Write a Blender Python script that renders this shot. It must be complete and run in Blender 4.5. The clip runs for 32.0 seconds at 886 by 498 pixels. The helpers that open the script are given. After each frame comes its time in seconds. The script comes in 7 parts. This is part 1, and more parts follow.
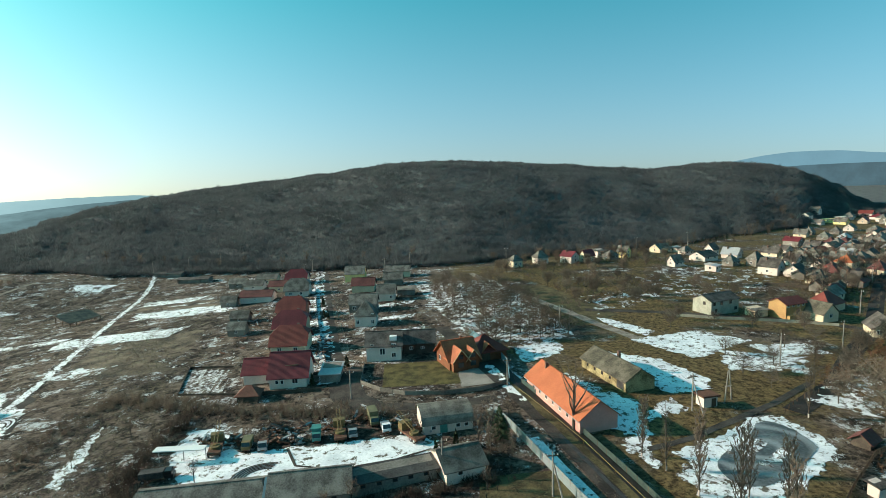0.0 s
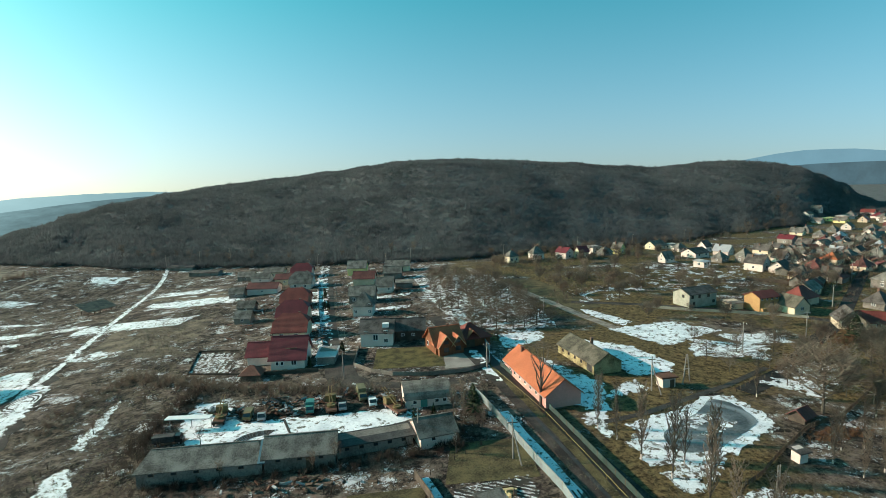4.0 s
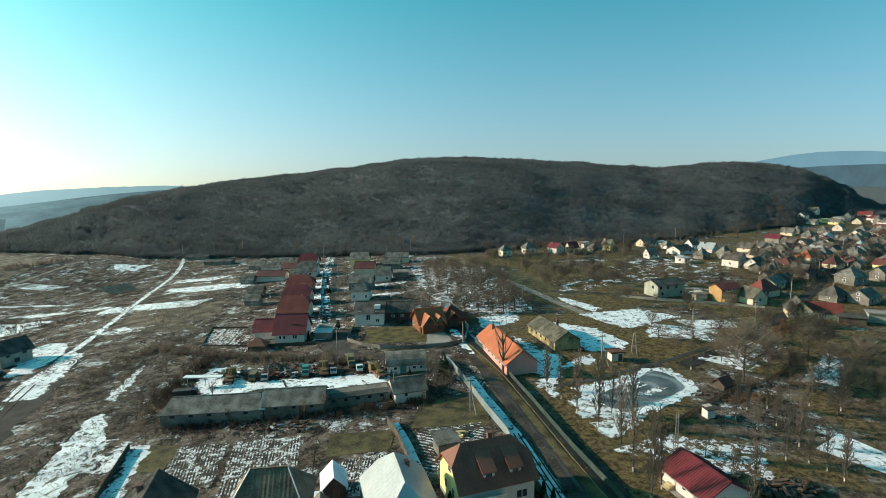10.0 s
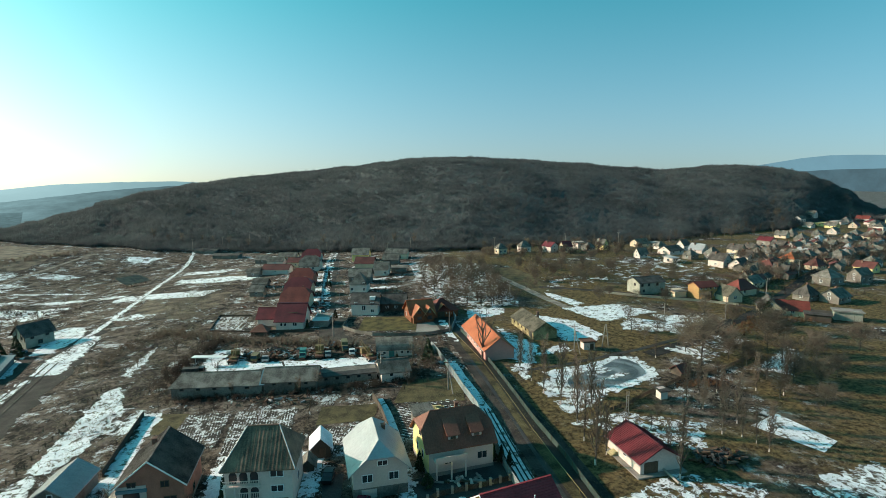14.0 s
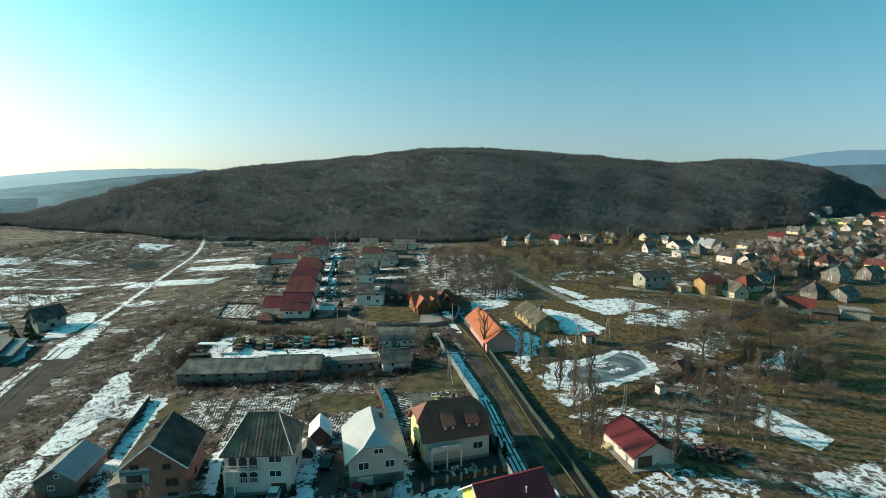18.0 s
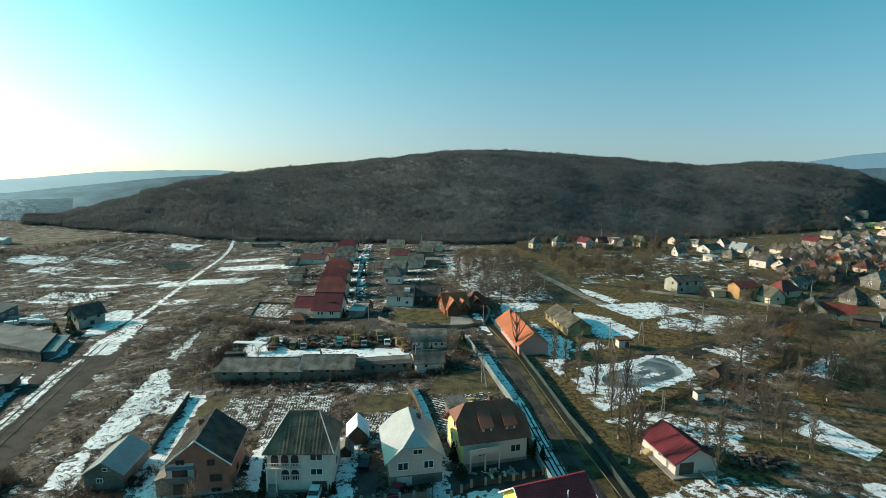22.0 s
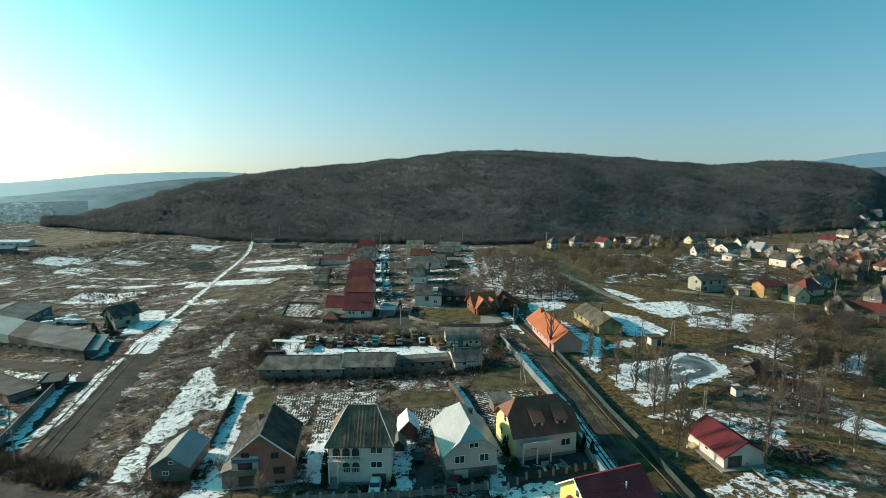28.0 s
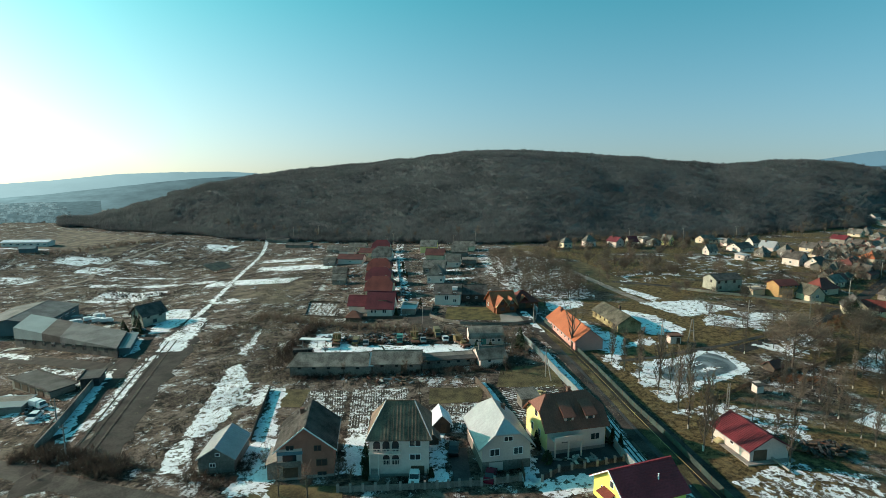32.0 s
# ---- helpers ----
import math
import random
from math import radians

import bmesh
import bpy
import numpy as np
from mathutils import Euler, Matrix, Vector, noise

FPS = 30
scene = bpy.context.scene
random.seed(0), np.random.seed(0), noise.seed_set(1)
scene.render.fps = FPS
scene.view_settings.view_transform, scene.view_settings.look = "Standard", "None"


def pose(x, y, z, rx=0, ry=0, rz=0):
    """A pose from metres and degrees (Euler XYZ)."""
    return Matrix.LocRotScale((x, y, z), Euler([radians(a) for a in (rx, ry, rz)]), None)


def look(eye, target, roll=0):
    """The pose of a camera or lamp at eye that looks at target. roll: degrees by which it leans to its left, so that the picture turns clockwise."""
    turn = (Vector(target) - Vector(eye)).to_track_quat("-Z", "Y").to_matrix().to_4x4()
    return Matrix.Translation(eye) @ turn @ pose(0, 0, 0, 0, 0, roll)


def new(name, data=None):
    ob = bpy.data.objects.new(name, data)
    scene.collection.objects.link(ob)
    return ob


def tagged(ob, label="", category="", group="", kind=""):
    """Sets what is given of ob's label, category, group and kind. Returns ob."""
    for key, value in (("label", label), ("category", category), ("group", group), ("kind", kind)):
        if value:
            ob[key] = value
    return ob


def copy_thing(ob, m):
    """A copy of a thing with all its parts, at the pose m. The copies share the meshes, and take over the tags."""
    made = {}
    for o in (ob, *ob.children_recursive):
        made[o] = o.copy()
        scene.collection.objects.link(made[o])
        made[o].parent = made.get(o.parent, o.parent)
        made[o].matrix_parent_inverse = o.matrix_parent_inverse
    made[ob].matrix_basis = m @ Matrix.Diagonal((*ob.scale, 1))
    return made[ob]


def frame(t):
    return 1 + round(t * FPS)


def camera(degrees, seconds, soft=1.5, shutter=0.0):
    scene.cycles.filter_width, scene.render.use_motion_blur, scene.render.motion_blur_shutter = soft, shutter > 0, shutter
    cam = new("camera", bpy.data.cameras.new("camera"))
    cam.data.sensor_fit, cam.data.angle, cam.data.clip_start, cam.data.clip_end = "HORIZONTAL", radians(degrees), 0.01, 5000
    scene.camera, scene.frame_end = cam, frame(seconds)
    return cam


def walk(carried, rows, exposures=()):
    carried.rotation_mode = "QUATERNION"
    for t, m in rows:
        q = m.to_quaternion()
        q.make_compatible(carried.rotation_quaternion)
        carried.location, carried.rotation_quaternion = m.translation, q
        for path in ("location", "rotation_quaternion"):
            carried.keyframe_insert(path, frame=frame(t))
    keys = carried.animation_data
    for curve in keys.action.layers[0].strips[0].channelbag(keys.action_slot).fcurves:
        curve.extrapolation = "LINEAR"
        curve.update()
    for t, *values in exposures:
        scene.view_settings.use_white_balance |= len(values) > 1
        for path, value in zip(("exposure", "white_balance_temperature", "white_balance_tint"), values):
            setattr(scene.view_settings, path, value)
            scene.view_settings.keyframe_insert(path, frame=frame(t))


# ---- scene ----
cam = camera(78, 32.0, soft=0.5)

# time, x, y, z, heading, tilt, lean
FLIGHT = [
    (0.0, -0.80, 50.17, 47.45, -7.68, -7.15, -1.85),
    (0.5, -0.20, 48.74, 47.48, -7.46, -7.17, -1.86),
    (1.0, 0.41, 47.33, 47.52, -7.30, -7.18, -1.87),
    (1.5, 1.03, 45.91, 47.55, -7.19, -7.20, -1.88),
    (2.0, 1.63, 44.49, 47.58, -7.09, -7.25, -1.89),
    (2.5, 2.20, 43.03, 47.61, -6.96, -7.29, -1.90),
    (3.0, 2.73, 41.54, 47.63, -6.83, -7.31, -1.91),
    (3.5, 3.21, 40.00, 47.65, -6.70, -7.34, -1.81),
    (5.5, 4.93, 33.54, 47.71, -6.21, -7.47, -1.41),
    (6.0, 5.38, 31.93, 47.71, -6.15, -7.48, -1.30),
    (6.5, 5.88, 30.35, 47.71, -6.01, -7.48, -1.28),
    (7.0, 6.39, 28.78, 47.70, -5.92, -7.48, -1.26),
    (7.5, 6.91, 27.21, 47.68, -5.89, -7.48, -1.24),
    (8.0, 7.45, 25.64, 47.66, -5.81, -7.54, -1.22),
    (8.5, 7.98, 24.06, 47.65, -5.61, -7.53, -1.20),
    (9.0, 8.51, 22.49, 47.65, -5.47, -7.56, -1.18),
    (9.5, 9.02, 20.88, 47.66, -5.34, -7.59, -1.09),
    (10.0, 9.54, 19.25, 47.70, -5.28, -7.61, -1.00),
    (10.5, 10.05, 17.59, 47.76, -5.19, -7.61, -0.91),
    (11.0, 10.56, 15.95, 47.83, -5.04, -7.61, -0.82),
    (11.5, 11.07, 14.32, 47.91, -4.86, -7.59, -0.73),
    (12.0, 11.60, 12.75, 47.99, -4.74, -7.59, -0.64),
    (12.5, 12.13, 11.23, 48.07, -4.68, -7.59, -0.55),
    (13.0, 12.68, 9.81, 48.15, -4.61, -7.59, -0.46),
    (13.5, 13.33, 8.27, 48.22, -4.53, -7.62, -0.39),
    (14.0, 14.05, 6.68, 48.29, -4.43, -7.71, -0.32),
    (14.5, 14.68, 5.44, 48.37, -4.42, -8.14, -0.24),
    (15.0, 15.05, 4.94, 48.43, -4.39, -8.69, -0.17),
    (15.5, 15.24, 4.98, 48.50, -4.06, -8.95, -0.08),
    (17.5, 15.81, 5.66, 48.77, -3.12, -8.68, 0.28),
    (18.0, 15.90, 5.82, 48.81, -3.29, -8.71, 0.37),
    (18.5, 15.95, 5.94, 48.85, -3.03, -8.74, 0.46),
    (19.0, 15.97, 5.99, 48.86, -2.37, -8.66, 0.55),
    (19.5, 15.84, 5.98, 48.85, -2.09, -8.66, 0.54),
    (20.0, 15.50, 5.96, 48.84, -1.99, -8.61, 0.53),
    (20.5, 15.00, 5.92, 48.83, -1.64, -8.58, 0.51),
    (21.0, 14.37, 5.87, 48.81, -1.39, -8.53, 0.50),
    (21.5, 13.66, 5.80, 48.80, -1.11, -8.50, 0.49),
    (22.0, 12.93, 5.73, 48.78, -1.04, -8.51, 0.47),
    (22.5, 12.22, 5.65, 48.77, -0.97, -8.51, 0.46),
    (23.0, 11.57, 5.57, 48.77, -0.84, -8.45, 0.45),
    (23.5, 10.97, 5.47, 48.77, -0.82, -8.46, 0.42),
    (24.0, 10.33, 5.32, 48.77, -0.73, -8.47, 0.40),
    (24.5, 9.69, 5.15, 48.78, -0.73, -8.48, 0.37),
    (25.0, 9.03, 4.94, 48.79, -0.74, -8.49, 0.35),
    (25.5, 8.36, 4.71, 48.79, -0.71, -8.45, 0.32),
    (27.5, 5.68, 3.62, 48.85, -0.60, -8.49, 0.22),
    (28.0, 5.03, 3.32, 48.86, -0.51, -8.44, 0.19),
    (28.5, 4.39, 3.00, 48.90, -0.51, -8.46, 0.17),
    (29.0, 3.76, 2.63, 48.97, -0.45, -8.49, 0.16),
    (29.5, 3.13, 2.22, 49.07, -0.39, -8.51, 0.14),
    (30.0, 2.50, 1.79, 49.19, -0.28, -8.51, 0.12),
    (30.5, 1.88, 1.33, 49.32, -0.22, -8.51, 0.10),
    (31.0, 1.25, 0.88, 49.45, -0.13, -8.51, 0.08),
    (31.5, 0.63, 0.43, 49.57, -0.07, -8.54, 0.07),
    (32.0, 0.00, 0.00, 49.68, 0.02, -8.54, 0.05),
]
walk(cam, [(t, pose(x, y, z, 90 + tilt, 0, head) @ pose(0, 0, 0, 0, 0, lean))
           for t, x, y, z, head, tilt, lean in FLIGHT],
     exposures=[(0.0, 0.59), (8.0, 0.54), (18.0, 0.48), (32.0, 0.42)])

# ---- light ----
SUN_AZ, SUN_EL = -74.0, 20.0          # degrees from +y towards +x, and above the horizon
world = bpy.data.worlds.new("sky")
scene.world = world
world.use_nodes = True
wn, wl = world.node_tree.nodes, world.node_tree.links
sky = wn.new("ShaderNodeTexSky")
sky.sky_type, sky.sun_disc = "NISHITA", False
sky.sun_elevation, sky.sun_rotation = radians(SUN_EL), radians(SUN_AZ)
sky.air_density, sky.dust_density, sky.ozone_density = 1.0, 3.2, 1.5
tint = wn.new("ShaderNodeMix")
tint.data_type, tint.blend_type = "RGBA", "MULTIPLY"
tint.inputs[0].default_value = 1.0
height, rise, shade = wn.new("ShaderNodeSeparateXYZ"), wn.new("ShaderNodeMapRange"), wn.new("ShaderNodeMix")
shade.data_type = "RGBA"                           # hazy white towards the horizon, deep teal overhead
shade.inputs[6].default_value, shade.inputs[7].default_value = (0.86, 0.96, 0.97, 1), (0.22, 0.98, 0.85, 1)
rise.inputs[1].default_value, rise.inputs[2].default_value = 0.0, 0.32
wl.new(height.outputs[2], rise.inputs[0])
wl.new(rise.outputs[0], shade.inputs[0])
wl.new(shade.outputs[2], tint.inputs[7])
geo, lower = wn.new("ShaderNodeTexCoord"), wn.new("ShaderNodeVectorMath")
lower.inputs[1].default_value = (0, 0, 0.085)      # the valley's horizon lies a little under eye level
wl.new(geo.outputs["Generated"], lower.inputs[0])
wl.new(geo.outputs["Generated"], height.inputs[0])
wl.new(lower.outputs[0], sky.inputs["Vector"])
wl.new(sky.outputs[0], tint.inputs[6])
wl.new(tint.outputs[2], wn["Background"].inputs[0])
wn["Background"].inputs[1].default_value = 0.15
sun_data = bpy.data.lights.new("sun", "SUN")
sun_data.energy, sun_data.angle, sun_data.color = 4.8, radians(0.6), (1.0, 0.78, 0.63)
sun = new("sun", sun_data)
a, e = radians(SUN_AZ), radians(SUN_EL)
sun.matrix_world = look((math.sin(a) * math.cos(e) * 500, math.cos(a) * math.cos(e) * 500, math.sin(e) * 500), (0, 0, 0))


# ---- materials ----
def material(name, base, vary=0.25, scale=1.0, rough=0.9, metal=0.0, second=None, bump=0.3, wave=None, per_object=0.0, spec=0.3):
    """A node material: base colour with two scales of noise, relief, and corrugation where wave = (axis, metres, depth) is given."""
    m = bpy.data.materials.new(name)
    m.use_nodes = True
    n, l = m.node_tree.nodes, m.node_tree.links
    b = n["Principled BSDF"]
    b.inputs["Roughness"].default_value, b.inputs["Metallic"].default_value = rough, metal
    b.inputs["Specular IOR Level"].default_value = spec
    co = n.new("ShaderNodeTexCoord")
    big, small = n.new("ShaderNodeTexNoise"), n.new("ShaderNodeTexNoise")
    big.inputs["Scale"].default_value, small.inputs["Scale"].default_value = 0.35 * scale, 4.0 * scale
    big.inputs["Detail"].default_value, small.inputs["Detail"].default_value = 5, 6
    small.inputs["Roughness"].default_value = 0.7
    for t in (big, small):
        l.new(co.outputs["Object"], t.inputs["Vector"])
    add = n.new("ShaderNodeMath")
    add.operation = "ADD"
    l.new(big.outputs[0], add.inputs[0])
    l.new(small.outputs[0], add.inputs[1])
    ramp = n.new("ShaderNodeMapRange")
    ramp.inputs[1].default_value, ramp.inputs[2].default_value = 0.82, 1.18
    l.new(add.outputs[0], ramp.inputs[0])
    mix = n.new("ShaderNodeMix")
    mix.data_type = "RGBA"
    lo = [c * (1 - vary) for c in base]
    hi = second or [min(1, c * (1 + vary)) for c in base]
    mix.inputs[6].default_value, mix.inputs[7].default_value = (*lo, 1), (*hi, 1)
    l.new(ramp.outputs[0], mix.inputs[0])
    colour = mix.outputs[2]
    if per_object:
        info, hsv, mr = n.new("ShaderNodeObjectInfo"), n.new("ShaderNodeHueSaturation"), n.new("ShaderNodeMapRange")
        mr.inputs[3].default_value, mr.inputs[4].default_value = 1 - per_object, 1 + per_object
        l.new(info.outputs["Random"], mr.inputs[0])
        l.new(mr.outputs[0], hsv.inputs["Value"])
        l.new(colour, hsv.inputs["Color"])
        colour = hsv.outputs[0]
    l.new(colour, b.inputs["Base Color"])
    height = small.outputs[0]
    if wave:
        w = n.new("ShaderNodeTexWave")
        w.bands_direction = wave[0]
        w.inputs["Scale"].default_value = 1 / wave[1] * 0.314
        l.new(co.outputs["Object"], w.inputs["Vector"])
        wa = n.new("ShaderNodeMath")
        wa.operation, wa.inputs[1].default_value = "MULTIPLY_ADD", wave[2]
        l.new(w.outputs["Fac"], wa.inputs[0])
        l.new(height, wa.inputs[2])
        height = wa.outputs[0]
    bp = n.new("ShaderNodeBump")
    bp.inputs["Strength"].default_value, bp.inputs["Distance"].default_value = bump, 0.05
    l.new(height, bp.inputs["Height"])
    l.new(bp.outputs[0], b.inputs["Normal"])
    return m


def ground_material():
    """Winter grassland: straw, bare soil, thin green and mud, by noise at several sizes."""
    m = bpy.data.materials.new("winter_ground")
    m.use_nodes = True
    n, l = m.node_tree.nodes, m.node_tree.links
    b = n["Principled BSDF"]
    b.inputs["Roughness"].default_value, b.inputs["Specular IOR Level"].default_value = 1.0, 0.1
    co = n.new("ShaderNodeTexCoord")

    def noise_at(scale, detail=6, rough=0.65):
        t = n.new("ShaderNodeTexNoise")
        t.inputs["Scale"].default_value, t.inputs["Detail"].default_value, t.inputs["Roughness"].default_value = scale, detail, rough
        l.new(co.outputs["Object"], t.inputs["Vector"])
        return t.outputs[0]

    def blend(c1, c2, fac, lo, hi):
        r, x = n.new("ShaderNodeMapRange"), n.new("ShaderNodeMix")
        x.data_type = "RGBA"
        r.inputs[1].default_value, r.inputs[2].default_value = lo, hi
        l.new(fac, r.inputs[0])
        l.new(r.outputs[0], x.inputs[0])
        for k, c in ((6, c1), (7, c2)):
            if isinstance(c, tuple):
                x.inputs[k].default_value = (*c, 1)
            else:
                l.new(c, x.inputs[k])
        return x.outputs[2]
    straw = blend((0.034, 0.026, 0.022), (0.170, 0.128, 0.098), noise_at(0.8, 8, 0.8), 0.43, 0.57)
    soil = blend((0.023, 0.018, 0.016), (0.098, 0.074, 0.063), noise_at(1.6, 8, 0.8), 0.43, 0.57)
    c = blend(straw, soil, noise_at(0.045), 0.45, 0.56)
    green = blend((0.040, 0.029, 0.015), (0.200, 0.142, 0.068), noise_at(0.9, 8, 0.8), 0.42, 0.58)
    sep = n.new("ShaderNodeSeparateXYZ")
    l.new(co.outputs["Object"], sep.inputs[0])
    side = n.new("ShaderNodeMapRange")
    side.inputs[1].default_value, side.inputs[2].default_value = 5, 45
    l.new(sep.outputs[0], side.inputs[0])
    wob = n.new("ShaderNodeMath")
    wob.operation = "MULTIPLY"
    l.new(side.outputs[0], wob.inputs[0])
    l.new(noise_at(0.03, 3), wob.inputs[1])
    c = blend(c, (0.195, 0.155, 0.130), noise_at(0.16, 10, 0.82), 0.49, 0.59)
    c = blend(c, (0.016, 0.014, 0.012), noise_at(0.23, 10, 0.84), 0.505, 0.57)
    c = blend(c, (0.55, 0.57, 0.60), noise_at(0.13, 12, 0.88), 0.555, 0.572)
    c = blend(c, green, wob.outputs[0], 0.38, 0.50)
    l.new(c, b.inputs["Base Color"])
    bp = n.new("ShaderNodeBump")
    bp.inputs["Strength"].default_value, bp.inputs["Distance"].default_value = 1.0, 0.5
    l.new(noise_at(0.9, 10, 0.8), bp.inputs["Height"])
    l.new(bp.outputs[0], b.inputs["Normal"])
    return m


M = {}
M["ground"] = ground_material()
def snow_material():
    """Old snow: bright and grainy, with specks and thin places where the soil shows."""
    m = material("snow", (0.66, 0.69, 0.74), 0.12, 0.6, 0.7, second=(0.86, 0.87, 0.90), bump=0.5)
    n, l = m.node_tree.nodes, m.node_tree.links
    b = n["Principled BSDF"]
    clean = b.inputs["Base Color"].links[0].from_socket
    co, spots, r, x = n.new("ShaderNodeTexCoord"), n.new("ShaderNodeTexNoise"), n.new("ShaderNodeMapRange"), n.new("ShaderNodeMix")
    spots.inputs["Scale"].default_value, spots.inputs["Detail"].default_value, spots.inputs["Roughness"].default_value = 0.7, 9, 0.72
    l.new(co.outputs["Object"], spots.inputs["Vector"])
    r.inputs[1].default_value, r.inputs[2].default_value = 0.545, 0.585
    l.new(spots.outputs[0], r.inputs[0])
    x.data_type = "RGBA"
    l.new(r.outputs[0], x.inputs[0])
    l.new(clean, x.inputs[6])
    x.inputs[7].default_value = (0.10, 0.085, 0.065, 1)
    l.new(x.outputs[2], b.inputs["Base Color"])
    return m


M["snow"] = snow_material()


def thin_snow_material():
    """The speckled margin of a thawing patch, half snow and half soil."""
    m = material("thin_snow", (0.045, 0.036, 0.029), 0.4, 0.8, 1.0, second=(0.14, 0.112, 0.088), bump=0.6)
    n, l = m.node_tree.nodes, m.node_tree.links
    b = n["Principled BSDF"]
    soil = b.inputs["Base Color"].links[0].from_socket
    co, spots, r, x = n.new("ShaderNodeTexCoord"), n.new("ShaderNodeTexNoise"), n.new("ShaderNodeMapRange"), n.new("ShaderNodeMix")
    spots.inputs["Scale"].default_value, spots.inputs["Detail"].default_value, spots.inputs["Roughness"].default_value = 1.1, 8, 0.8
    l.new(co.outputs["Object"], spots.inputs["Vector"])
    r.inputs[1].default_value, r.inputs[2].default_value = 0.49, 0.53
    l.new(spots.outputs[0], r.inputs[0])
    x.data_type = "RGBA"
    l.new(r.outputs[0], x.inputs[0])
    l.new(soil, x.inputs[6])
    x.inputs[7].default_value = (0.62, 0.63, 0.66, 1)
    l.new(x.outputs[2], b.inputs["Base Color"])
    return m


M["thin_snow"] = thin_snow_material()
M["wine_tile"] = material("wine_red_roof_tile", (0.27, 0.034, 0.042), 0.2, 0.8, 0.6, bump=0.4)
M["ice"] = material("pond_ice", (0.06, 0.063, 0.064), 0.35, 0.5, 0.4, second=(0.17, 0.18, 0.18), bump=0.15, spec=0.4)


def streak_ice(m):
    """Adds frozen rings and blown streaks to the ice."""
    n, l = m.node_tree.nodes, m.node_tree.links
    b = n["Principled BSDF"]
    plain = b.inputs["Base Color"].links[0].from_socket
    co, move, w, r, x = n.new("ShaderNodeTexCoord"), n.new("ShaderNodeMapping"), n.new("ShaderNodeTexWave"), n.new("ShaderNodeMapRange"), n.new("ShaderNodeMix")
    move.inputs["Location"].default_value = (-62, -128, 0)
    w.wave_type, w.rings_direction = "RINGS", "Z"
    w.inputs["Scale"].default_value, w.inputs["Distortion"].default_value, w.inputs["Detail"].default_value, w.inputs["Detail Scale"].default_value = 0.055, 7.0, 4.0, 0.5
    l.new(co.outputs["Object"], move.inputs[0])
    l.new(move.outputs[0], w.inputs["Vector"])
    r.inputs[1].default_value, r.inputs[2].default_value, r.inputs[4].default_value = 0.6, 1.0, 0.4
    l.new(w.outputs["Fac"], r.inputs[0])
    x.data_type = "RGBA"
    l.new(r.outputs[0], x.inputs[0])
    l.new(plain, x.inputs[6])
    x.inputs[7].default_value = (0.42, 0.45, 0.47, 1)
    l.new(x.outputs[2], b.inputs["Base Color"])


streak_ice(M["ice"])
# hill floor, greyed like the forest twigs to stand for haze
M["litter"] = material("hazed_leaf_litter", (0.073, 0.076, 0.076), 0.25, 0.25, 1.0, second=(0.114, 0.117, 0.116), bump=0.6)
M["mud"] = material("mud_track", (0.026, 0.021, 0.018), 0.4, 0.8, 0.9, second=(0.072, 0.058, 0.050), bump=0.6)
M["asphalt"] = material("wet_asphalt", (0.030, 0.030, 0.031), 0.3, 1.0, 0.7, second=(0.060, 0.060, 0.060), bump=0.3)
M["lawn"] = material("lawn", (0.044, 0.038, 0.012), 0.4, 1.2, 1.0, second=(0.120, 0.098, 0.032), bump=0.7)
M["plough"] = material("ploughed_soil", (0.036, 0.031, 0.027), 0.3, 1.0, 1.0, bump=0.7)
M["lawn_dry"] = material("thin_winter_grass", (0.044, 0.036, 0.016), 0.4, 0.9, 1.0, second=(0.125, 0.100, 0.046), bump=0.7)
M["track"] = material("pale_worn_track", (0.17, 0.14, 0.115), 0.3, 1.0, 1.0, second=(0.32, 0.275, 0.235), bump=0.5)
M["gravel"] = material("grey_gravel_road", (0.028, 0.025, 0.022), 0.3, 0.8, 0.95, second=(0.070, 0.062, 0.055), bump=0.5)
M["roof_grey"] = material("grey_roofing_felt", (0.085, 0.088, 0.090), 0.25, 0.6, 0.85, second=(0.15, 0.155, 0.155), bump=0.2)
M["roof_brown"] = material("dark_brown_roofing_felt", (0.040, 0.034, 0.033), 0.25, 0.6, 0.85, second=(0.075, 0.066, 0.063), bump=0.2)
# near-black: wet ditch mud with the shadow over it darkened in
M["ditch"] = material("ditch_mud_and_shadow", (0.010, 0.010, 0.009), 0.3, 1.0, 0.6, second=(0.026, 0.023, 0.02), bump=0.4)
M["straw_field"] = material("pale_straw_field", (0.034, 0.026, 0.020), 0.5, 0.5, 1.0, second=(0.185, 0.142, 0.100), bump=0.9)
M["dark_field"] = material("dark_fallow_field", (0.028, 0.025, 0.022), 0.4, 0.5, 1.0, second=(0.085, 0.074, 0.062), bump=0.9)
M["slate"] = material("grey_asbestos_slate", (0.085, 0.077, 0.066), 0.35, 1.2, 0.9, second=(0.205, 0.190, 0.168), wave=("X", 0.35, 0.35), bump=0.5, per_object=0.2)
M["dark_slate"] = material("dark_weathered_slate", (0.046, 0.039, 0.036), 0.35, 1.2, 0.85, second=(0.120, 0.103, 0.093), wave=("X", 0.35, 0.35), bump=0.5, per_object=0.2)
M["red_tile"] = material("dark_red_metal_tile", (0.135, 0.022, 0.028), 0.25, 0.8, 0.55, wave=("X", 0.25, 0.5), bump=0.5, per_object=0.12)
M["orange_tile"] = material("orange_clay_tile", (0.40, 0.115, 0.05), 0.14, 0.8, 0.75, wave=("X", 0.3, 0.5), bump=0.5, per_object=0.12)
M["brown_tile"] = material("dark_brown_metal_tile", (0.185, 0.066, 0.044), 0.25, 0.8, 0.6, wave=("X", 0.3, 0.5), bump=0.5)
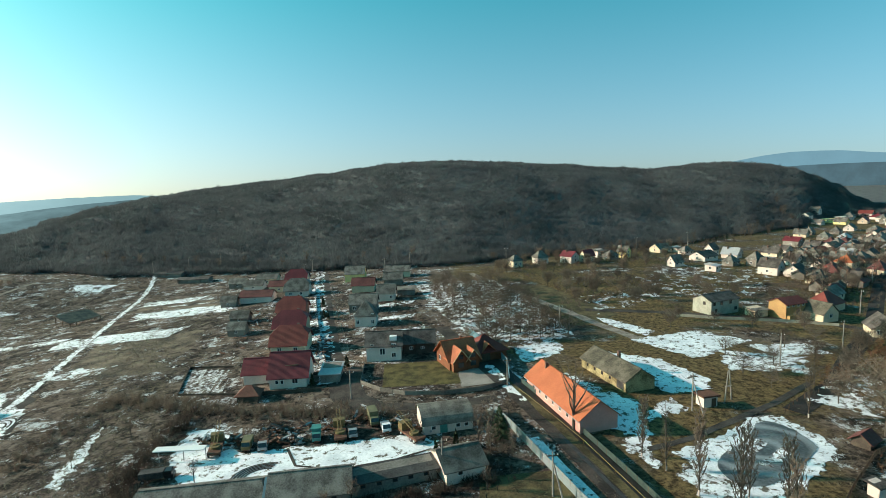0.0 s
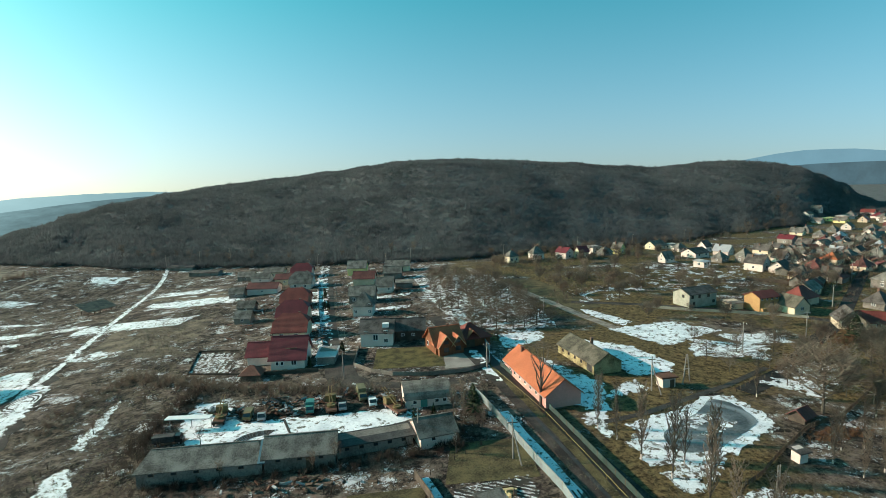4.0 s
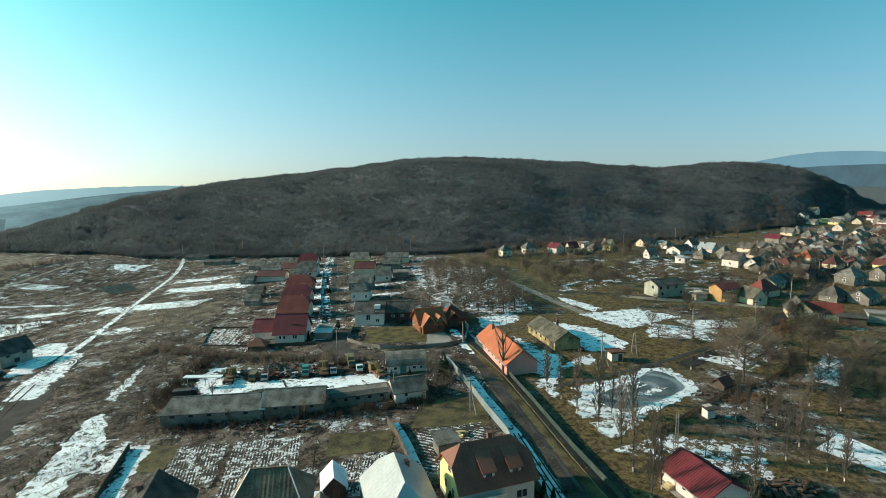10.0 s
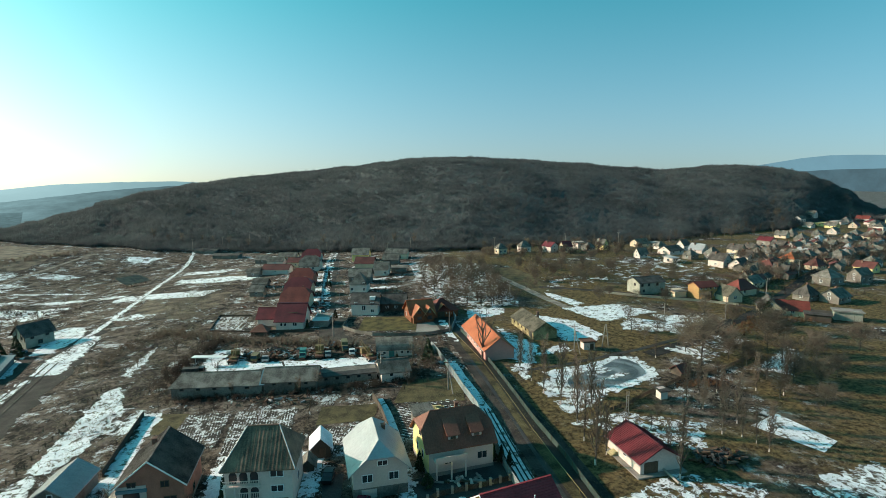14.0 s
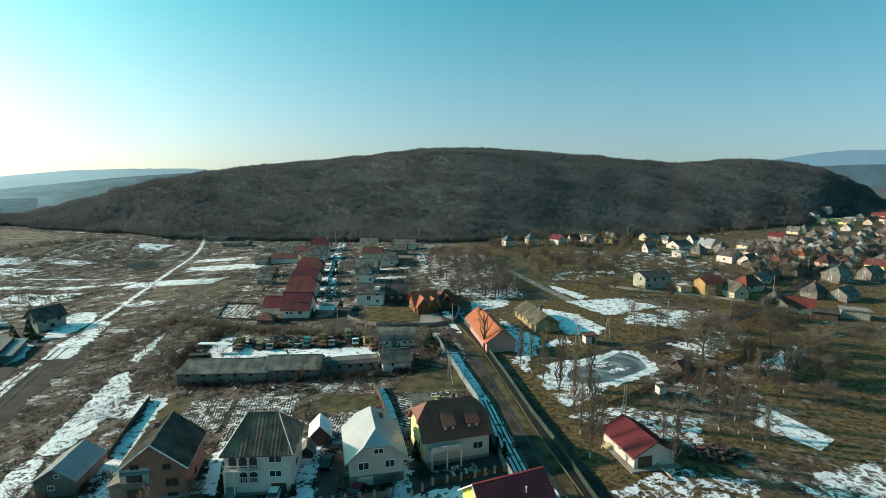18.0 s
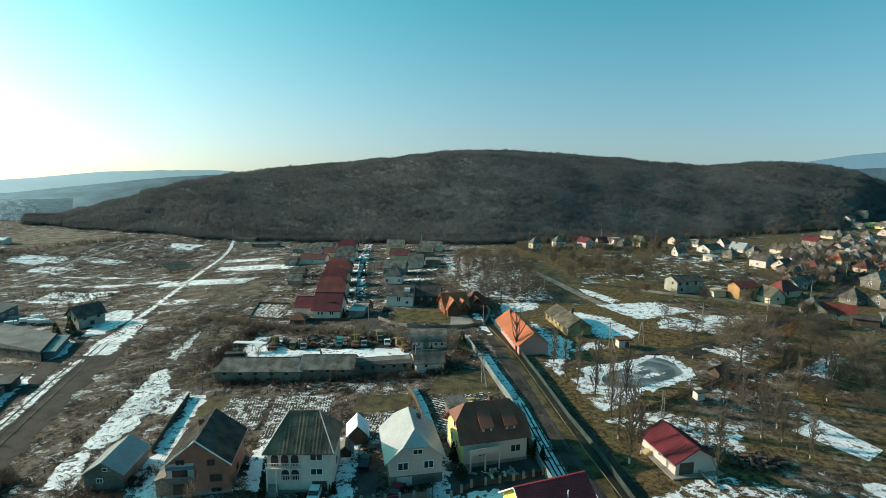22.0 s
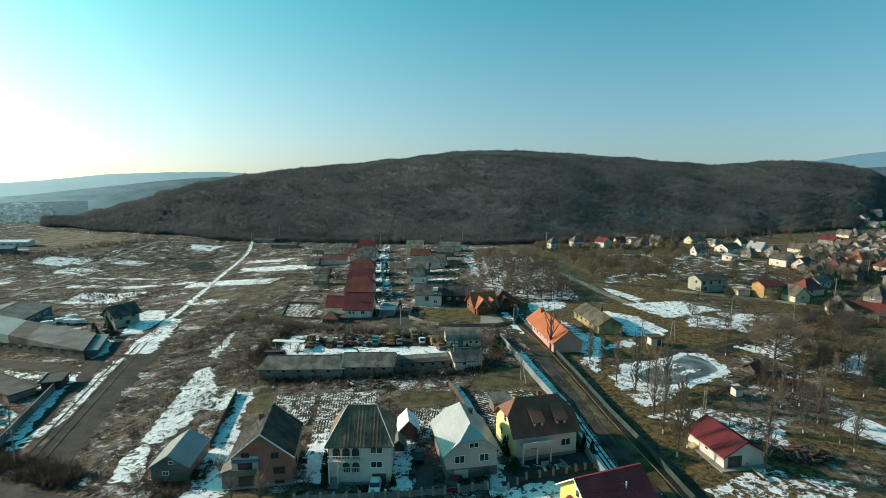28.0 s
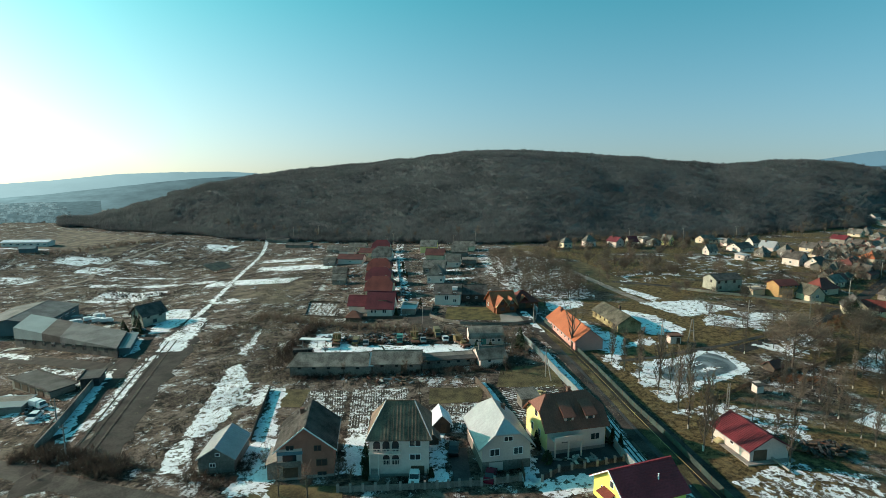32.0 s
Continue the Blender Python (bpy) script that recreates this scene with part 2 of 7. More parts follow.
M["blue_metal"] = material("pale_blue_grey_sheet_metal", (0.36, 0.36, 0.37), 0.12, 0.5, 0.45, metal=0.25, wave=("X", 0.45, 0.5), bump=0.25)
M["green_metal"] = material("rusty_green_sheet_roof", (0.15, 0.095, 0.066), 0.5, 1.4, 0.6, second=(0.24, 0.15, 0.10), wave=("X", 0.5, 0.8), bump=0.4)
M["white_wall"] = material("white_render", (0.62, 0.51, 0.455), 0.1, 0.8, 0.9, bump=0.15, per_object=0.1)
M["cream_wall"] = material("cream_render", (0.58, 0.47, 0.34), 0.12, 0.8, 0.9, bump=0.15, per_object=0.1)
M["yellow_wall"] = material("yellow_render", (0.72, 0.58, 0.26), 0.1, 0.8, 0.9, bump=0.15)
M["ochre_wall"] = material("ochre_render", (0.36, 0.21, 0.09), 0.15, 0.8, 0.9, bump=0.15)
M["pink_wall"] = material("pink_render", (0.56, 0.27, 0.23), 0.1, 0.8, 0.9, bump=0.15)
M["brick_wall"] = material("orange_brown_brick", (0.37, 0.150, 0.105), 0.2, 1.5, 0.9, bump=0.3)
M["grey_wall"] = material("grey_plaster", (0.18, 0.160, 0.14), 0.35, 0.8, 0.95, bump=0.3, per_object=0.12)
M["chimney"] = material("sooty_brick", (0.15, 0.085, 0.065), 0.25, 2.0, 0.95, bump=0.3)
M["log_tile"] = material("burnt_orange_roof_tile", (0.33, 0.095, 0.043), 0.3, 1.0, 0.75, wave=("X", 0.3, 0.5), bump=0.5)
M["dirt"] = material("grey_brown_dirt_road", (0.012, 0.0105, 0.0095), 0.5, 0.8, 0.95, second=(0.038, 0.032, 0.029), bump=0.8)
M["log_wall"] = material("stained_log_wall", (0.17, 0.055, 0.022), 0.25, 1.5, 0.6, wave=("Z", 0.3, 1.5), bump=0.5)
M["concrete"] = material("concrete", (0.25, 0.225, 0.205), 0.2, 1.0, 0.95, bump=0.3)
M["bark"] = material("bark", (0.085, 0.072, 0.060), 0.3, 2.0, 1.0, bump=0.5, per_object=0.2)
M["twig"] = material("twigs", (0.150, 0.118, 0.092), 0.3, 1.0, 1.0, bump=0.0, per_object=0.25)
M["dark_twig"] = material("dark_brushwood_twigs", (0.052, 0.042, 0.036), 0.4, 1.0, 1.0, second=(0.085, 0.068, 0.056), bump=0.0)
# bare twigs with the hill's bluish haze mixed into their base colour
M["forest"] = material("hazed_forest_twigs", (0.086, 0.096, 0.101), 0.25, 0.05, 1.0, second=(0.122, 0.131, 0.136), bump=0.0)


def thin_twigs(m):
    """Thin wood passes on the light that falls on its other side."""
    n, l = m.node_tree.nodes, m.node_tree.links
    b, out = n["Principled BSDF"], n["Material Output"]
    t, mix = n.new("ShaderNodeBsdfTranslucent"), n.new("ShaderNodeMixShader")
    l.new(b.inputs["Base Color"].links[0].from_socket, t.inputs[0])
    mix.inputs[0].default_value = 0.45
    l.new(b.outputs[0], mix.inputs[1])
    l.new(t.outputs[0], mix.inputs[2])
    l.new(mix.outputs[0], out.inputs[0])


for key in ("twig", "dark_twig", "forest"):
    thin_twigs(M[key])
M["grey_metal"] = material("grey_gutter_metal", (0.30, 0.31, 0.32), 0.1, 1.0, 0.5, metal=0.4, bump=0.0)
M["pale_wall"] = material("pale_grey_render", (0.52, 0.42, 0.38), 0.08, 0.8, 0.9, bump=0.1)
M["lemon_wall"] = material("bright_yellow_render", (0.82, 0.72, 0.16), 0.06, 0.8, 0.9, bump=0.1)
M["teal_wall"] = material("grey_teal_cladding", (0.10, 0.135, 0.14), 0.15, 0.8, 0.7, wave=("X", 0.5, 0.8), bump=0.3)
M["pale_blue"] = material("pale_blue_roofing", (0.18, 0.215, 0.225), 0.12, 0.6, 0.6, bump=0.1)
M["dark_green"] = material("dark_green_sheet", (0.022, 0.040, 0.036), 0.25, 1.0, 0.6, second=(0.05, 0.075, 0.068), bump=0.2)
M["blue_paint"] = material("faded_blue_paint", (0.10, 0.19, 0.23), 0.2, 1.0, 0.6, bump=0.2)
M["teal_paint"] = material("teal_paint", (0.05, 0.20, 0.18), 0.15, 1.0, 0.5, bump=0.05)
M["ochre_stone"] = material("ochre_rubble_wall", (0.20, 0.15, 0.07), 0.5, 1.2, 0.95, second=(0.42, 0.34, 0.18), bump=0.6)
M["pale_stone"] = material("pale_blockwork", (0.30, 0.29, 0.24), 0.2, 1.5, 0.95, bump=0.4)
M["mossy_slate"] = material("mossy_slate", (0.050, 0.046, 0.034), 0.4, 1.2, 0.95, second=(0.135, 0.120, 0.092), wave=("X", 0.35, 0.35), bump=0.5, per_object=0.1)
M["brown_red_tile"] = material("dull_brown_red_tile", (0.12, 0.04, 0.035), 0.3, 0.8, 0.7, wave=("X", 0.3, 0.5), bump=0.5, per_object=0.15)
M["orange_red_tile"] = material("orange_red_tile", (0.165, 0.038, 0.030), 0.25, 0.8, 0.7, wave=("X", 0.3, 0.5), bump=0.5, per_object=0.12)
M["snowy_roof"] = material("snow_on_roof", (0.62, 0.66, 0.72), 0.15, 0.8, 0.7, second=(0.84, 0.86, 0.90), bump=0.3)
# tar also blackens the long workshop's plaster wall in place of shade
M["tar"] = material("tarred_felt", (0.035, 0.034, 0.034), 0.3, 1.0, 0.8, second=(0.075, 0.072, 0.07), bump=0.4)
M["rust"] = material("rusty_sheet", (0.12, 0.055, 0.035), 0.4, 1.2, 0.8, bump=0.4)
M["dark_wood_wall"] = material("weathered_dark_boards", (0.075, 0.058, 0.046), 0.3, 1.5, 0.9, wave=("X", 0.2, 1.0), bump=0.4)
M["pale_timber"] = material("pale_new_timber", (0.45, 0.36, 0.20), 0.2, 2.0, 0.8, bump=0.2)
M["rubber"] = material("tyre_rubber", (0.02, 0.02, 0.02), 0.2, 2.0, 0.9, bump=0.1)
M["white_paint"] = material("white_car_paint", (0.72, 0.73, 0.74), 0.05, 1.0, 0.3, bump=0.0)
M["wine_paint"] = material("wine_red_car_paint", (0.12, 0.01, 0.025), 0.1, 1.0, 0.25, bump=0.0)
M["black_paint"] = material("black_paint", (0.015, 0.016, 0.018), 0.2, 1.0, 0.3, bump=0.0)
M["olive_paint"] = material("olive_paint", (0.13, 0.125, 0.07), 0.2, 1.0, 0.7, bump=0.1)
M["mustard_paint"] = material("mustard_yellow_paint", (0.17, 0.12, 0.05), 0.25, 1.5, 0.6, bump=0.1)
M["yellow_paint"] = material("gas_pipe_yellow", (0.24, 0.18, 0.06), 0.1, 1.0, 0.5, bump=0.0)
M["evergreen"] = material("dark_evergreen", (0.018, 0.032, 0.014), 0.4, 1.5, 0.9, second=(0.05, 0.07, 0.03), bump=0.0, per_object=0.2)
M["russet"] = material("russet_twigs", (0.13, 0.065, 0.035), 0.35, 1.0, 1.0, bump=0.0)
M["straw"] = material("dry_straw", (0.12, 0.10, 0.065), 0.4, 0.4, 1.0, second=(0.25, 0.21, 0.14), bump=0.0)
M["frame"] = material("white_window_frame", (0.75, 0.75, 0.74), 0.05, 1.0, 0.5, bump=0.0)
M["dark_wood"] = material("dark_timber", (0.09, 0.06, 0.04), 0.3, 2.0, 0.8, bump=0.3)
M["glass"] = material("window_glass", (0.03, 0.035, 0.04), 0.1, 1.0, 0.12, bump=0.0, spec=0.6)


# ---- ground shape ----
def smooth(a, b, v):
    v = max(0.0, min(1.0, (v - a) / (b - a)))
    return v * v * (3 - 2 * v)


def base_height(x, y):
    """The gentle swell of the valley floor."""
    u, v = max(-1.1, min(1.1, x / 125.0)), max(0.4, min(2.6, y / 125.0))
    return 1.25 * (-1.672 + 1.360 * u + 2.804 * v + -2.752 * u * u + 1.053 * u * v + -0.649 * v * v)


# the wooded hill by bearing (degrees right of +y): elevation of the crest, its distance, and where the slope begins
CREST = [(-62, -6.0), (-36, -5.6), (-34.5, -4.9), (-33.2, -4.5), (-31, -3.8), (-28.7, -3.15), (-25.6, -2.35), (-22.5, -1.6), (-18.5, -0.9), (-14.5, -0.4),
         (-9.3, 0.08), (-3.6, 0.66), (-0.5, 1.08), (2, 1.4), (5, 1.53), (8, 1.52), (13.2, 1.26), (18.7, 0.87), (23.8, 0.36), (26.8, 0.14), (28.7, 0.3),
         (31, 0.5), (33.2, 0.52), (36, 0.28), (37.9, -0.1), (39.6, -0.8), (41, -1.5), (42.6, -2.7), (44, -3.4), (62, -3.6)]
CREST_FAR = [(-62, 620), (-34, 620), (-30, 680), (-22, 760), (-14, 830), (40, 900), (48, 860), (62, 860)]
EDGE = [(-62, 600), (-36, 565), (-34, 545), (-30.6, 492), (-26, 452), (-21, 410), (-16, 394), (-10, 378), (-3.5, 358), (2, 343), (7.4, 340), (12.5, 352), (18, 385),
        (23.3, 415), (28, 446), (32.7, 503), (37, 560), (41, 682), (46, 740), (62, 780)]


def along(table, v):
    for (v0, w0), (v1, w1) in zip(table, table[1:]):
        if v <= v1:
            k = max(0.0, min(1.0, (v - v0) / (v1 - v0)))
            return w0 + (w1 - w0) * (k * k * (3 - 2 * k))
    return table[-1][1]


EYE_Z = 49.0


def hill(x, y):
    r = math.hypot(x, y)
    if y < 50 or r < 335:
        return 0.0
    az = math.degrees(math.atan2(x, y))
    start, far = along(EDGE, az), along(CREST_FAR, az)
    if r < start or az < -35.5:
        return 0.0
    top = EYE_Z + far * math.tan(radians(along(CREST, az)))
    k = (r - start) / (far - start)
    lift = math.sin(min(k, 1.0) * math.pi / 2) ** 1.1
    fold = 6.0 * noise.noise((x * 0.008, y * 0.008, 0.3)) + 3.0 * noise.noise((x * 0.02, y * 0.02, 1.3))
    fall = 1.0 if k <= 1 else max(0.0, 1 - (k - 1) * 2.0)
    return max(0.0, top) * lift * fall + fold * math.sin(min(k, 1) * math.pi)


def land(x, y):
    r = math.hypot(x, y)
    drop = max(0.0, r - 620) * 0.045 if x < -100 and y > 100 and x < -0.5 * y else 0.0      # the valley falls away to the north-west
    return base_height(x, y) * (1 - smooth(330, 420, r)) + hill(x, y) - drop


def mesh_object(name, verts, faces, mat, parent=None, smooth_faces=False):
    me = bpy.data.meshes.new(name)
    me.from_pydata(verts, [], faces)
    for m in (mat if isinstance(mat, (list, tuple)) else [mat]):
        me.materials.append(m)
    if smooth_faces:
        me.polygons.foreach_set("use_smooth", [True] * len(me.polygons))
    me.update()
    ob = new(name, me)
    ob.parent = parent
    return ob


def build_ground():
    xs = [-1700, -1300, -1000] + list(range(-860, -300, 20)) + list(range(-300, 300, 6)) + list(range(300, 880, 20)) + [1000, 1300, 1700]
    ys = [-1500, -700, -300] + list(range(-150, 30, 20)) + list(range(30, 480, 6)) + list(range(480, 1000, 20)) + [1150, 1400, 1700]
    verts = [(x, y, land(x, y)) for y in ys for x in xs]
    w = len(xs)
    faces = [(j * w + i, j * w + i + 1, (j + 1) * w + i + 1, (j + 1) * w + i) for j in range(len(ys) - 1) for i in range(w - 1)]
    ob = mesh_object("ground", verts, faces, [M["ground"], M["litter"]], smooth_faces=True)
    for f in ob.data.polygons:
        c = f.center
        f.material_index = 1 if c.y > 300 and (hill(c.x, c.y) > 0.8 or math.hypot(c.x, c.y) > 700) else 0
    tagged(ob, "brown winter grassland with bare soil", "ground", kind="structure")


build_ground()


def strip(name, points, width, mat, label, category, lift=0.06, step=3.0, across=3, kind="structure", ragged=0.0):
    """A band draped on the land along a line of points."""
    pts = []
    for (x0, y0), (x1, y1) in zip(points, points[1:]):
        n = max(1, int(math.hypot(x1 - x0, y1 - y0) / step))
        pts += [(x0 + (x1 - x0) * k / n, y0 + (y1 - y0) * k / n) for k in range(n)]
    pts.append(points[-1])
    verts, faces = [], []
    for k, (x, y) in enumerate(pts):
        xa, ya = pts[max(0, k - 1)]
        xb, yb = pts[min(len(pts) - 1, k + 1)]
        d = math.hypot(xb - xa, yb - ya) or 1
        nx, ny = (yb - ya) / d, -(xb - xa) / d
        for j in range(across + 1):
            s = (j / across - 0.5) * width
            if ragged and j in (0, across):
                s *= 1 + ragged * noise.noise((x * 0.35, y * 0.35, j * 7.0))
            verts.append((x + nx * s, y + ny * s, land(x + nx * s, y + ny * s) + lift))
    for k in range(len(pts) - 1):
        for j in range(across):
            i = k * (across + 1) + j
            faces.append((i, i + 1, i + across + 2, i + across + 1))
    return tagged(mesh_object(name, verts, faces, mat, smooth_faces=True), label, category, kind=kind)


def patch(name, corners, mat, label, category, lift=0.05, n=8, kind="structure"):
    """A four-cornered plot draped on the land."""
    (ax, ay), (bx, by), (cx, cy), (dx, dy) = corners
    verts = []
    for j in range(n + 1):
        for i in range(n + 1):
            u, v = i / n, j / n
            x = (ax * (1 - u) + bx * u) * (1 - v) + (dx * (1 - u) + cx * u) * v
            y = (ay * (1 - u) + by * u) * (1 - v) + (dy * (1 - u) + cy * u) * v
            verts.append((x, y, land(x, y) + lift))
    faces = [(j * (n + 1) + i, j * (n + 1) + i + 1, (j + 1) * (n + 1) + i + 1, (j + 1) * (n + 1) + i) for j in range(n) for i in range(n)]
    return tagged(mesh_object(name, verts, faces, mat), label, category, kind=kind)


def inside(poly, x, y):
    hit = False
    for (x0, y0), (x1, y1) in zip(poly, poly[1:] + poly[:1]):
        if (y0 > y) != (y1 > y) and x < (x1 - x0) * (y - y0) / (y1 - y0) + x0:
            hit = not hit
    return hit


def edge_distance(poly, x, y):
    best = 1e9
    for (x0, y0), (x1, y1) in zip(poly, poly[1:] + poly[:1]):
        dx, dy = x1 - x0, y1 - y0
        k = max(0, min(1, ((x - x0) * dx + (y - y0) * dy) / (dx * dx + dy * dy)))
        best = min(best, math.hypot(x - x0 - k * dx, y - y0 - k * dy))
    return best


def snow(poly, cover=0.8, cell=0.8, size=5.0, label="patch of old snow on the ground", rows=None, lift=0.07, seed=0.0, name="snow_patch", mat=None, category="snow"):
    """Thawing snow inside an outline: the part of a noise field under the cover, with its edge traced between
    grid points; rows = (heading, metres) leaves furrow stripes."""
    xs, ys = [p[0] for p in poly], [p[1] for p in poly]
    nx, ny = int((max(xs) - min(xs)) / cell) + 4, int((max(ys) - min(ys)) / cell) + 4
    x0, y0 = min(xs) - 1.5 * cell, min(ys) - 1.5 * cell
    if mat is None and not rows and cover < 1.2:
        snow(poly, cover + 0.19, cell * 1.15, size, "speckled margin of thin snow round a thawing patch", None, lift - 0.025, seed, "thin_snow", M["thin_snow"])
    if rows:
        mat = M["thin_snow"]
        c, s = math.cos(radians(rows[0])), math.sin(radians(rows[0]))
    rough = 0.8 if rows else 1.0

    def depth(x, y):
        d = edge_distance(poly, x, y)
        d = d if inside(poly, x, y) else -d
        d += (1.1 * noise.noise((x * 0.5, y * 0.5, seed + 5)) + 0.7 * noise.noise((x * 1.3, y * 1.3, seed + 6))) * (0.15 if cover > 1.2 else min(1.0, size / 5))
        v = 0.5 + rough * (0.5 * noise.noise((x / size, y / size, seed)) + 0.42 * noise.noise((x / size * 2.6, y / size * 3.4, seed + 3)) + 0.36 * noise.noise((x / size * 7, y / size * 10, seed + 9)))
        v += 0.45 * max(0.0, 1 - (d + 0.6) / (0.3 * size)) + max(0.0, -d - 0.4) * 2
        if rows:
            v += 0.26 * math.sin((x * c + y * s) * 2 * math.pi / rows[1])
        return cover - v
    field = [[depth(x0 + i * cell, y0 + j * cell) for i in range(nx)] for j in range(ny)]
    index, verts, faces = {}, [], []

    def vert(key, x, y):
        if key not in index:
            index[key] = len(verts)
            verts.append((x, y, land(x, y) + lift))
        return index[key]
    for j in range(ny - 1):
        for i in range(nx - 1):
            ring = ((i, j), (i + 1, j), (i + 1, j + 1), (i, j + 1))
            if all(field[q][p] <= 0 for p, q in ring):
                continue
            face = []
            for k in range(4):
                (p, q), (r, t) = ring[k], ring[(k + 1) % 4]
                f0, f1 = field[q][p], field[t][r]
                if f0 > 0:
                    face.append(vert((p, q), x0 + p * cell, y0 + q * cell))
                if (f0 > 0) != (f1 > 0):
                    m = f0 / (f0 - f1)
                    face.append(vert(((p, q), (r, t)) if (p, q) < (r, t) else ((r, t), (p, q)), x0 + (p + (r - p) * m) * cell, y0 + (q + (t - q) * m) * cell))
            if len(face) > 2:
                faces.append(tuple(face))
    if faces:
        return tagged(mesh_object(name, verts, faces, mat or M["snow"], smooth_faces=True), label, category, kind="stuff")


# ---- builders ----
def part(name, verts, faces, mat, parent, label="", at=None):
    ob = mesh_object(name, verts, faces, mat, parent)
    if at is not None:
        ob.matrix_basis = at
    if label:
        ob["label"] = label
    return ob


def block(x0, x1, y0, y1, z0, z1):
    v = [(x, y, z) for z in (z0, z1) for y in (y0, y1) for x in (x0, x1)]
    return v, [(0, 2, 3, 1), (4, 5, 7, 6), (0, 1, 5, 4), (2, 6, 7, 3), (0, 4, 6, 2), (1, 3, 7, 5)]


def join(*pieces):
    verts, faces = [], []
    for v, f in pieces:
        n = len(verts)
        verts += v
        faces += [tuple(i + n for i in q) for q in f]
    return verts, faces


def moved(piece, m):
    v, f = piece
    return [tuple(m @ Vector(p)) for p in v], f


def slab(corners, t):
    """A flat panel with thickness t below its four (or three) corners."""
    n = len(corners)
    v = [tuple(c) for c in corners] + [(c[0], c[1], c[2] - t) for c in corners]
    f = [tuple(range(n)), tuple(range(2 * n - 1, n - 1, -1))] + [(i, i + n, (i + 1) % n + n, (i + 1) % n) for i in range(n)]
    return v, f


def thing(name, x, y, yaw, label, category, group="", z=None):
    ob = new(name)
    ob.empty_display_size = 0.5
    ob.matrix_basis = pose(x, y, land(x, y) if z is None else z, 0, 0, yaw)
    return tagged(ob, label, category, group)


def window(parent, side, u, z, w, h, L, W, frame_mat, name="window", off=0.0):
    """A framed pane on one side of a building: S, N are the long sides, W, E the gables."""
    turn = {"S": 0, "E": 90, "N": 180, "W": -90}[side]
    out = (W if side in "SN" else L) / 2 + off
    m = pose(0, 0, 0, 0, 0, turn) @ pose(u, -out, z)
    t = 0.08 + 0.02 * w
    ob = part(name, *block(-w / 2, w / 2, -0.05, 0.02, 0, h), frame_mat, parent, at=m)
    n = 2 if w > 0.95 else 1
    step = (w - t) / n
    for k in range(n):
        x = -w / 2 + t / 2 + k * step
        part("pane", *block(x + t / 2, x + step - t / 2, -0.075, -0.04, t, h - t), M["glass"], ob)
    return ob


def door(parent, side, u, w, h, L, W, mat, name="door"):
    turn = {"S": 0, "E": 90, "N": 180, "W": -90}[side]
    out = (W if side in "SN" else L) / 2
    leaf = join(block(-w / 2, w / 2, -0.06, 0.02, 0, h), block(-w / 2 - 0.1, -w / 2, -0.09, 0.02, 0, h + 0.1),
                block(w / 2, w / 2 + 0.1, -0.09, 0.02, 0, h + 0.1), block(-w / 2, w / 2, -0.09, 0.02, h, h + 0.1))
    return part(name, *leaf, mat, parent, at=pose(0, 0, 0, 0, 0, turn) @ pose(u, -out, 0.02))


def roof_list(L, W, z, rh, kind, eave, hip=1.0, thick=0.16):
    """Roof slabs with the ridge along x, each with its name."""
    a, b, top = L / 2 + eave, W / 2 + eave, z + rh
    low = z - eave * rh / (W / 2)
    S, C = "roof_slope", "ridge_cap"
    if kind == "gable":
        out = [(S, slab([(-a, -b, low), (a, -b, low), (a, -0.01, top), (-a, -0.01, top)], thick)),
               (S, slab([(a, b, low), (-a, b, low), (-a, 0.01, top), (a, 0.01, top)], thick))]
        return out + [(C, block(-a, a, -0.16, 0.16, top - 0.08, top + 0.06))] if W > 6 else out
    if kind == "hip":
        r = max(0.05, a - b * hip)
        out = [(S, slab([(-a, -b, low), (a, -b, low), (r, 0, top), (-r, 0, top)], thick)), (S, slab([(a, b, low), (-a, b, low), (-r, 0, top), (r, 0, top)], thick)),
               ("roof_hip", slab([(a, -b, low), (a, b, low), (r, 0, top)], thick)), ("roof_hip", slab([(-a, b, low), (-a, -b, low), (-r, 0, top)], thick))]
        return out + [(C, block(-r, r, -0.14, 0.14, top - 0.06, top + 0.05))] if W > 7 else out
    if kind == "half":
        r, k = a - b * 0.45, 0.55
        zm, ym = low + (top - low) * k, b * (1 - k)
        return [(S, slab([(-a, -b, low), (a, -b, low), (a, -ym, zm), (r, 0, top), (-r, 0, top), (-a, -ym, zm)], thick)),
                (S, slab([(a, b, low), (-a, b, low), (-a, ym, zm), (-r, 0, top), (r, 0, top), (a, ym, zm)], thick)),
                ("roof_hip", slab([(a, -ym, zm), (a, ym, zm), (r, 0, top)], thick)), ("roof_hip", slab([(-a, ym, zm), (-a, -ym, zm), (-r, 0, top)], thick))]
    if kind == "mono":
        return [("roof", slab([(-a, -b, z), (a, -b, z), (a, b, z + rh), (-a, b, z + rh)], thick))]
    return [("roof", join(block(-a, a, -b, b, z, z + 0.25), block(-a, a, -b, -b + 0.2, z + 0.25, z + 0.25 + rh), block(-a, a, b - 0.2, b, z + 0.25, z + 0.25 + rh)))]


def roof_pieces(*args):
    return join(*[piece for _, piece in roof_list(*args)])


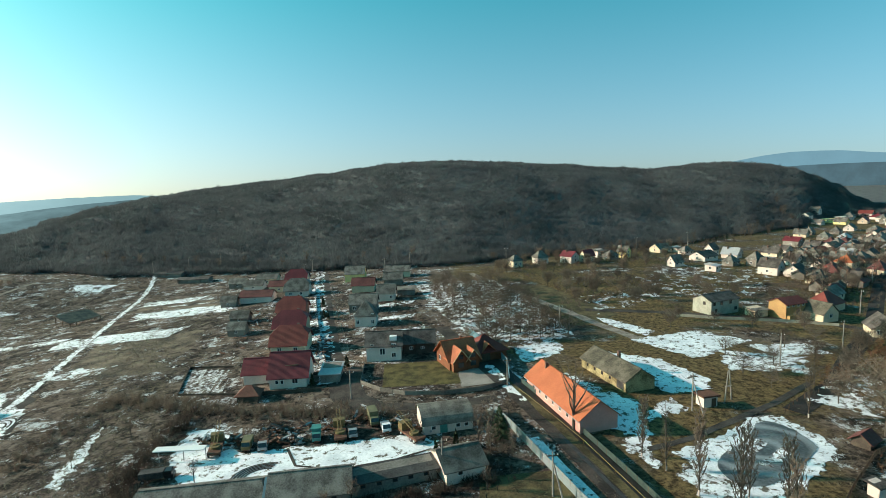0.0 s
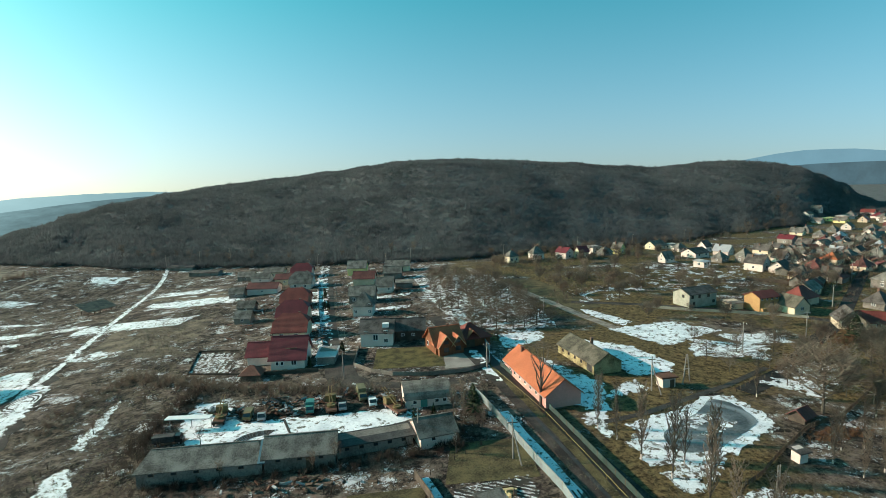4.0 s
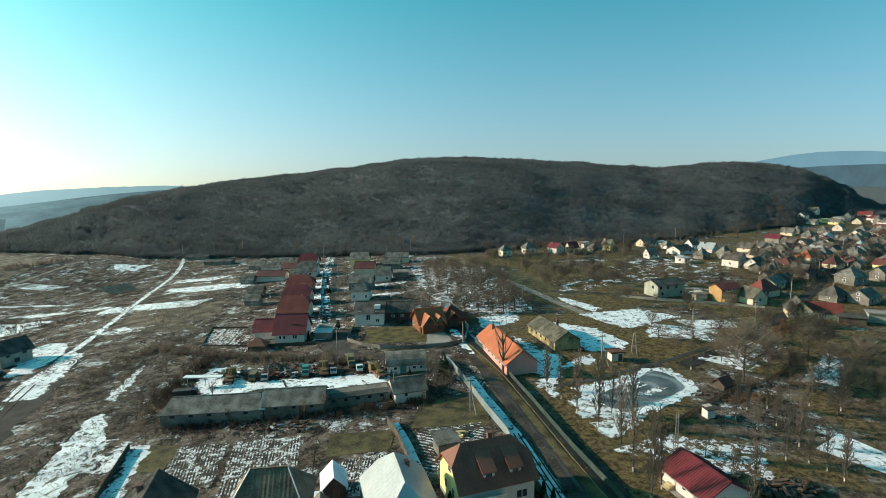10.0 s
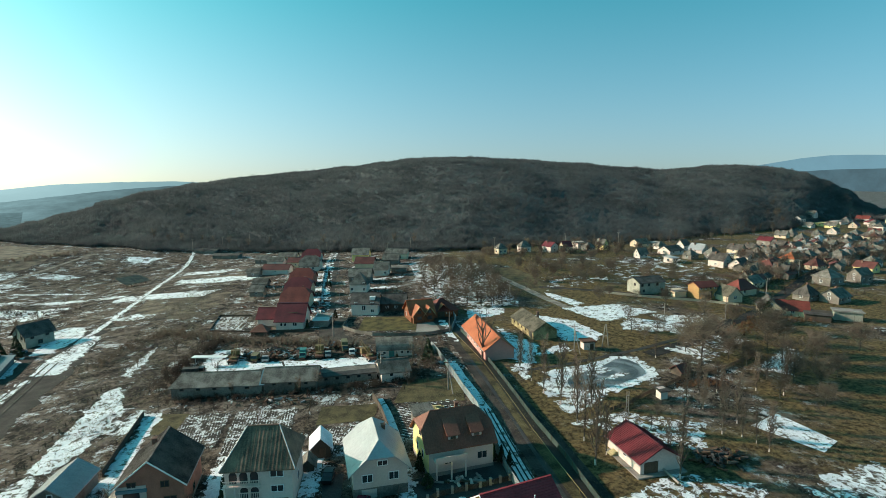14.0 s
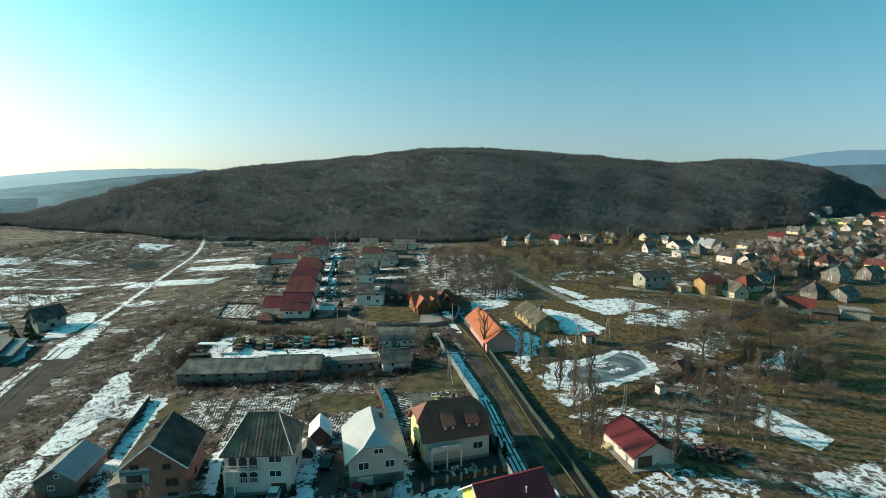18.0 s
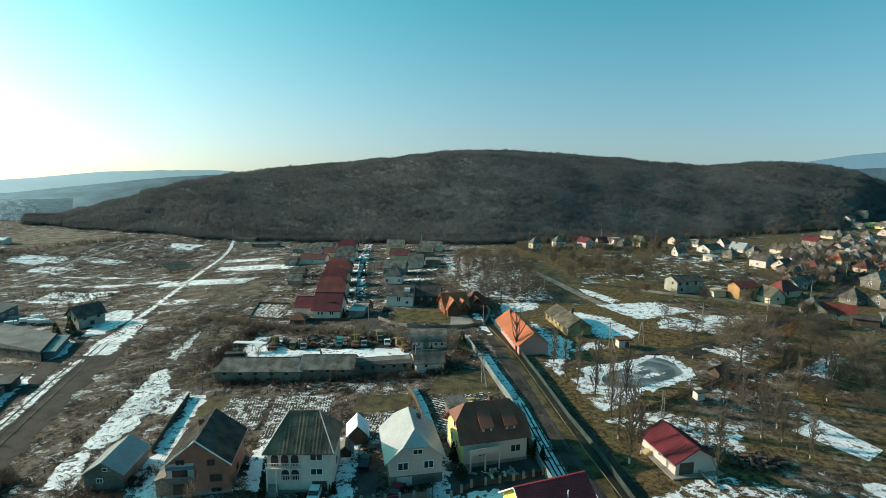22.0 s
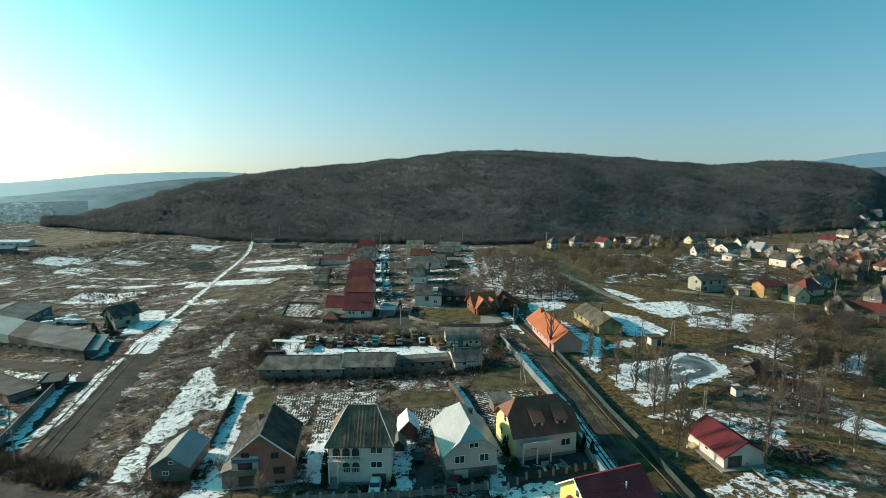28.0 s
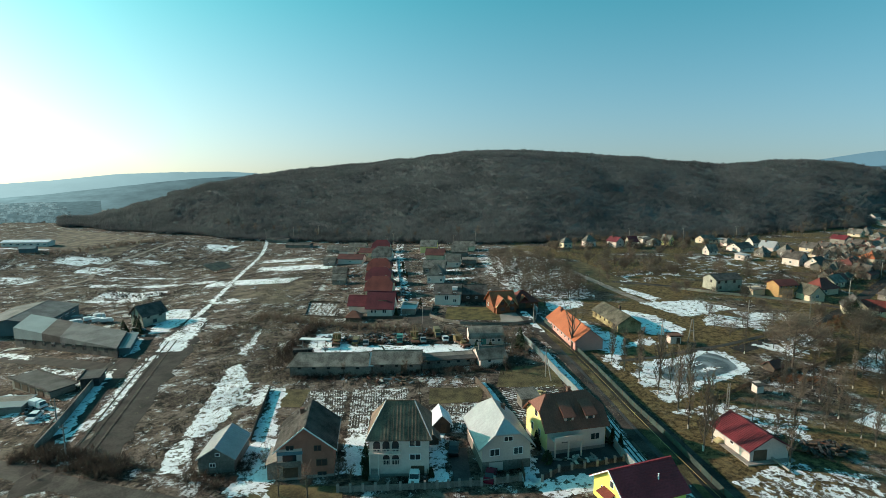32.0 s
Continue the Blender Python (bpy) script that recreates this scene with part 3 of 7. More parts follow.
def walls(L, W, h, rh, kind):
    a, b = L / 2, W / 2
    v, f = block(-a, a, -b, b, -0.6, h)
    if kind in ("gable", "half"):
        k = 1.0 if kind == "gable" else 0.55
        y = b * (1 - k)
        n = len(v)
        zt = h + rh * k - 0.1
        v += [(-a, -y, zt), (-a, y, zt), (a, -y, zt), (a, y, zt)]
        f = [q for q in f if q != (4, 5, 7, 6)] + [(4, 6, n + 1, n), (7, 5, n + 2, n + 3), (4, n, n + 2, 5), (6, 7, n + 3, n + 1), (n, n + 1, n + 3, n + 2)]
    if kind == "mono":
        v[6], v[7] = (-a, b, h + rh), (a, b, h + rh)
    return v, f


def house(x, y, yaw, L, W, h, rh, wall, roof, label, kind="gable", wins=(), doors=(), eave=0.45, chimney=None, name="house",
          group="", category="house", hip=1.0, plinth=0.0, frame_mat=None, z=None):
    """A building with its ridge along its own x: (side, along, sill, width, height) for each window."""
    ob = thing(name, x, y, yaw, label, category, group, z)
    part("wall", *walls(L, W, h, rh, kind), M[wall], ob)
    for piece_name, piece in roof_list(L, W, h, rh, kind, eave, hip):
        part(piece_name, *piece, M[roof], ob)
    if plinth:
        part("plinth", *block(-L / 2 - 0.05, L / 2 + 0.05, -W / 2 - 0.05, W / 2 + 0.05, -0.5, plinth), M["concrete"], ob)
    for w in wins:
        window(ob, *w, L, W, frame_mat or M["frame"])
    for side, u, w, hh in doors:
        door(ob, side, u, w, hh, L, W, M["dark_wood"])
    if chimney:
        cx, cy, top = chimney
        part("chimney", *join(block(cx - 0.3, cx + 0.3, cy - 0.3, cy + 0.3, h, h + top), block(cx - 0.38, cx + 0.38, cy - 0.38, cy + 0.38, h + top, h + top + 0.12)),
             M["chimney"], ob)
    return ob


def ribs(ob, L, W, h, rh, eave, gap, mat, size=0.07, kind="gable"):
    """Raised seams running down both slopes of a roof."""
    a, b = L / 2 + eave, W / 2 + eave
    low, top = h - eave * rh / (W / 2), h + rh
    for s in (-1, 1):
        pieces, n = [], int(2 * a / gap)
        for k in range(n + 1):
            x = -a + 2 * a * k / n
            reach = 1.0
            if kind == "half":
                reach = min(1.0, 0.55 + (a - abs(x)) / (b * 0.45) * 0.45)
            if kind == "hip":
                reach = min(1.0, (a - abs(x)) / (b * 0.58))
            if reach < 0.08:
                continue
            x = max(-a + size, min(a - size, x))
            y1, z1 = s * b * (1 - reach), low + (top - low) * reach
            v = [(x + dx, y, z + dz) for y, z in ((s * b, low), (y1, z1)) for dx, dz in ((-size / 2, -0.02), (size / 2, -0.02), (size / 2, size), (-size / 2, size))]
            pieces.append((v, [(0, 1, 2, 3), (7, 6, 5, 4), (3, 2, 6, 7), (0, 3, 7, 4), (2, 1, 5, 6)]))
        part("roof_seam", *join(*pieces), mat, ob)


def courses(ob, L, W, h, rh, eave, gap, mat, size=0.05):
    """Overlapping tile courses that run along both slopes of a gable roof."""
    a, b = L / 2 + eave, W / 2 + eave
    low, top = h - eave * rh / (W / 2), h + rh
    n = int(math.hypot(b, top - low) / gap)
    for s in (-1, 1):
        for k in range(n):
            (y0, z0), (y1, z1) = ((s * b * (1 - t), low + (top - low) * t) for t in (k / n, (k + 0.92) / n))
            v = [(x, y, z) for x in (-a + 0.01, a - 0.01) for y, z in ((y0, z0 - 0.01), (y0, z0 + size), (y1, z1 + 0.005))]
            part("tile_course", v, [(0, 1, 4, 3), (1, 2, 5, 4), (0, 2, 1), (3, 4, 5)], mat, ob)


def tube(p, q, r0, r1, n=4):
    p, q = Vector(p), Vector(q)
    d = (q - p).normalized()
    a = d.orthogonal().normalized()
    b = d.cross(a)
    v = [tuple(c + (a * math.cos(2 * math.pi * k / n) + b * math.sin(2 * math.pi * k / n)) * r) for c, r in ((p, r0), (q, r1)) for k in range(n)]
    return v, [(k, (k + 1) % n, n + (k + 1) % n, n + k) for k in range(n)] + [tuple(range(n, 2 * n))]


def tree_meshes(seed, height, spread, limbs, twigs, upright=0.5, clear=0.25, stout=1.0):
    """Bare winter tree: a tapered trunk with limbs, and a crown of thin twigs."""
    rnd = random.Random(seed)
    base, lean = (0.018 * height + 0.05) * stout, rnd.uniform(-0.04, 0.04)
    mid = (lean * height, 0, height * 0.55)
    wood = [tube((0, 0, -0.3), mid, base, base * 0.55, 6), tube(mid, (lean * height * 1.6, 0, height * 0.86), base * 0.55, base * 0.15, 5)]
    crown = []
    for k in range(limbs):
        h0 = height * (clear + (0.85 - clear) * (k + rnd.random()) / limbs)
        ang = k * 2.4 + rnd.uniform(-0.4, 0.4)
        reach = spread * (1 - 0.55 * (h0 / height) ** 2) * rnd.uniform(0.7, 1.1)
        p = Vector((lean * h0 * 1.2, 0, h0))
        q = p + Vector((math.cos(ang) * reach * 0.6, math.sin(ang) * reach * 0.6, reach * upright * 0.7))
        e = q + Vector((math.cos(ang + 0.3) * reach * 0.4, math.sin(ang + 0.3) * reach * 0.4, reach * upright * 0.8))
        r = base * (0.42 if stout < 1.5 else 0.6) * (1 - 0.5 * h0 / height)
        wood += [tube(p, q, r, r * 0.6, 4), tube(q, e, r * 0.6, r * 0.2, 3)]
        for j in range(twigs):
            s = p.lerp(q, rnd.uniform(0.35, 1)) if rnd.random() < 0.5 else q.lerp(e, rnd.random())
            d = Vector((rnd.gauss(0, 1), rnd.gauss(0, 1), rnd.gauss(0.35 + upright, 0.7))).normalized()
            ln = spread * rnd.uniform(0.22, 0.5)
            t = s + d * ln
            sd = d.orthogonal().normalized() * (0.018 + 0.004 * height)
            crown.append(([tuple(s - sd), tuple(s + sd), tuple(t)], [(0, 1, 2)]))
            for _ in range(2):
                s2 = s.lerp(t, rnd.uniform(0.3, 0.9))
                d2 = (d + Vector((rnd.gauss(0, 0.7), rnd.gauss(0, 0.7), rnd.gauss(0.2, 0.5)))).normalized()
                t2 = s2 + d2 * ln * 0.6
                sd2 = d2.orthogonal().normalized() * (0.013 + 0.003 * height)
                crown.append(([tuple(s2 - sd2), tuple(s2 + sd2), tuple(t2)], [(0, 1, 2)]))
    return join(*wood), join(*crown)


TREES = {}


def tree(kind, x, y, size=1.0, turn=0.0, label="", group=""):
    """Places a tree of a kind; the first is built, the others share its meshes."""
    settings = {"fruit": ("fruit_tree", 4.2, 2.8, 13, 19, 0.45, 0.22, "bare fruit tree on winter grass", 1.1),
                "poplar": ("poplar_tree", 12.0, 1.25, 34, 13, 1.7, 0.12, "slender bare poplar with upright branches", 0.5),
                "broad": ("broad_tree", 9.5, 5.2, 22, 28, 0.55, 0.2, "broad bare deciduous tree", 1.0),
                "young": ("young_tree", 6.0, 2.0, 13, 12, 0.9, 0.3, "young bare deciduous tree", 1.0),
                "bush": ("bush", 2.2, 1.7, 9, 9, 0.8, 0.02, "bare brown bush", 1.0),
                "bough": ("bough_tree", 11.0, 3.6, 9, 7, 1.5, 0.18, "bare tree with few thick upswept boughs", 1.7)}
    name, height, spread, limbs, twigs, up, clear, text, stout = settings[kind]
    variant = (kind, int(turn * 7) % 3)
    m = pose(x, y, land(x, y), 0, 0, turn) @ Matrix.Scale(size, 4)
    if variant not in TREES:
        ob = new(name)
        wood, crown = tree_meshes(len(kind) * 31 + variant[1], height, spread, limbs, twigs, up, clear, stout)
        part("trunk", *wood, M["bark"], ob)
        part("crown", *crown, M["twig"], ob)
        if kind == "poplar":
            part("whitewash", *tube((0, 0, -0.1), (0, 0, 0.8), 0.145, 0.14, 7), M["white_wall"], ob, "whitewashed foot of the trunk")
        tagged(ob, label or text, "tree", group or kind + " trees")
        ob.matrix_basis = m
        TREES[variant] = ob
        return ob
    ob = copy_thing(TREES[variant], pose(x, y, land(x, y), 0, 0, turn))
    ob.matrix_basis = m
    return tagged(ob, label or text)


# ---- wooded hill ----
def forest():
    """The bare beech wood on the hill: thousands of crowns of fine twigs joined into one mesh."""
    rnd = random.Random(5)
    shapes = []
    for k in range(16):
        v = []
        for j in range(30):
            a, t = j * 2.4 + rnd.uniform(-0.5, 0.5), math.sqrt((j + 0.5) / 30)
            top = 0.95 * math.sqrt(max(0.05, 1.0 - 0.7 * t * t)) + rnd.uniform(-0.08, 0.08)
            tip = Vector((math.cos(a) * t * 1.05, math.sin(a) * t * 1.05, top))
            foot = Vector((tip.x * 0.62 + rnd.gauss(0, 0.1), tip.y * 0.62 + rnd.gauss(0, 0.1), top * rnd.uniform(0.45, 0.7)))
            side = Vector((-math.sin(a + j), math.cos(a + j), rnd.uniform(-0.5, 0.5))) * rnd.uniform(0.03, 0.055)
            v += [foot - side, foot + side, tip]
        for j in range(2):
            a = rnd.uniform(0, 6.283)
            foot, tip = Vector((0, 0, -0.1)), Vector((0.25 * math.cos(a), 0.25 * math.sin(a), 0.75))
            side = Vector((-math.sin(a), math.cos(a), 0)) * 0.05
            v += [foot - side, foot + side, tip]
        shapes.append(np.array([tuple(p) for p in v]))
    sheets, count = [], 0
    while count < 40000:
        deg = rnd.uniform(-35.2, 50)
        start, far = along(EDGE, deg), along(CREST_FAR, deg)
        count += 1
        r = start - 5 + (far + 22 - start) * rnd.random() ** 0.92 if count % 12 else start + rnd.uniform(-7, 16)
        az = radians(deg)
        x, y = r * math.sin(az), r * math.cos(az)
        big = 1.0 + 0.35 * noise.noise((x * 0.03, y * 0.03, 7.0)) + (0.35 if rnd.random() < 0.05 else 0.0)
        h, w = rnd.uniform(3.4, 5.2) * big, rnd.uniform(2.0, 3.2) * big
        c, q = math.cos(count), math.sin(count)
        v = shapes[count % 16]
        sheets.append(np.stack([x + (v[:, 0] * c - v[:, 1] * q) * w, y + (v[:, 0] * q + v[:, 1] * c) * w, land(x, y) - 0.3 + v[:, 2] * h], 1))
    verts = np.concatenate(sheets)
    me = bpy.data.meshes.new("hill_forest")
    me.vertices.add(len(verts))
    me.vertices.foreach_set("co", verts.astype(np.float32).ravel())
    me.loops.add(len(verts))
    me.loops.foreach_set("vertex_index", np.arange(len(verts), dtype=np.int32))
    me.polygons.add(len(verts) // 3)
    me.polygons.foreach_set("loop_start", np.arange(0, len(verts), 3, dtype=np.int32))
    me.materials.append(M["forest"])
    me.update(calc_edges=True)
    tagged(new("hill_forest", me), "bare beech forest covering the hill, greyed for haze", "forest", kind="stuff")


forest()


def ridge(name, label, points, mat):
    """A distant hazy ridge, far behind everything: bearing, elevation and distance of its crest."""
    verts, faces = [], []
    for k, (az, el, r) in enumerate(points):
        a = radians(az)
        verts += [(r * math.sin(a), r * math.cos(a), -60), (r * math.sin(a), r * math.cos(a), EYE_Z + r * math.tan(radians(el)))]
        if k:
            faces.append((2 * k - 2, 2 * k, 2 * k + 1, 2 * k - 1))
    tagged(mesh_object(name, verts, faces, mat), label, "hills", kind="structure")


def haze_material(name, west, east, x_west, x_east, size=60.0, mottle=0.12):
    """Distance with bright winter haze painted in as glowing colour: paler towards the sun, with woods and fields as
    faint mottling.
    """
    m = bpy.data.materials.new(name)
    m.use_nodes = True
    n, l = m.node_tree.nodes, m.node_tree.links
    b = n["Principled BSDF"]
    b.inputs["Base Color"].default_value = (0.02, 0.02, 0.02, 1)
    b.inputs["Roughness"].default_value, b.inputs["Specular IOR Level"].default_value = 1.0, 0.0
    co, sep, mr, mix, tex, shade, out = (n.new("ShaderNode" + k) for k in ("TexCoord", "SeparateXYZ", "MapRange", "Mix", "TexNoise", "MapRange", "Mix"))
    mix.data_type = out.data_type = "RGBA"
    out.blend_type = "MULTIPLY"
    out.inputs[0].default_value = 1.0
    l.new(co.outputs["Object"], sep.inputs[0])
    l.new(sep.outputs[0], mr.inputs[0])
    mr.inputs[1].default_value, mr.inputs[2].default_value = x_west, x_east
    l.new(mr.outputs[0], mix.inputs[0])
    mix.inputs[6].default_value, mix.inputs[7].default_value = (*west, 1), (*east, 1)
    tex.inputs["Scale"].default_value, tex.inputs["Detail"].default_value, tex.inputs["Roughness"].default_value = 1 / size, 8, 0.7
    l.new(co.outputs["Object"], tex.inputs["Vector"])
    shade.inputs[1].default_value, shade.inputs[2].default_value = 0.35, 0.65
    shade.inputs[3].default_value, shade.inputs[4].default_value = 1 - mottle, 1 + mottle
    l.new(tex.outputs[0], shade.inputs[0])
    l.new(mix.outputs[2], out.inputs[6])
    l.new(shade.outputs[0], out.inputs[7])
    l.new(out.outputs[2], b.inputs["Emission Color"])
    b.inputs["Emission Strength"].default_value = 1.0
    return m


def slope(name, label, points, foot, mat, rows=10, low=-1.0):
    """A distant hillside from its foot up to a crest given by bearing, elevation and distance."""
    verts, faces = [], []
    fine = []
    for (a0, e0, r0), (a1, e1, r1) in zip(points, points[1:]):
        k = max(1, int(abs(a1 - a0) / 0.5))
        fine += [(a0 + (a1 - a0) * t / k, e0 + (e1 - e0) * t / k, r0 + (r1 - r0) * t / k) for t in range(k)]
    fine.append(points[-1])
    for az, el, r in fine:
        a = radians(az)
        top = EYE_Z + r * math.tan(radians(el)) + r * 0.0006 * noise.noise((az * 1.7, 3.0, r * 0.01))
        for j in range(rows + 1):
            t = j / rows
            d = foot + (r - foot) * t
            verts.append((d * math.sin(a), d * math.cos(a), low + (top - low) * t ** 1.3))
    for k in range(len(fine) - 1):
        for j in range(rows):
            i = k * (rows + 1) + j
            faces.append((i, i + rows + 1, i + rows + 2, i + 1))
    tagged(mesh_object(name, verts, faces, mat, smooth_faces=True), label, "hills", kind="structure")


# ridges and hillsides whose haze is painted into their emission colour
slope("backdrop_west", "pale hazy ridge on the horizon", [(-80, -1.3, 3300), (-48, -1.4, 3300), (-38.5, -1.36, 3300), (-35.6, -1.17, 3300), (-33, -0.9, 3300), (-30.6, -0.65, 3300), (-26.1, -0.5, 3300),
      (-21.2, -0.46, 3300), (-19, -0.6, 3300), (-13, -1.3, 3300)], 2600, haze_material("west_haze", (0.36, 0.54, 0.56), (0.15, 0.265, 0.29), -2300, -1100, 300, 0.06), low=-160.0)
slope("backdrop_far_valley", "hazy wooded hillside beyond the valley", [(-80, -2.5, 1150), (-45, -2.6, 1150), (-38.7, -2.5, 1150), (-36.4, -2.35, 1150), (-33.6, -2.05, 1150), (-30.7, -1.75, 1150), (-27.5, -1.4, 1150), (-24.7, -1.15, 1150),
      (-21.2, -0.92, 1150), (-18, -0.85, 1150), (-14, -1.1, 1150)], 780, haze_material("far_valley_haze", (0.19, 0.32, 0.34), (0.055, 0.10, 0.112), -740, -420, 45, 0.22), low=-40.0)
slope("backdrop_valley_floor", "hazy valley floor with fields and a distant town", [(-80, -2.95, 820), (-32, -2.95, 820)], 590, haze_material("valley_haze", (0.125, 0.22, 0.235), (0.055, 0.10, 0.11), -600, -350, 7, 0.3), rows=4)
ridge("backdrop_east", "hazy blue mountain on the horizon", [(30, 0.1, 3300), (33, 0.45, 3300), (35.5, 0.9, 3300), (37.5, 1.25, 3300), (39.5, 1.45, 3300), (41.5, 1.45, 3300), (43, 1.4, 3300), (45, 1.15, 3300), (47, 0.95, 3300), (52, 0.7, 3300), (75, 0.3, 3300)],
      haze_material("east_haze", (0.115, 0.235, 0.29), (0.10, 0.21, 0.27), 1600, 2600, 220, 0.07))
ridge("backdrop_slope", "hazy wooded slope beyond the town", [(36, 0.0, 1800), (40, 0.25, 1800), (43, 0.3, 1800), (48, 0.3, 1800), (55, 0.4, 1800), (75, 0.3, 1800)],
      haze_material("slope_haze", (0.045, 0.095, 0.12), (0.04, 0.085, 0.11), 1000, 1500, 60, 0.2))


def far_town():
    """Roofs and walls of the town in the valley, too far off to tell apart."""
    rnd = random.Random(77)
    pieces = []
    for k in range(220):
        az, r = radians(rnd.uniform(-46, -34.4)), rnd.uniform(600, 810)
        w, d, h = rnd.uniform(2, 6), rnd.uniform(2, 4), rnd.uniform(0.8, 1.8)
        m = pose(r * math.sin(az), r * math.cos(az), (r - 590) / 230 * 7.0 - 0.8, 0, 0, rnd.uniform(0, 90))
        v, f = block(-w / 2, w / 2, -d / 2, d / 2, -1, h)
        v += [(-w / 2, 0, h + 0.9), (w / 2, 0, h + 0.9)]
        f = [q for q in f if q != (4, 5, 7, 6)] + [(4, 5, 9, 8), (7, 6, 8, 9), (4, 8, 6), (5, 7, 9)]
        pieces.append(moved((v, f), m))
    verts, faces = join(*pieces)
    # the town glows faintly too, its haze painted into the emission
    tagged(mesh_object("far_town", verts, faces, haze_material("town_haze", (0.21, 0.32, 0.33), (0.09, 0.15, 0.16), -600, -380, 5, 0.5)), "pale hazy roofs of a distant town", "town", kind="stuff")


far_town()

# ---- roads, tracks and plots ----
strip("lane", [(20, 215), (24, 190), (28, 165), (31, 146), (33, 128), (34.5, 112), (36, 98), (37.5, 86), (40, 66), (43, 45)], 4.2, M["mud"], "wet rutted lane between fences", "road", ragged=0.15)
strip("lane_rut", [(31.4, 140), (33.6, 122), (35.2, 108), (36.8, 92), (38.5, 76)], 0.7, M["asphalt"], "dark wet wheel rut in the lane", "rut", lift=0.09)
strip("lane_snow", [(26.2, 140), (28.2, 126), (30.6, 112), (32.2, 98), (33.2, 88), (34.8, 74)], 2.6, M["snow"], "band of shaded snow with wheel marks beside the fence", "snow", lift=0.08, ragged=0.35, kind="stuff")
for off in (0.0, 0.8, 1.6):
    strip("wheel_mark", [(30.4 + off, 112), (31.6 + off, 98), (32.6 + off, 88), (34 + off, 76)], 0.28, M["mud"], "dark wheel mark in the lane snow", "track", lift=0.12)
strip("grass_verge", [(29.5, 170), (31.5, 150), (34.6, 128), (36.2, 112), (37.6, 99), (39.4, 86), (42, 66)], 2.0, M["lawn_dry"], "green grass verge along the ditch", "grass", lift=0.08, ragged=0.3)
# flat strip for the ditch; its shadow is painted into the dark colour
strip("ditch", [(27.5, 190), (30.8, 165), (34, 146), (36.6, 126), (38.6, 106), (40.8, 92), (41.8, 80), (44, 62)], 2.4, M["ditch"], "drainage ditch strip, near-black for mud and shadow", "ditch", lift=0.1, ragged=0.25)
strip("footpath", [(37.5, 124), (39.6, 113), (41.6, 101), (43.2, 88), (45, 76), (47, 60)], 1.6, M["mud"], "trodden path beside the ditch", "path", ragged=0.3)
strip("village_street", [(-5.5, 158), (-8.6, 168), (-10.5, 182), (-12.3, 200), (-16.5, 238), (-22.4, 306), (-26.8, 357)], 4.6, M["mud"], "muddy village street between houses", "road")
snow([(-14, 176), (-9, 176), (-13, 214), (-17, 250), (-22, 300), (-25, 352), (-30, 352), (-27, 300), (-21, 245), (-16, 205)], 0.42, 0.6, 3.0, "slushy snow on the village street")
strip("street_bend", [(-6, 186), (-5.8, 172), (-4.5, 166), (0, 160), (10, 157.5), (24, 158)], 3.4, M["mud"], "muddy lane bend in front of the gardens", "road", ragged=0.2)
path = [(-80, 158), (-86, 180), (-89.5, 203), (-95, 232), (-101, 264), (-109, 308), (-116, 352), (-127, 396)]
strip("field_path", path, 2.4, M["dirt"], "rutted field path", "path", ragged=0.4)
snow([(x - 0.9, y) for x, y in path] + [(x + 0.9, y) for x, y in path[::-1]], 0.66, 0.4, 2.4, "broken snow along the field path", lift=0.11, seed=33)
for off in (-0.9, 0.9):
    strip("wheel_rut", [(x + off, y) for x, y in ((-89.5, 203), (-95, 232), (-101, 264), (-109, 308), (-116, 352))], 0.35, M["mud"], "brown wheel rut in the snowy path", "track", lift=0.1, across=1, ragged=0.5)
strip("path_rut", [(-85.6, 180), (-89, 203), (-94.5, 232), (-100.5, 264), (-108.5, 308)], 0.5, M["mud"], "brown wheel rut in the path", "track", lift=0.1)
strip("dirt_road", [(-61.4, 88), (-63.4, 95), (-66.4, 107), (-70.4, 123), (-74.9, 141), (-79.9, 161), (-85.4, 179), (-89.4, 193)], 9.0, M["dirt"], "wide muddy dirt road", "road", ragged=1.0, across=4, lift=0.035)
strip("workshop_lane", [(-67, 81), (-74, 97), (-77.5, 109), (-81.5, 123), (-85, 137), (-88.5, 151), (-94, 169), (-100, 189)], 5.4, M["dirt"], "muddy lane beside the workshops", "road", ragged=0.25)
for off in (-2.4, -0.6, 1.6):
    strip("wheel_rut", [(x + off, y) for x, y in ((-66, 94), (-69, 106), (-73, 122), (-77.5, 140), (-82.5, 160))], 0.45, M["mud"], "dark wheel rut in the dirt road", "track", lift=0.12, across=1, ragged=0.6)
for off in (-1.2, 0.9):
    strip("wheel_rut", [(x + off, y) for x, y in ((-77, 96), (-80.5, 108), (-84.5, 122), (-88, 136), (-91.5, 150), (-97, 168))], 0.4, M["mud"], "dark wheel rut in the workshop lane", "track", lift=0.12, across=1, ragged=0.6)
strip("dirt_road_branch", [(-81, 129), (-91, 140), (-115, 149), (-147, 159)], 5.0, M["dirt"], "muddy side road before the workshop", "road", ragged=0.2)
strip("curved_road", [(-110, 97), (-86, 92), (-74.8, 88.4), (-64.9, 84.3), (-53, 80.2), (-42.9, 77), (-30, 73), (-20, 70), (0, 68), (14, 72), (28, 70)], 4.2, M["gravel"], "grey gravel road in front of the houses", "road")
strip("grass_track", [(46, 304), (51, 276), (57, 248), (62.6, 224), (67, 204), (71, 190), (79, 178)], 3.4, M["track"], "worn pale track across the meadow", "track", ragged=0.3)
patch("meadow", [(49, 272), (64, 205), (78, 214), (70, 264)], M["lawn_dry"], "greenish winter meadow", "meadow", n=10)
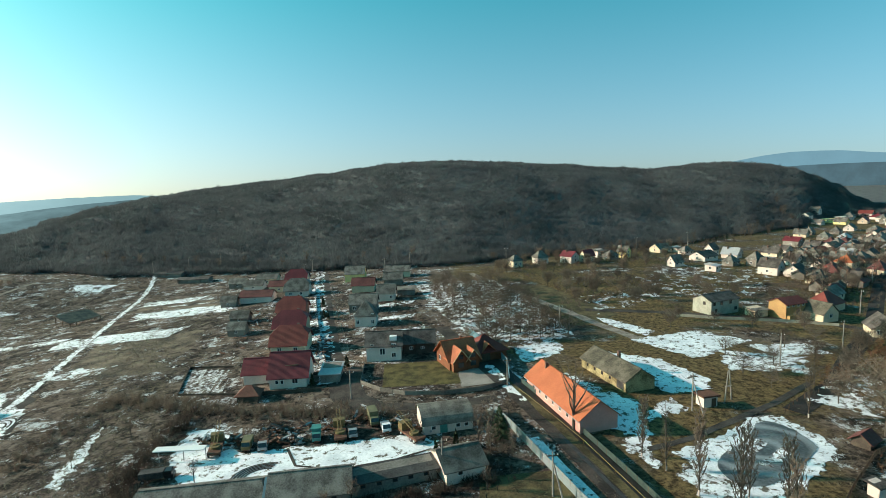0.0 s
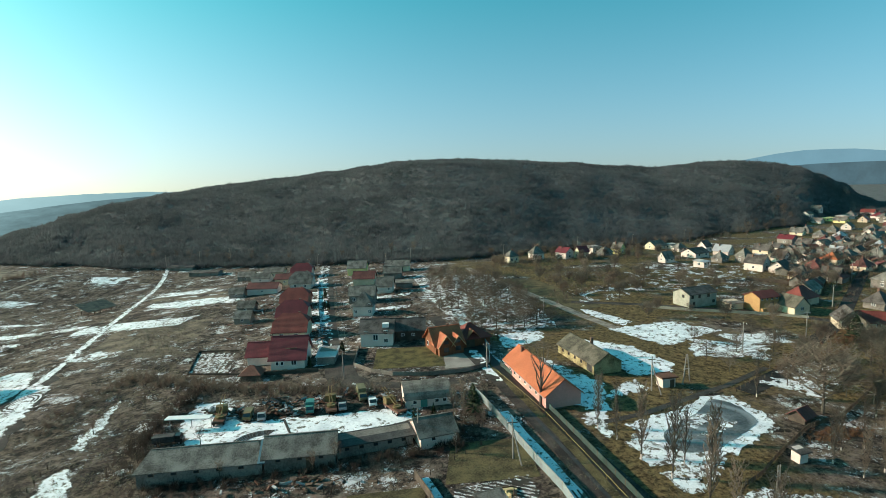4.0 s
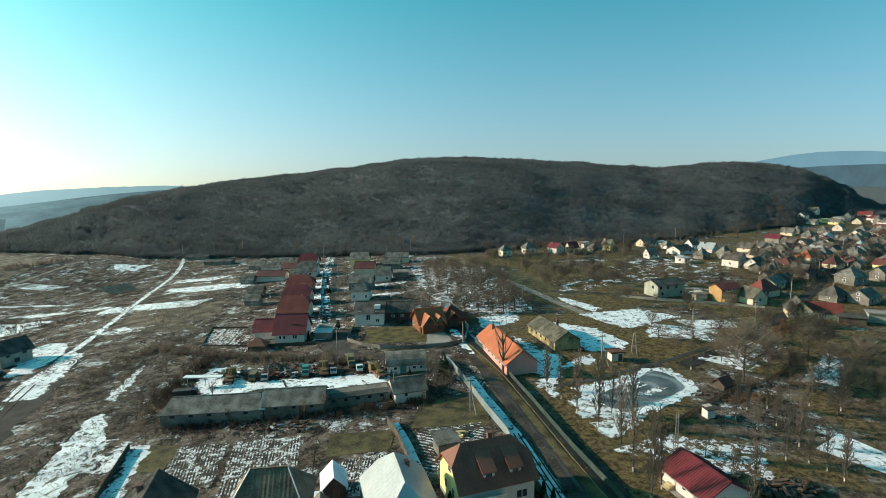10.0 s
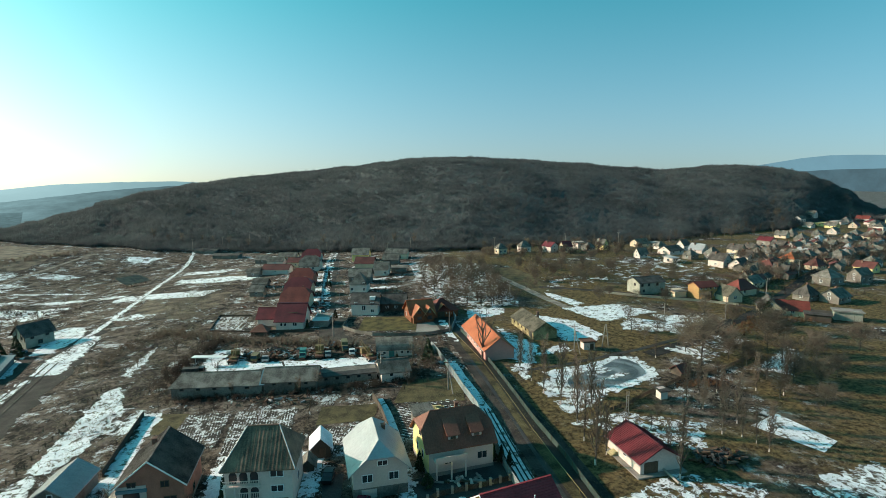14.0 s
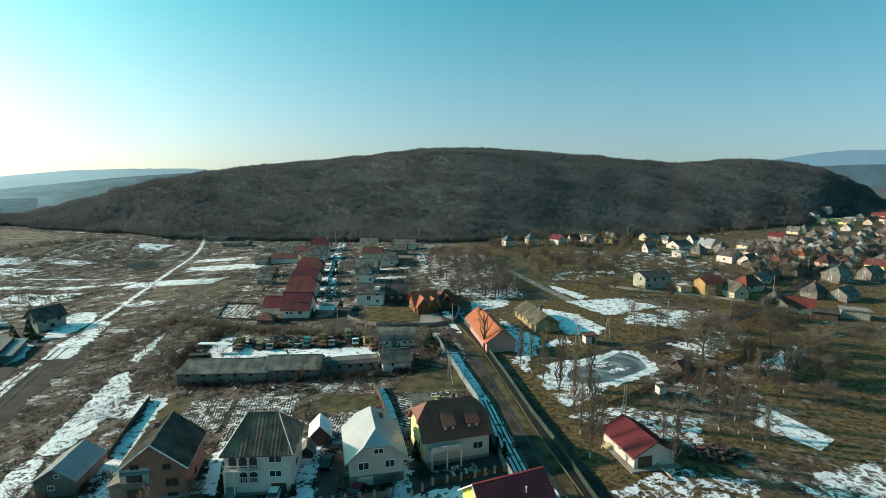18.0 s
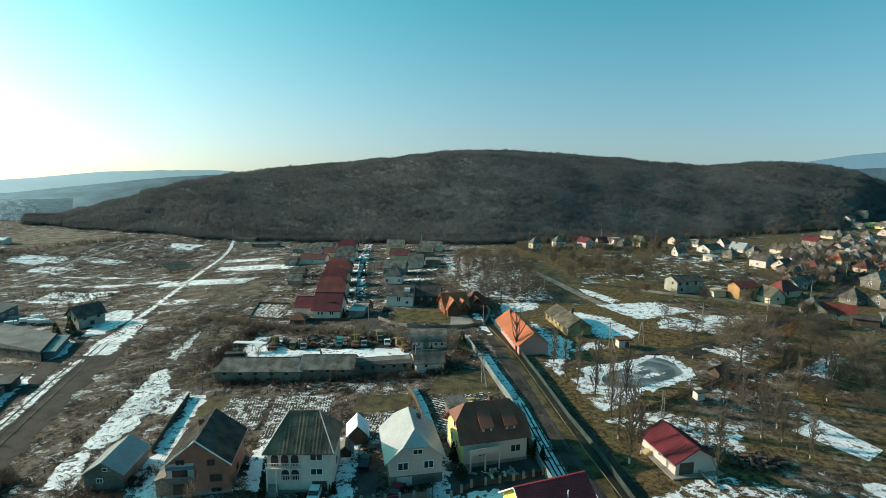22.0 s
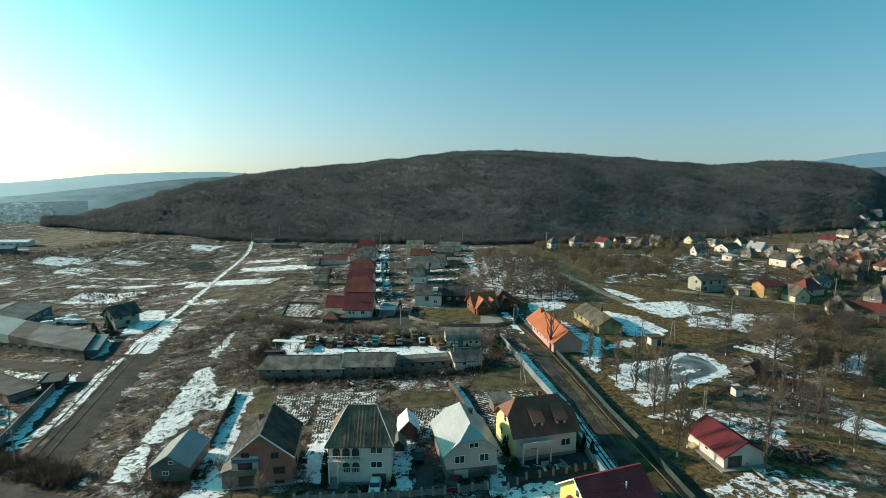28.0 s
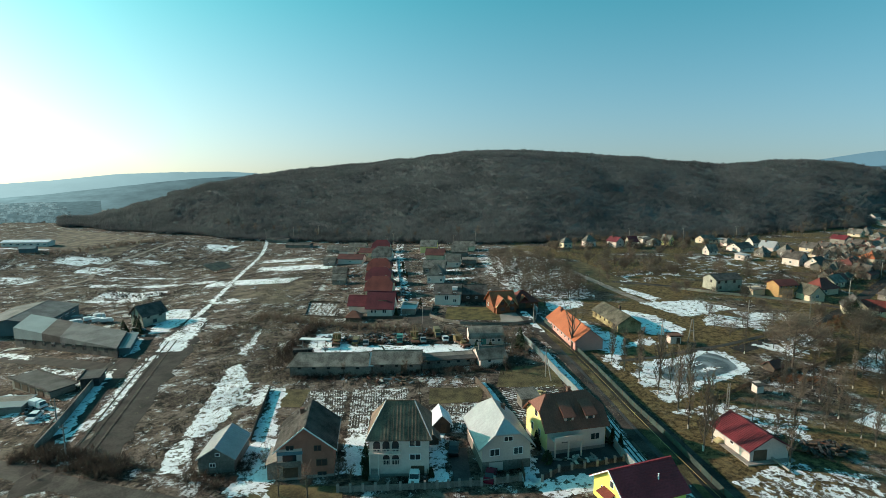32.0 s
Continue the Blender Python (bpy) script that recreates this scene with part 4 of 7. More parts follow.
snow([(-86, 204), (-54, 200), (-58, 244), (-93, 246)], 0.72, 1.3, 11.0, "pale straw-coloured fallow field", lift=0.045, seed=34, name="straw_field", mat=M["straw_field"], category="field")
snow([(-102, 292), (-64, 284), (-66, 304), (-106, 308)], 0.72, 1.3, 11.0, "pale straw-coloured field strip", lift=0.045, seed=33, name="straw_field", mat=M["straw_field"], category="field")
snow([(-250, 330), (-196, 322), (-197, 384), (-300, 432)], 0.72, 1.3, 11.0, "pale striped far field", lift=0.045, seed=24, name="straw_field", mat=M["straw_field"], category="field")
strip("main_road", [(78, 140), (96, 150), (118, 168), (140, 184), (165, 207), (212, 250), (330, 352), (470, 470)], 4.2, M["dirt"], "asphalt road through the village", "road")
strip("side_street", [(140, 184), (128, 196), (90, 214), (70, 222)], 3.4, M["mud"], "muddy street in front of the ochre house", "road", ragged=0.2)
strip("booth_path", [(44, 132), (53, 134), (65, 139), (77, 144), (92, 152)], 1.5, M["gravel"], "muddy path past the pond", "path", ragged=0.35)
strip("field_track", [(-180, 236), (-183, 250), (-181, 274), (-192, 299), (-190, 311), (-185, 338), (-180, 368)], 2.2, M["track"], "pale track across the far fields", "track", ragged=0.4)
strip("hill_road", [(-140, 404), (-90, 383), (-49, 366), (25, 340), (60, 338)], 3.0, M["asphalt"], "road along the foot of the hill", "road")
patch("garden_lawn", [(0.5, 170.5), (18.5, 168), (18, 184), (1.5, 186)], M["lawn"], "green garden lawn behind a fence", "lawn")
patch("fallow_plot", [(12, 117), (27, 116.5), (27.5, 129), (14.5, 129.5)], M["lawn_dry"], "greenish fallow garden plot", "plot")
patch("fallow_plot", [(-3, 109), (8, 109.5), (9, 117), (-3, 117)], M["lawn_dry"], "greenish fallow garden plot", "plot")
patch("fallow_plot", [(-37, 110), (-30, 109), (-30, 118), (-37, 119)], M["lawn_dry"], "greenish fallow garden plot", "plot")
for c in ([(-29, 105), (-20.5, 104), (-21.5, 117), (-30, 117)], [(-18, 97), (-7.5, 97), (-8, 117), (-20, 117)],
          [(-2, 97.5), (8.5, 98.5), (7.3, 108), (-2.5, 107)], [(14, 101), (25.5, 112), (25, 117), (13, 115.5)]):
    patch("garden_plot", c, M["plough"], "dark ploughed garden plot", "plot")
snow([(-29, 105), (-20.5, 104), (-21.5, 117), (-30, 117)], 0.52, 0.2, 2.0, "snow left in the furrows of a garden plot", rows=(10, 0.52), seed=1)
snow([(-18, 97), (-7.5, 97), (-8, 117), (-20, 117)], 0.56, 0.2, 2.0, "snow left in the furrows of a garden plot", rows=(6, 0.55), seed=2)
snow([(-2, 97.5), (8.5, 98.5), (7.3, 108), (-2.5, 107)], 0.56, 0.2, 2.0, "snow left in the furrows of a garden plot", rows=(-6, 0.52), seed=3)
snow([(14, 101), (25.5, 112), (25, 117), (13, 115.5)], 0.46, 0.2, 2.2, "thin snow on a ploughed plot", rows=(60, 0.9), seed=4)

# ---- snow on the open land ----
snow([(-53.1, 136), (-54.5, 133), (-52.7, 122.6), (-50.7, 107), (-49.5, 98.5), (-46.3, 98), (-44.5, 104), (-44.7, 111.6), (-45.7, 121.8), (-50.2, 131)], 0.98, 0.4, 5.0, "long bright snow drift on the field", seed=5)
snow([(-57.8, 167.6), (-57.8, 156.5), (-56.2, 144), (-53.8, 143), (-54.6, 153.6)], 0.66, 0.5, 4.0, seed=6)
snow([(-48.5, 122.5), (-43.8, 123.5), (-38.9, 119.5), (-38.1, 110.5), (-45.1, 111.5)], 0.5, 0.4, 3.0, seed=7)
snow([(-49.4, 98.5), (-49.8, 92.5), (-48.2, 85.5), (-43.2, 85.5), (-46.6, 95.5)], 0.56, 0.35, 2.2, "speckled thin snow below the drift", seed=10)
snow([(-38.6, 119), (-35.2, 118), (-34.6, 107), (-30.6, 93), (-27, 78), (-33.8, 79), (-34, 85), (-36.6, 104.8)], 0.86, 0.5, 5.0, "shaded snow on the drive between two houses", seed=8)
snow([(-81.6, 149.8), (-74.6, 149.8), (-77.1, 163.8), (-81.2, 182.8), (-88.6, 188.8), (-86, 173.8), (-85.4, 161.8)], 0.86, 0.5, 6.0, "trampled snow at the road fork", seed=11)
for k in range(3):
    r = 2.2 + k * 0.8
    strip("tyre_track", [(-83 + r * math.cos(a * 0.35), 174 + r * 1.6 * math.sin(a * 0.35)) for a in range(0, 16)], 0.4, M["mud"], "curved tyre track in the trampled snow", "track", lift=0.13, step=1.0, across=1)
snow([(-104, 190), (-103.4, 202), (-95, 200), (-89.6, 188), (-88.6, 170), (-94, 169), (-97, 178)], 0.84, 0.6, 5.0, "shaded snow before the two-storey house", seed=12)
snow([(-73.2, 95), (-71.6, 99), (-71, 111), (-74.6, 125), (-77.8, 137), (-79.6, 147), (-81.8, 147), (-80, 135), (-77.2, 123), (-73.6, 111), (-74.4, 97)], 0.56, 0.35, 2.8, "broken line of snow along the dirt road", seed=20)
snow([(-88, 151), (-90, 148), (-97.4, 165), (-95.4, 168)], 0.98, 0.5, 4.0, "blue-shaded snow beside the workshop", seed=25)
snow([(-76.9, 101), (-74.9, 102), (-83.1, 128), (-85.5, 128)], 0.98, 0.4, 4.0, "blue-shaded snow along the yard wall", seed=26)
snow([(-86, 137), (-83, 130), (-86, 128.6), (-90, 135)], 0.66, 0.4, 3.0, "snow at the end of the yard wall", seed=27)
snow([(-74, 97), (-64, 92), (-62, 88), (-74, 91)], 0.44, 0.35, 2.4, "scraps of snow beside the road", seed=21)
snow([(-136, 161), (-116, 152), (-117, 149), (-137, 157)], 0.55, 0.5, 4.0, "snow beside the workshop wall", seed=23)
snow([(-101, 123), (-89, 117), (-83, 113), (-80, 107), (-89, 107), (-101, 115)], 0.42, 0.4, 3.0, "patchy snow in the garage yard", seed=24)
snow([(-109, 143), (-93, 135), (-92, 132), (-107, 138)], 0.42, 0.4, 2.6, "scraps of snow on rough ground", seed=28)
for k, (x0, x1, y0, y1, c) in enumerate([(-108, -70, 242, 256, 0.72), (-96, -58, 274, 290, 0.66), (-104, -80, 306, 318, 0.62), (-92, -76, 206, 216, 0.5), 
                                          (-152, -126, 224, 246, 0.62), (-220, -196, 308, 320, 0.6), (-178, -164, 312, 322, 0.5), (-198, -180, 286, 302, 0.5), (-168, -112, 254, 262, 0.5),
                                          (-88, -66, 296, 300, 0.5), (-230, -205, 262, 276, 0.45), (-272, -244, 328, 333, 0.7), (-220, -203, 303, 313, 0.66), (-172, -136, 277, 281, 0.6), (-155, -140, 351, 363, 0.75), (-184, -168, 312, 324, 0.5)]):
    snow([(x0, y0), (x1, y0 - 3), (x1 + 4, y1 - 3), (x0 - 3, y1)], c, 1.1, 9.0, "melting snow patch on the brown field", seed=40 + k)
snow([(-47, 181), (-36, 179), (-38, 195), (-50, 199)], 0.66, 0.6, 4.0, "snow on a fenced garden plot", rows=(0, 1.6), seed=60)
snow([(-14, 177), (-9.5, 177), (-10.5, 190), (-15, 190)], 0.85, 0.6, 5.0, "shaded snow in the yard beside the red-roofed house", seed=61)
for k, y in enumerate((196, 214, 232, 252, 268, 290)):
    snow([(-20 - k * 1.6, y), (-13 - k * 1.6, y), (-14 - k * 1.6, y + 7), (-21 - k * 1.6, y + 7)], 0.6, 0.7, 4.0, "shaded snow in a back yard", seed=62 + k)
    snow([(-6 - k * 0.6, y - 4), (14, y - 2), (16, y + 4), (-4, y + 2)], 0.4, 0.8, 5.0, "thin snow in a garden", seed=70 + k)
# builder's yard
snow([(-38, 150), (-38, 160), (-30, 158), (-26, 147), (-10, 146), (6, 146), (10, 140), (8, 135), (-4, 131), (-26, 133), (-33, 138)], 0.88, 0.6, 7.0, "churned snow in the builder's yard", seed=80)
for k in range(5):
    r = 3.0 + k * 0.55
    strip("tyre_track", [(-20 + r * math.cos(a * 0.3), 138 + r * 0.8 * math.sin(a * 0.3)) for a in range(4, 14)], 0.3, M["mud"], "curved tyre track in the yard snow", "track", lift=0.13, step=1.0, across=1)
strip("yard_track", [(-17, 146), (-15, 140), (-8, 137), (2, 138), (8, 140)], 0.5, M["mud"], "tyre track across the yard", "track", lift=0.13, across=1)
patch("yard_puddle", [(-18, 136), (-10, 135.5), (-9, 138.5), (-16, 139)], M["mud"], "dark wet patch in the yard", "puddle", lift=0.12, n=3)
# east of the ditch
snow([(40, 132), (43, 139), (60, 145), (58, 151), (47, 141), (43, 125)], 0.6, 0.6, 4.0, seed=81)
snow([(43, 168), (51, 149), (47, 137), (40, 141), (42, 155)], 0.75, 0.6, 6.0, "blue-shaded snow beside the long pink house", seed=82)
snow([(26, 178), (31, 176), (34, 160), (31, 150), (27, 160)], 0.6, 0.6, 4.0, seed=83)
snow([(69, 212), (72, 209.4), (79, 194.4), (75, 191), (70.4, 202)], 0.85, 0.6, 5.0, seed=84)
snow([(36, 190), (49, 190), (48, 183), (36, 177)], 0.8, 0.6, 5.0, seed=85)
snow([(58, 180), (68, 172), (72, 158), (68, 152), (60, 153), (57, 166)], 1.0, 0.6, 6.0, "snow bank behind the old barn", seed=86)
snow([(69, 188), (91, 192), (99, 181), (84, 174), (77, 171), (73, 180)], 0.8, 0.6, 6.0, "broad bright snow field", seed=87)
snow([(86, 176), (104, 166), (96, 156), (80, 162)], 0.5, 0.7, 5.0, seed=88)
snow([(18, 290), (52, 284), (57, 240), (56, 196), (42, 188), (26, 206), (20, 250)], 0.40, 0.6, 2.4, "patchy snow under the orchard trees", seed=89)
snow([(48, 130), (49, 119), (52, 116), (58, 117), (73, 125), (75, 130), (74, 138), (69, 139), (60, 134), (54, 132)], 0.92, 0.5, 6.0, "ring of snow round the frozen pond", seed=90)
snow([(44, 124), (48, 128), (58, 116), (50, 108), (46, 110)], 0.5, 0.5, 5.0, seed=91)
snow([(46, 104), (58, 108), (72, 102), (66, 92), (56, 98)], 0.4, 0.4, 2.2, "thin snow behind the red-roofed house", seed=92)
patch("snow_court", [(80, 100.6), (88.4, 105.2), (92, 94), (86.6, 90.4)], M["snow"], "snow-covered rectangular court", "snow", lift=0.1, n=6, kind="stuff")
snow([(102, 130), (120, 145), (119, 137), (105, 125)], 0.8, 0.6, 6.0, "blue-shaded snow between the trees", seed=94)
snow([(46, 80), (58, 86), (70, 82), (64, 72), (50, 72)], 0.38, 0.35, 1.8, "thawing snow in front of the red-roofed house", seed=95)
snow([(84, 144), (104, 156), (112, 150), (92, 134)], 0.42, 0.6, 4.0, seed=96)
snow([(96, 178), (112, 176), (112, 168), (98, 168)], 0.62, 0.6, 4.0, seed=97)
snow([(70, 214), (82, 220), (112, 236), (100, 250), (74, 240)], 0.22, 0.8, 5.0, seed=98)
snow([(74, 82), (96, 88), (98, 80), (80, 72)], 0.45, 0.6, 4.0, seed=99)
snow([(110, 216), (150, 236), (180, 270), (150, 300), (110, 270)], 0.2, 0.9, 4.0, "scraps of snow between the village houses", seed=100)
snow([(180, 250), (240, 290), (300, 350), (250, 360), (190, 300)], 0.24, 1.1, 5.0, "scraps of snow between the village houses", seed=101)
snow([(13.2, 92), (15.6, 92), (15.0, 79.5), (13.2, 79.5)], 0.95, 0.4, 6.0, "snow on the path between two houses", seed=102)
strip("snow_path", [(8.8, 119.5), (10.5, 113.5), (12.6, 103), (14.4, 92)], 1.7, M["snow"], "snow-covered garden path", "path", ragged=0.2, kind="stuff")
snow([(-3.6, 99), (0, 97), (0.6, 80), (-1.8, 81)], 0.7, 0.4, 3.0, "shaded snow beside the drive", seed=103)
snow([(14, 81), (30, 84), (32, 80), (16, 76.5)], 0.6, 0.4, 2.5, "snow along the front fence", seed=104)
snow([(-18, 100), (-14, 99), (-13.5, 84), (-16.5, 84)], 0.72, 0.5, 4.0, "shaded snow beside the tall white house", seed=105)
snow([(34.6, 84), (37, 84), (40, 68), (36.5, 68)], 0.8, 0.4, 3.0, "snow heap beside the lane", seed=106)
patch("driveway", [(0.9, 91), (4.2, 91), (4.6, 79.6), (2.0, 79.2)], M["asphalt"], "dark paved driveway", "driveway", lift=0.11, n=4)
patch("front_yard", [(15.5, 88), (30, 92), (31.5, 84), (15, 80.5)], M["asphalt"], "dark paved front yard", "yard", n=6)
patch("log_house_terrace", [(18, 166), (27.5, 166.5), (28, 176), (19, 177)], M["concrete"], "pale paved terrace", "terrace", n=4)


def pond():
    outline = [(53.2, 125.8), (52.0, 121.3), (53.9, 119.5), (59.7, 120.8), (70.0, 127.0), (71.6, 130.8), (70.8, 135.6), (68.2, 136.2), (63.0, 131.8), (58.9, 129.4)]
    pts = []
    for k in range(len(outline)):
        p0, p1, p2, p3 = (Vector(outline[(k + j - 1) % len(outline)]) for j in range(4))
        for s in range(5):
            t = s / 5
            pts.append(0.5 * (2 * p1 + (p2 - p0) * t + (2 * p0 - 5 * p1 + 4 * p2 - p3) * t * t + (3 * p1 - p0 - 3 * p2 + p3) * t ** 3))
    snow([(p.x, p.y) for p in pts], 1.7, 0.5, 1.0, "frozen pond with grey-blue ice", lift=0.13, name="frozen_pond", mat=M["ice"], category="pond")
    for poly, seed in (([(56, 128), (62, 131.5), (66, 131), (62, 128.6), (58, 126)], 110), ([(58, 124), (66, 128), (68, 127.6), (60, 123.2)], 111)):
        snow(poly, 0.42, 0.3, 2.0, "streak of snow blown over the pond ice", lift=0.17, seed=seed)


pond()


# ---- houses along the front ----
def gutter(ob, L, W, h, eave, rh):
    low = h - eave * rh / (W / 2)
    for s in (-1, 1):
        part("gutter", *block(-L / 2 - eave, L / 2 + eave, s * (W / 2 + eave) - 0.07, s * (W / 2 + eave) + 0.07, low - 0.26, low - 0.12), M["grey_metal"], ob)


shed = house(-38.2, 89.4, 93, 8.4, 5.9, 2.7, 1.9, "grey_wall", "blue_metal", "small grey shed with a pale blue sheet-metal roof", name="shed", category="shed",
             wins=[("W", -0.6, 1.0, 1.0, 0.8), ("W", 0.3, 2.9, 0.8, 0.6)], eave=0.35)

brick = house(-23.0, 88.0, 97, 10.4, 9.0, 5.4, 3.5, "brick_wall", "dark_slate", "orange-brown brick house with a dark slate gable roof and a balcony",
              wins=[("W", -2.4, 4.9, 1.3, 0.9), ("W", 2.0, 4.6, 1.2, 1.0), ("W", 2.6, 2.0, 1.8, 1.2), ("W", 2.6, 0.3, 1.5, 0.7), ("S", -2.0, 3.4, 1.2, 1.3), ("S", 2.0, 3.4, 1.2, 1.3), ("S", 0, 0.8, 1.2, 1.2)],
              eave=0.55, chimney=(2.0, 1.2, 3.4), plinth=0.5, frame_mat=M["dark_wood"])
gutter(brick, 10.4, 9.0, 5.4, 0.55, 3.5)
part("balcony", *join(block(-6.3, -5.2, 0.6, 4.4, 2.6, 2.75), block(-6.3, -6.2, 0.6, 4.4, 2.75, 3.6)), M["grey_wall"], brick)
part("balcony_door", *block(-5.26, -5.2, 1.4, 3.6, 2.8, 4.2), M["glass"], brick)
part("recess", *block(-5.27, -5.2, 0.7, 4.3, 0.2, 2.5), M["grey_wall"], brick, "grey rendered ground-floor bay")
part("render_bay", *block(-5.255, -5.2, 0.5, 4.4, 2.5, 5.2), M["pale_wall"], brick, "pale rendered upper bay beside the brick")
part("bay_band", *block(-5.5, -5.25, 0.4, 4.45, 4.3, 4.75), M["blue_paint"], brick, "dark blue-grey balcony canopy")
part("garage_door", *block(-5.32, -5.26, 1.2, 3.6, 0.3, 2.0), M["dark_wood"], brick)
part("annex", *join(block(-4.8, 0.5, 4.5, 6.2, -0.4, 2.6), slab([(-5.0, 4.4, 3.2), (-5.0, 6.5, 2.5), (0.7, 6.5, 2.5), (0.7, 4.4, 3.2)], 0.12)), M["grey_wall"], brick, "low lean-to with a sloping roof")
part("bargeboard", *join(slab([(-5.8, 0, 9.05), (-5.7, 0, 9.05), (-5.7, -5.1, 4.95), (-5.8, -5.1, 4.95)], 0.25), slab([(-5.8, 5.1, 4.95), (-5.7, 5.1, 4.95), (-5.7, 0, 9.05), (-5.8, 0, 9.05)], 0.25)), M["frame"], brick)


def arch(x, y, z, w, h, depth, mat, parent, name="arch"):
    """An arched white surround with a dark opening."""
    n, v, f = 8, [], []
    ring = [(-w / 2, 0)] + [(w / 2 * -math.cos(math.pi * k / n), h - w / 2 + w / 2 * math.sin(math.pi * k / n)) for k in range(n + 1)] + [(w / 2, 0)]
    m = len(ring)
    for yy in (0.0, -0.08):
        v += [(x + a, y + yy, z + b) for a, b in ring]
    f = [tuple(range(2 * m - 1, m - 1, -1))] + [(i, i + 1, m + i + 1, m + i) for i in range(m - 1)]
    ob = part(name, v, f, mat, parent)
    t = 0.14
    v2, f2 = [], []
    for k, (a, b) in enumerate(ring):
        s = 1 + 2 * t / w
        v2 += [(x + a, y - 0.12, z + b), (x + a * s, y - 0.12, z + b * (1 + t / h)), (x + a * s, y + 0.0, z + b * (1 + t / h)), (x + a, y, z + b)]
        if k:
            o = 4 * (k - 1)
            f2 += [(o, o + 1, o + 5, o + 4), (o + 1, o + 2, o + 6, o + 5), (o + 3, o, o + 4, o + 7)]
    part("arch_trim", v2, f2, M["white_wall"], ob)
    return ob


villa = house(-7.2, 87.4, 1, 9.6, 9.0, 6.9, 4.1, "white_wall", "green_metal", "tall white house with a rusty green hipped roof and arched loggias", kind="hip", hip=0.58,
              wins=[("S", 2.6, 5.0, 2.0, 1.15), ("S", 2.6, 2.7, 1.9, 1.1), ("E", -1.5, 4.6, 1.4, 1.3), ("E", 1.8, 4.6, 1.4, 1.3), ("E", 0, 2.0, 1.4, 1.3), ("W", 0, 4.6, 1.4, 1.3)], eave=0.55, plinth=0.35)
for k, x in enumerate((-3.6, -2.1, -0.6)):
    arch(x, -4.5, 4.3, 1.15, 1.8, 0.3, M["glass"], villa)
for x in (-2.1, -0.6):
    arch(x, -4.5, 2.0, 1.15, 1.7, 0.3, M["glass"], villa)
part("balcony", *join(block(-4.9, 0.3, -5.3, -4.5, 4.05, 4.2), block(-4.9, 0.3, -5.34, -5.26, 5.0, 5.08)), M["white_wall"], villa)
for k in range(22):
    part("baluster", *block(-4.8 + k * 0.235, -4.74 + k * 0.235, -5.33, -5.27, 4.2, 5.0), M["white_wall"], villa)
for x in (-4.7, -3.3):
    part("column", *tube((x, -5.2, -0.3), (x, -5.2, 4.1), 0.14, 0.12, 8), M["white_wall"], villa)
part("garage_door", *block(1.9, 4.1, -4.56, -4.48, 0.05, 1.7), M["dark_wood"], villa)
for k in range(7):
    part("step", *block(-4.9, -3.2, -5.9 + k * 0.2, -4.5, 0.18 * k, 0.18 * (k + 1)), M["concrete"], villa)
part("balustrade", *join(block(-2.9, 0.2, -4.75, -4.6, 2.8, 2.88), *[block(-2.8 + k * 0.25, -2.74 + k * 0.25, -4.72, -4.64, 2.0, 2.8) for k in range(12)]), M["white_wall"], villa)
for s in (-1, 1):
    part("hip_ridge", *tube((s * 2.35, 0, 11.03), (s * 5.35, -5.05, 6.45), 0.1, 0.1, 5), M["blue_metal"], villa)

house(-0.5, 98.6, 98, 4.4, 3.2, 2.2, 1.6, "dark_wood_wall", "snowy_roof", "small timber outbuilding with a snow-covered roof", name="outbuilding", category="outbuilding", doors=[("W", 0.3, 0.9, 1.7)])
house(-1.9, 93.6, 96, 2.6, 2.0, 1.3, 1.0, "dark_wood_wall", "slate", "low timber kennel shed with a slate roof", name="shed", category="shed")

blue = house(9.5, 89.6, 100, 11.0, 8.2, 4.7, 3.7, "pale_wall", "blue_metal", "white house with a pale blue-grey sheet-metal roof over a dark basement", kind="half",
             wins=[("W", -2.0, 2.5, 1.7, 1.3), ("W", 2.0, 2.5, 1.6, 1.3), ("W", 0.3, 4.9, 1.6, 0.9), ("S", -2.5, 2.6, 1.4, 1.3), ("S", 1.5, 2.6, 1.4, 1.3)], eave=0.7, chimney=(2.5, -1.6, 2.9))
gutter(blue, 11.0, 8.2, 4.7, 0.7, 3.7)
part("basement", *block(-5.55, 5.5, -4.13, 4.13, -0.5, 1.6), M["grey_wall"], blue, "dark grey basement storey")
part("garage_door", *block(-5.62, -5.54, 0.6, 2.9, 0.0, 1.4), M["pale_wall"], blue)

brown = house(22.2, 94.0, 14, 11.2, 9.0, 4.9, 4.2, "yellow_wall", "brown_tile", "yellow house with a dark brown half-hipped tile roof and dormers", kind="half",
              wins=[("S", 3.6, 1.7, 1.8, 1.3), ("S", -2.2, 1.7, 1.4, 1.4), ("W", -1.6, 1.8, 1.0, 1.5), ("W", 1.4, 1.8, 1.0, 1.5), ("W", 0, 5.0, 1.1, 1.4), ("E", 0, 2, 1.4, 1.4)], eave=0.6, chimney=(1.2, 1.4, 4.3), plinth=0.6)
for x, w in ((-1.2, 1.7), (2.9, 1.7)):
    d = part("dormer", *join(block(x - w / 2, x + w / 2, -3.9, -1.6, 5.3, 6.4), ), M["pale_wall"], brown)
    part("dormer_roof", *slab([(x - w / 2 - 0.3, -4.3, 6.3), (x + w / 2 + 0.3, -4.3, 6.3), (x + w / 2 + 0.3, -0.8, 8.2), (x - w / 2 - 0.3, -0.8, 8.2)], 0.14), M["brown_tile"], d)
    part("dormer_window", *block(x - w / 2 + 0.4, x + w / 2 - 0.4, -3.95, -3.88, 5.5, 6.25), M["glass"], d)
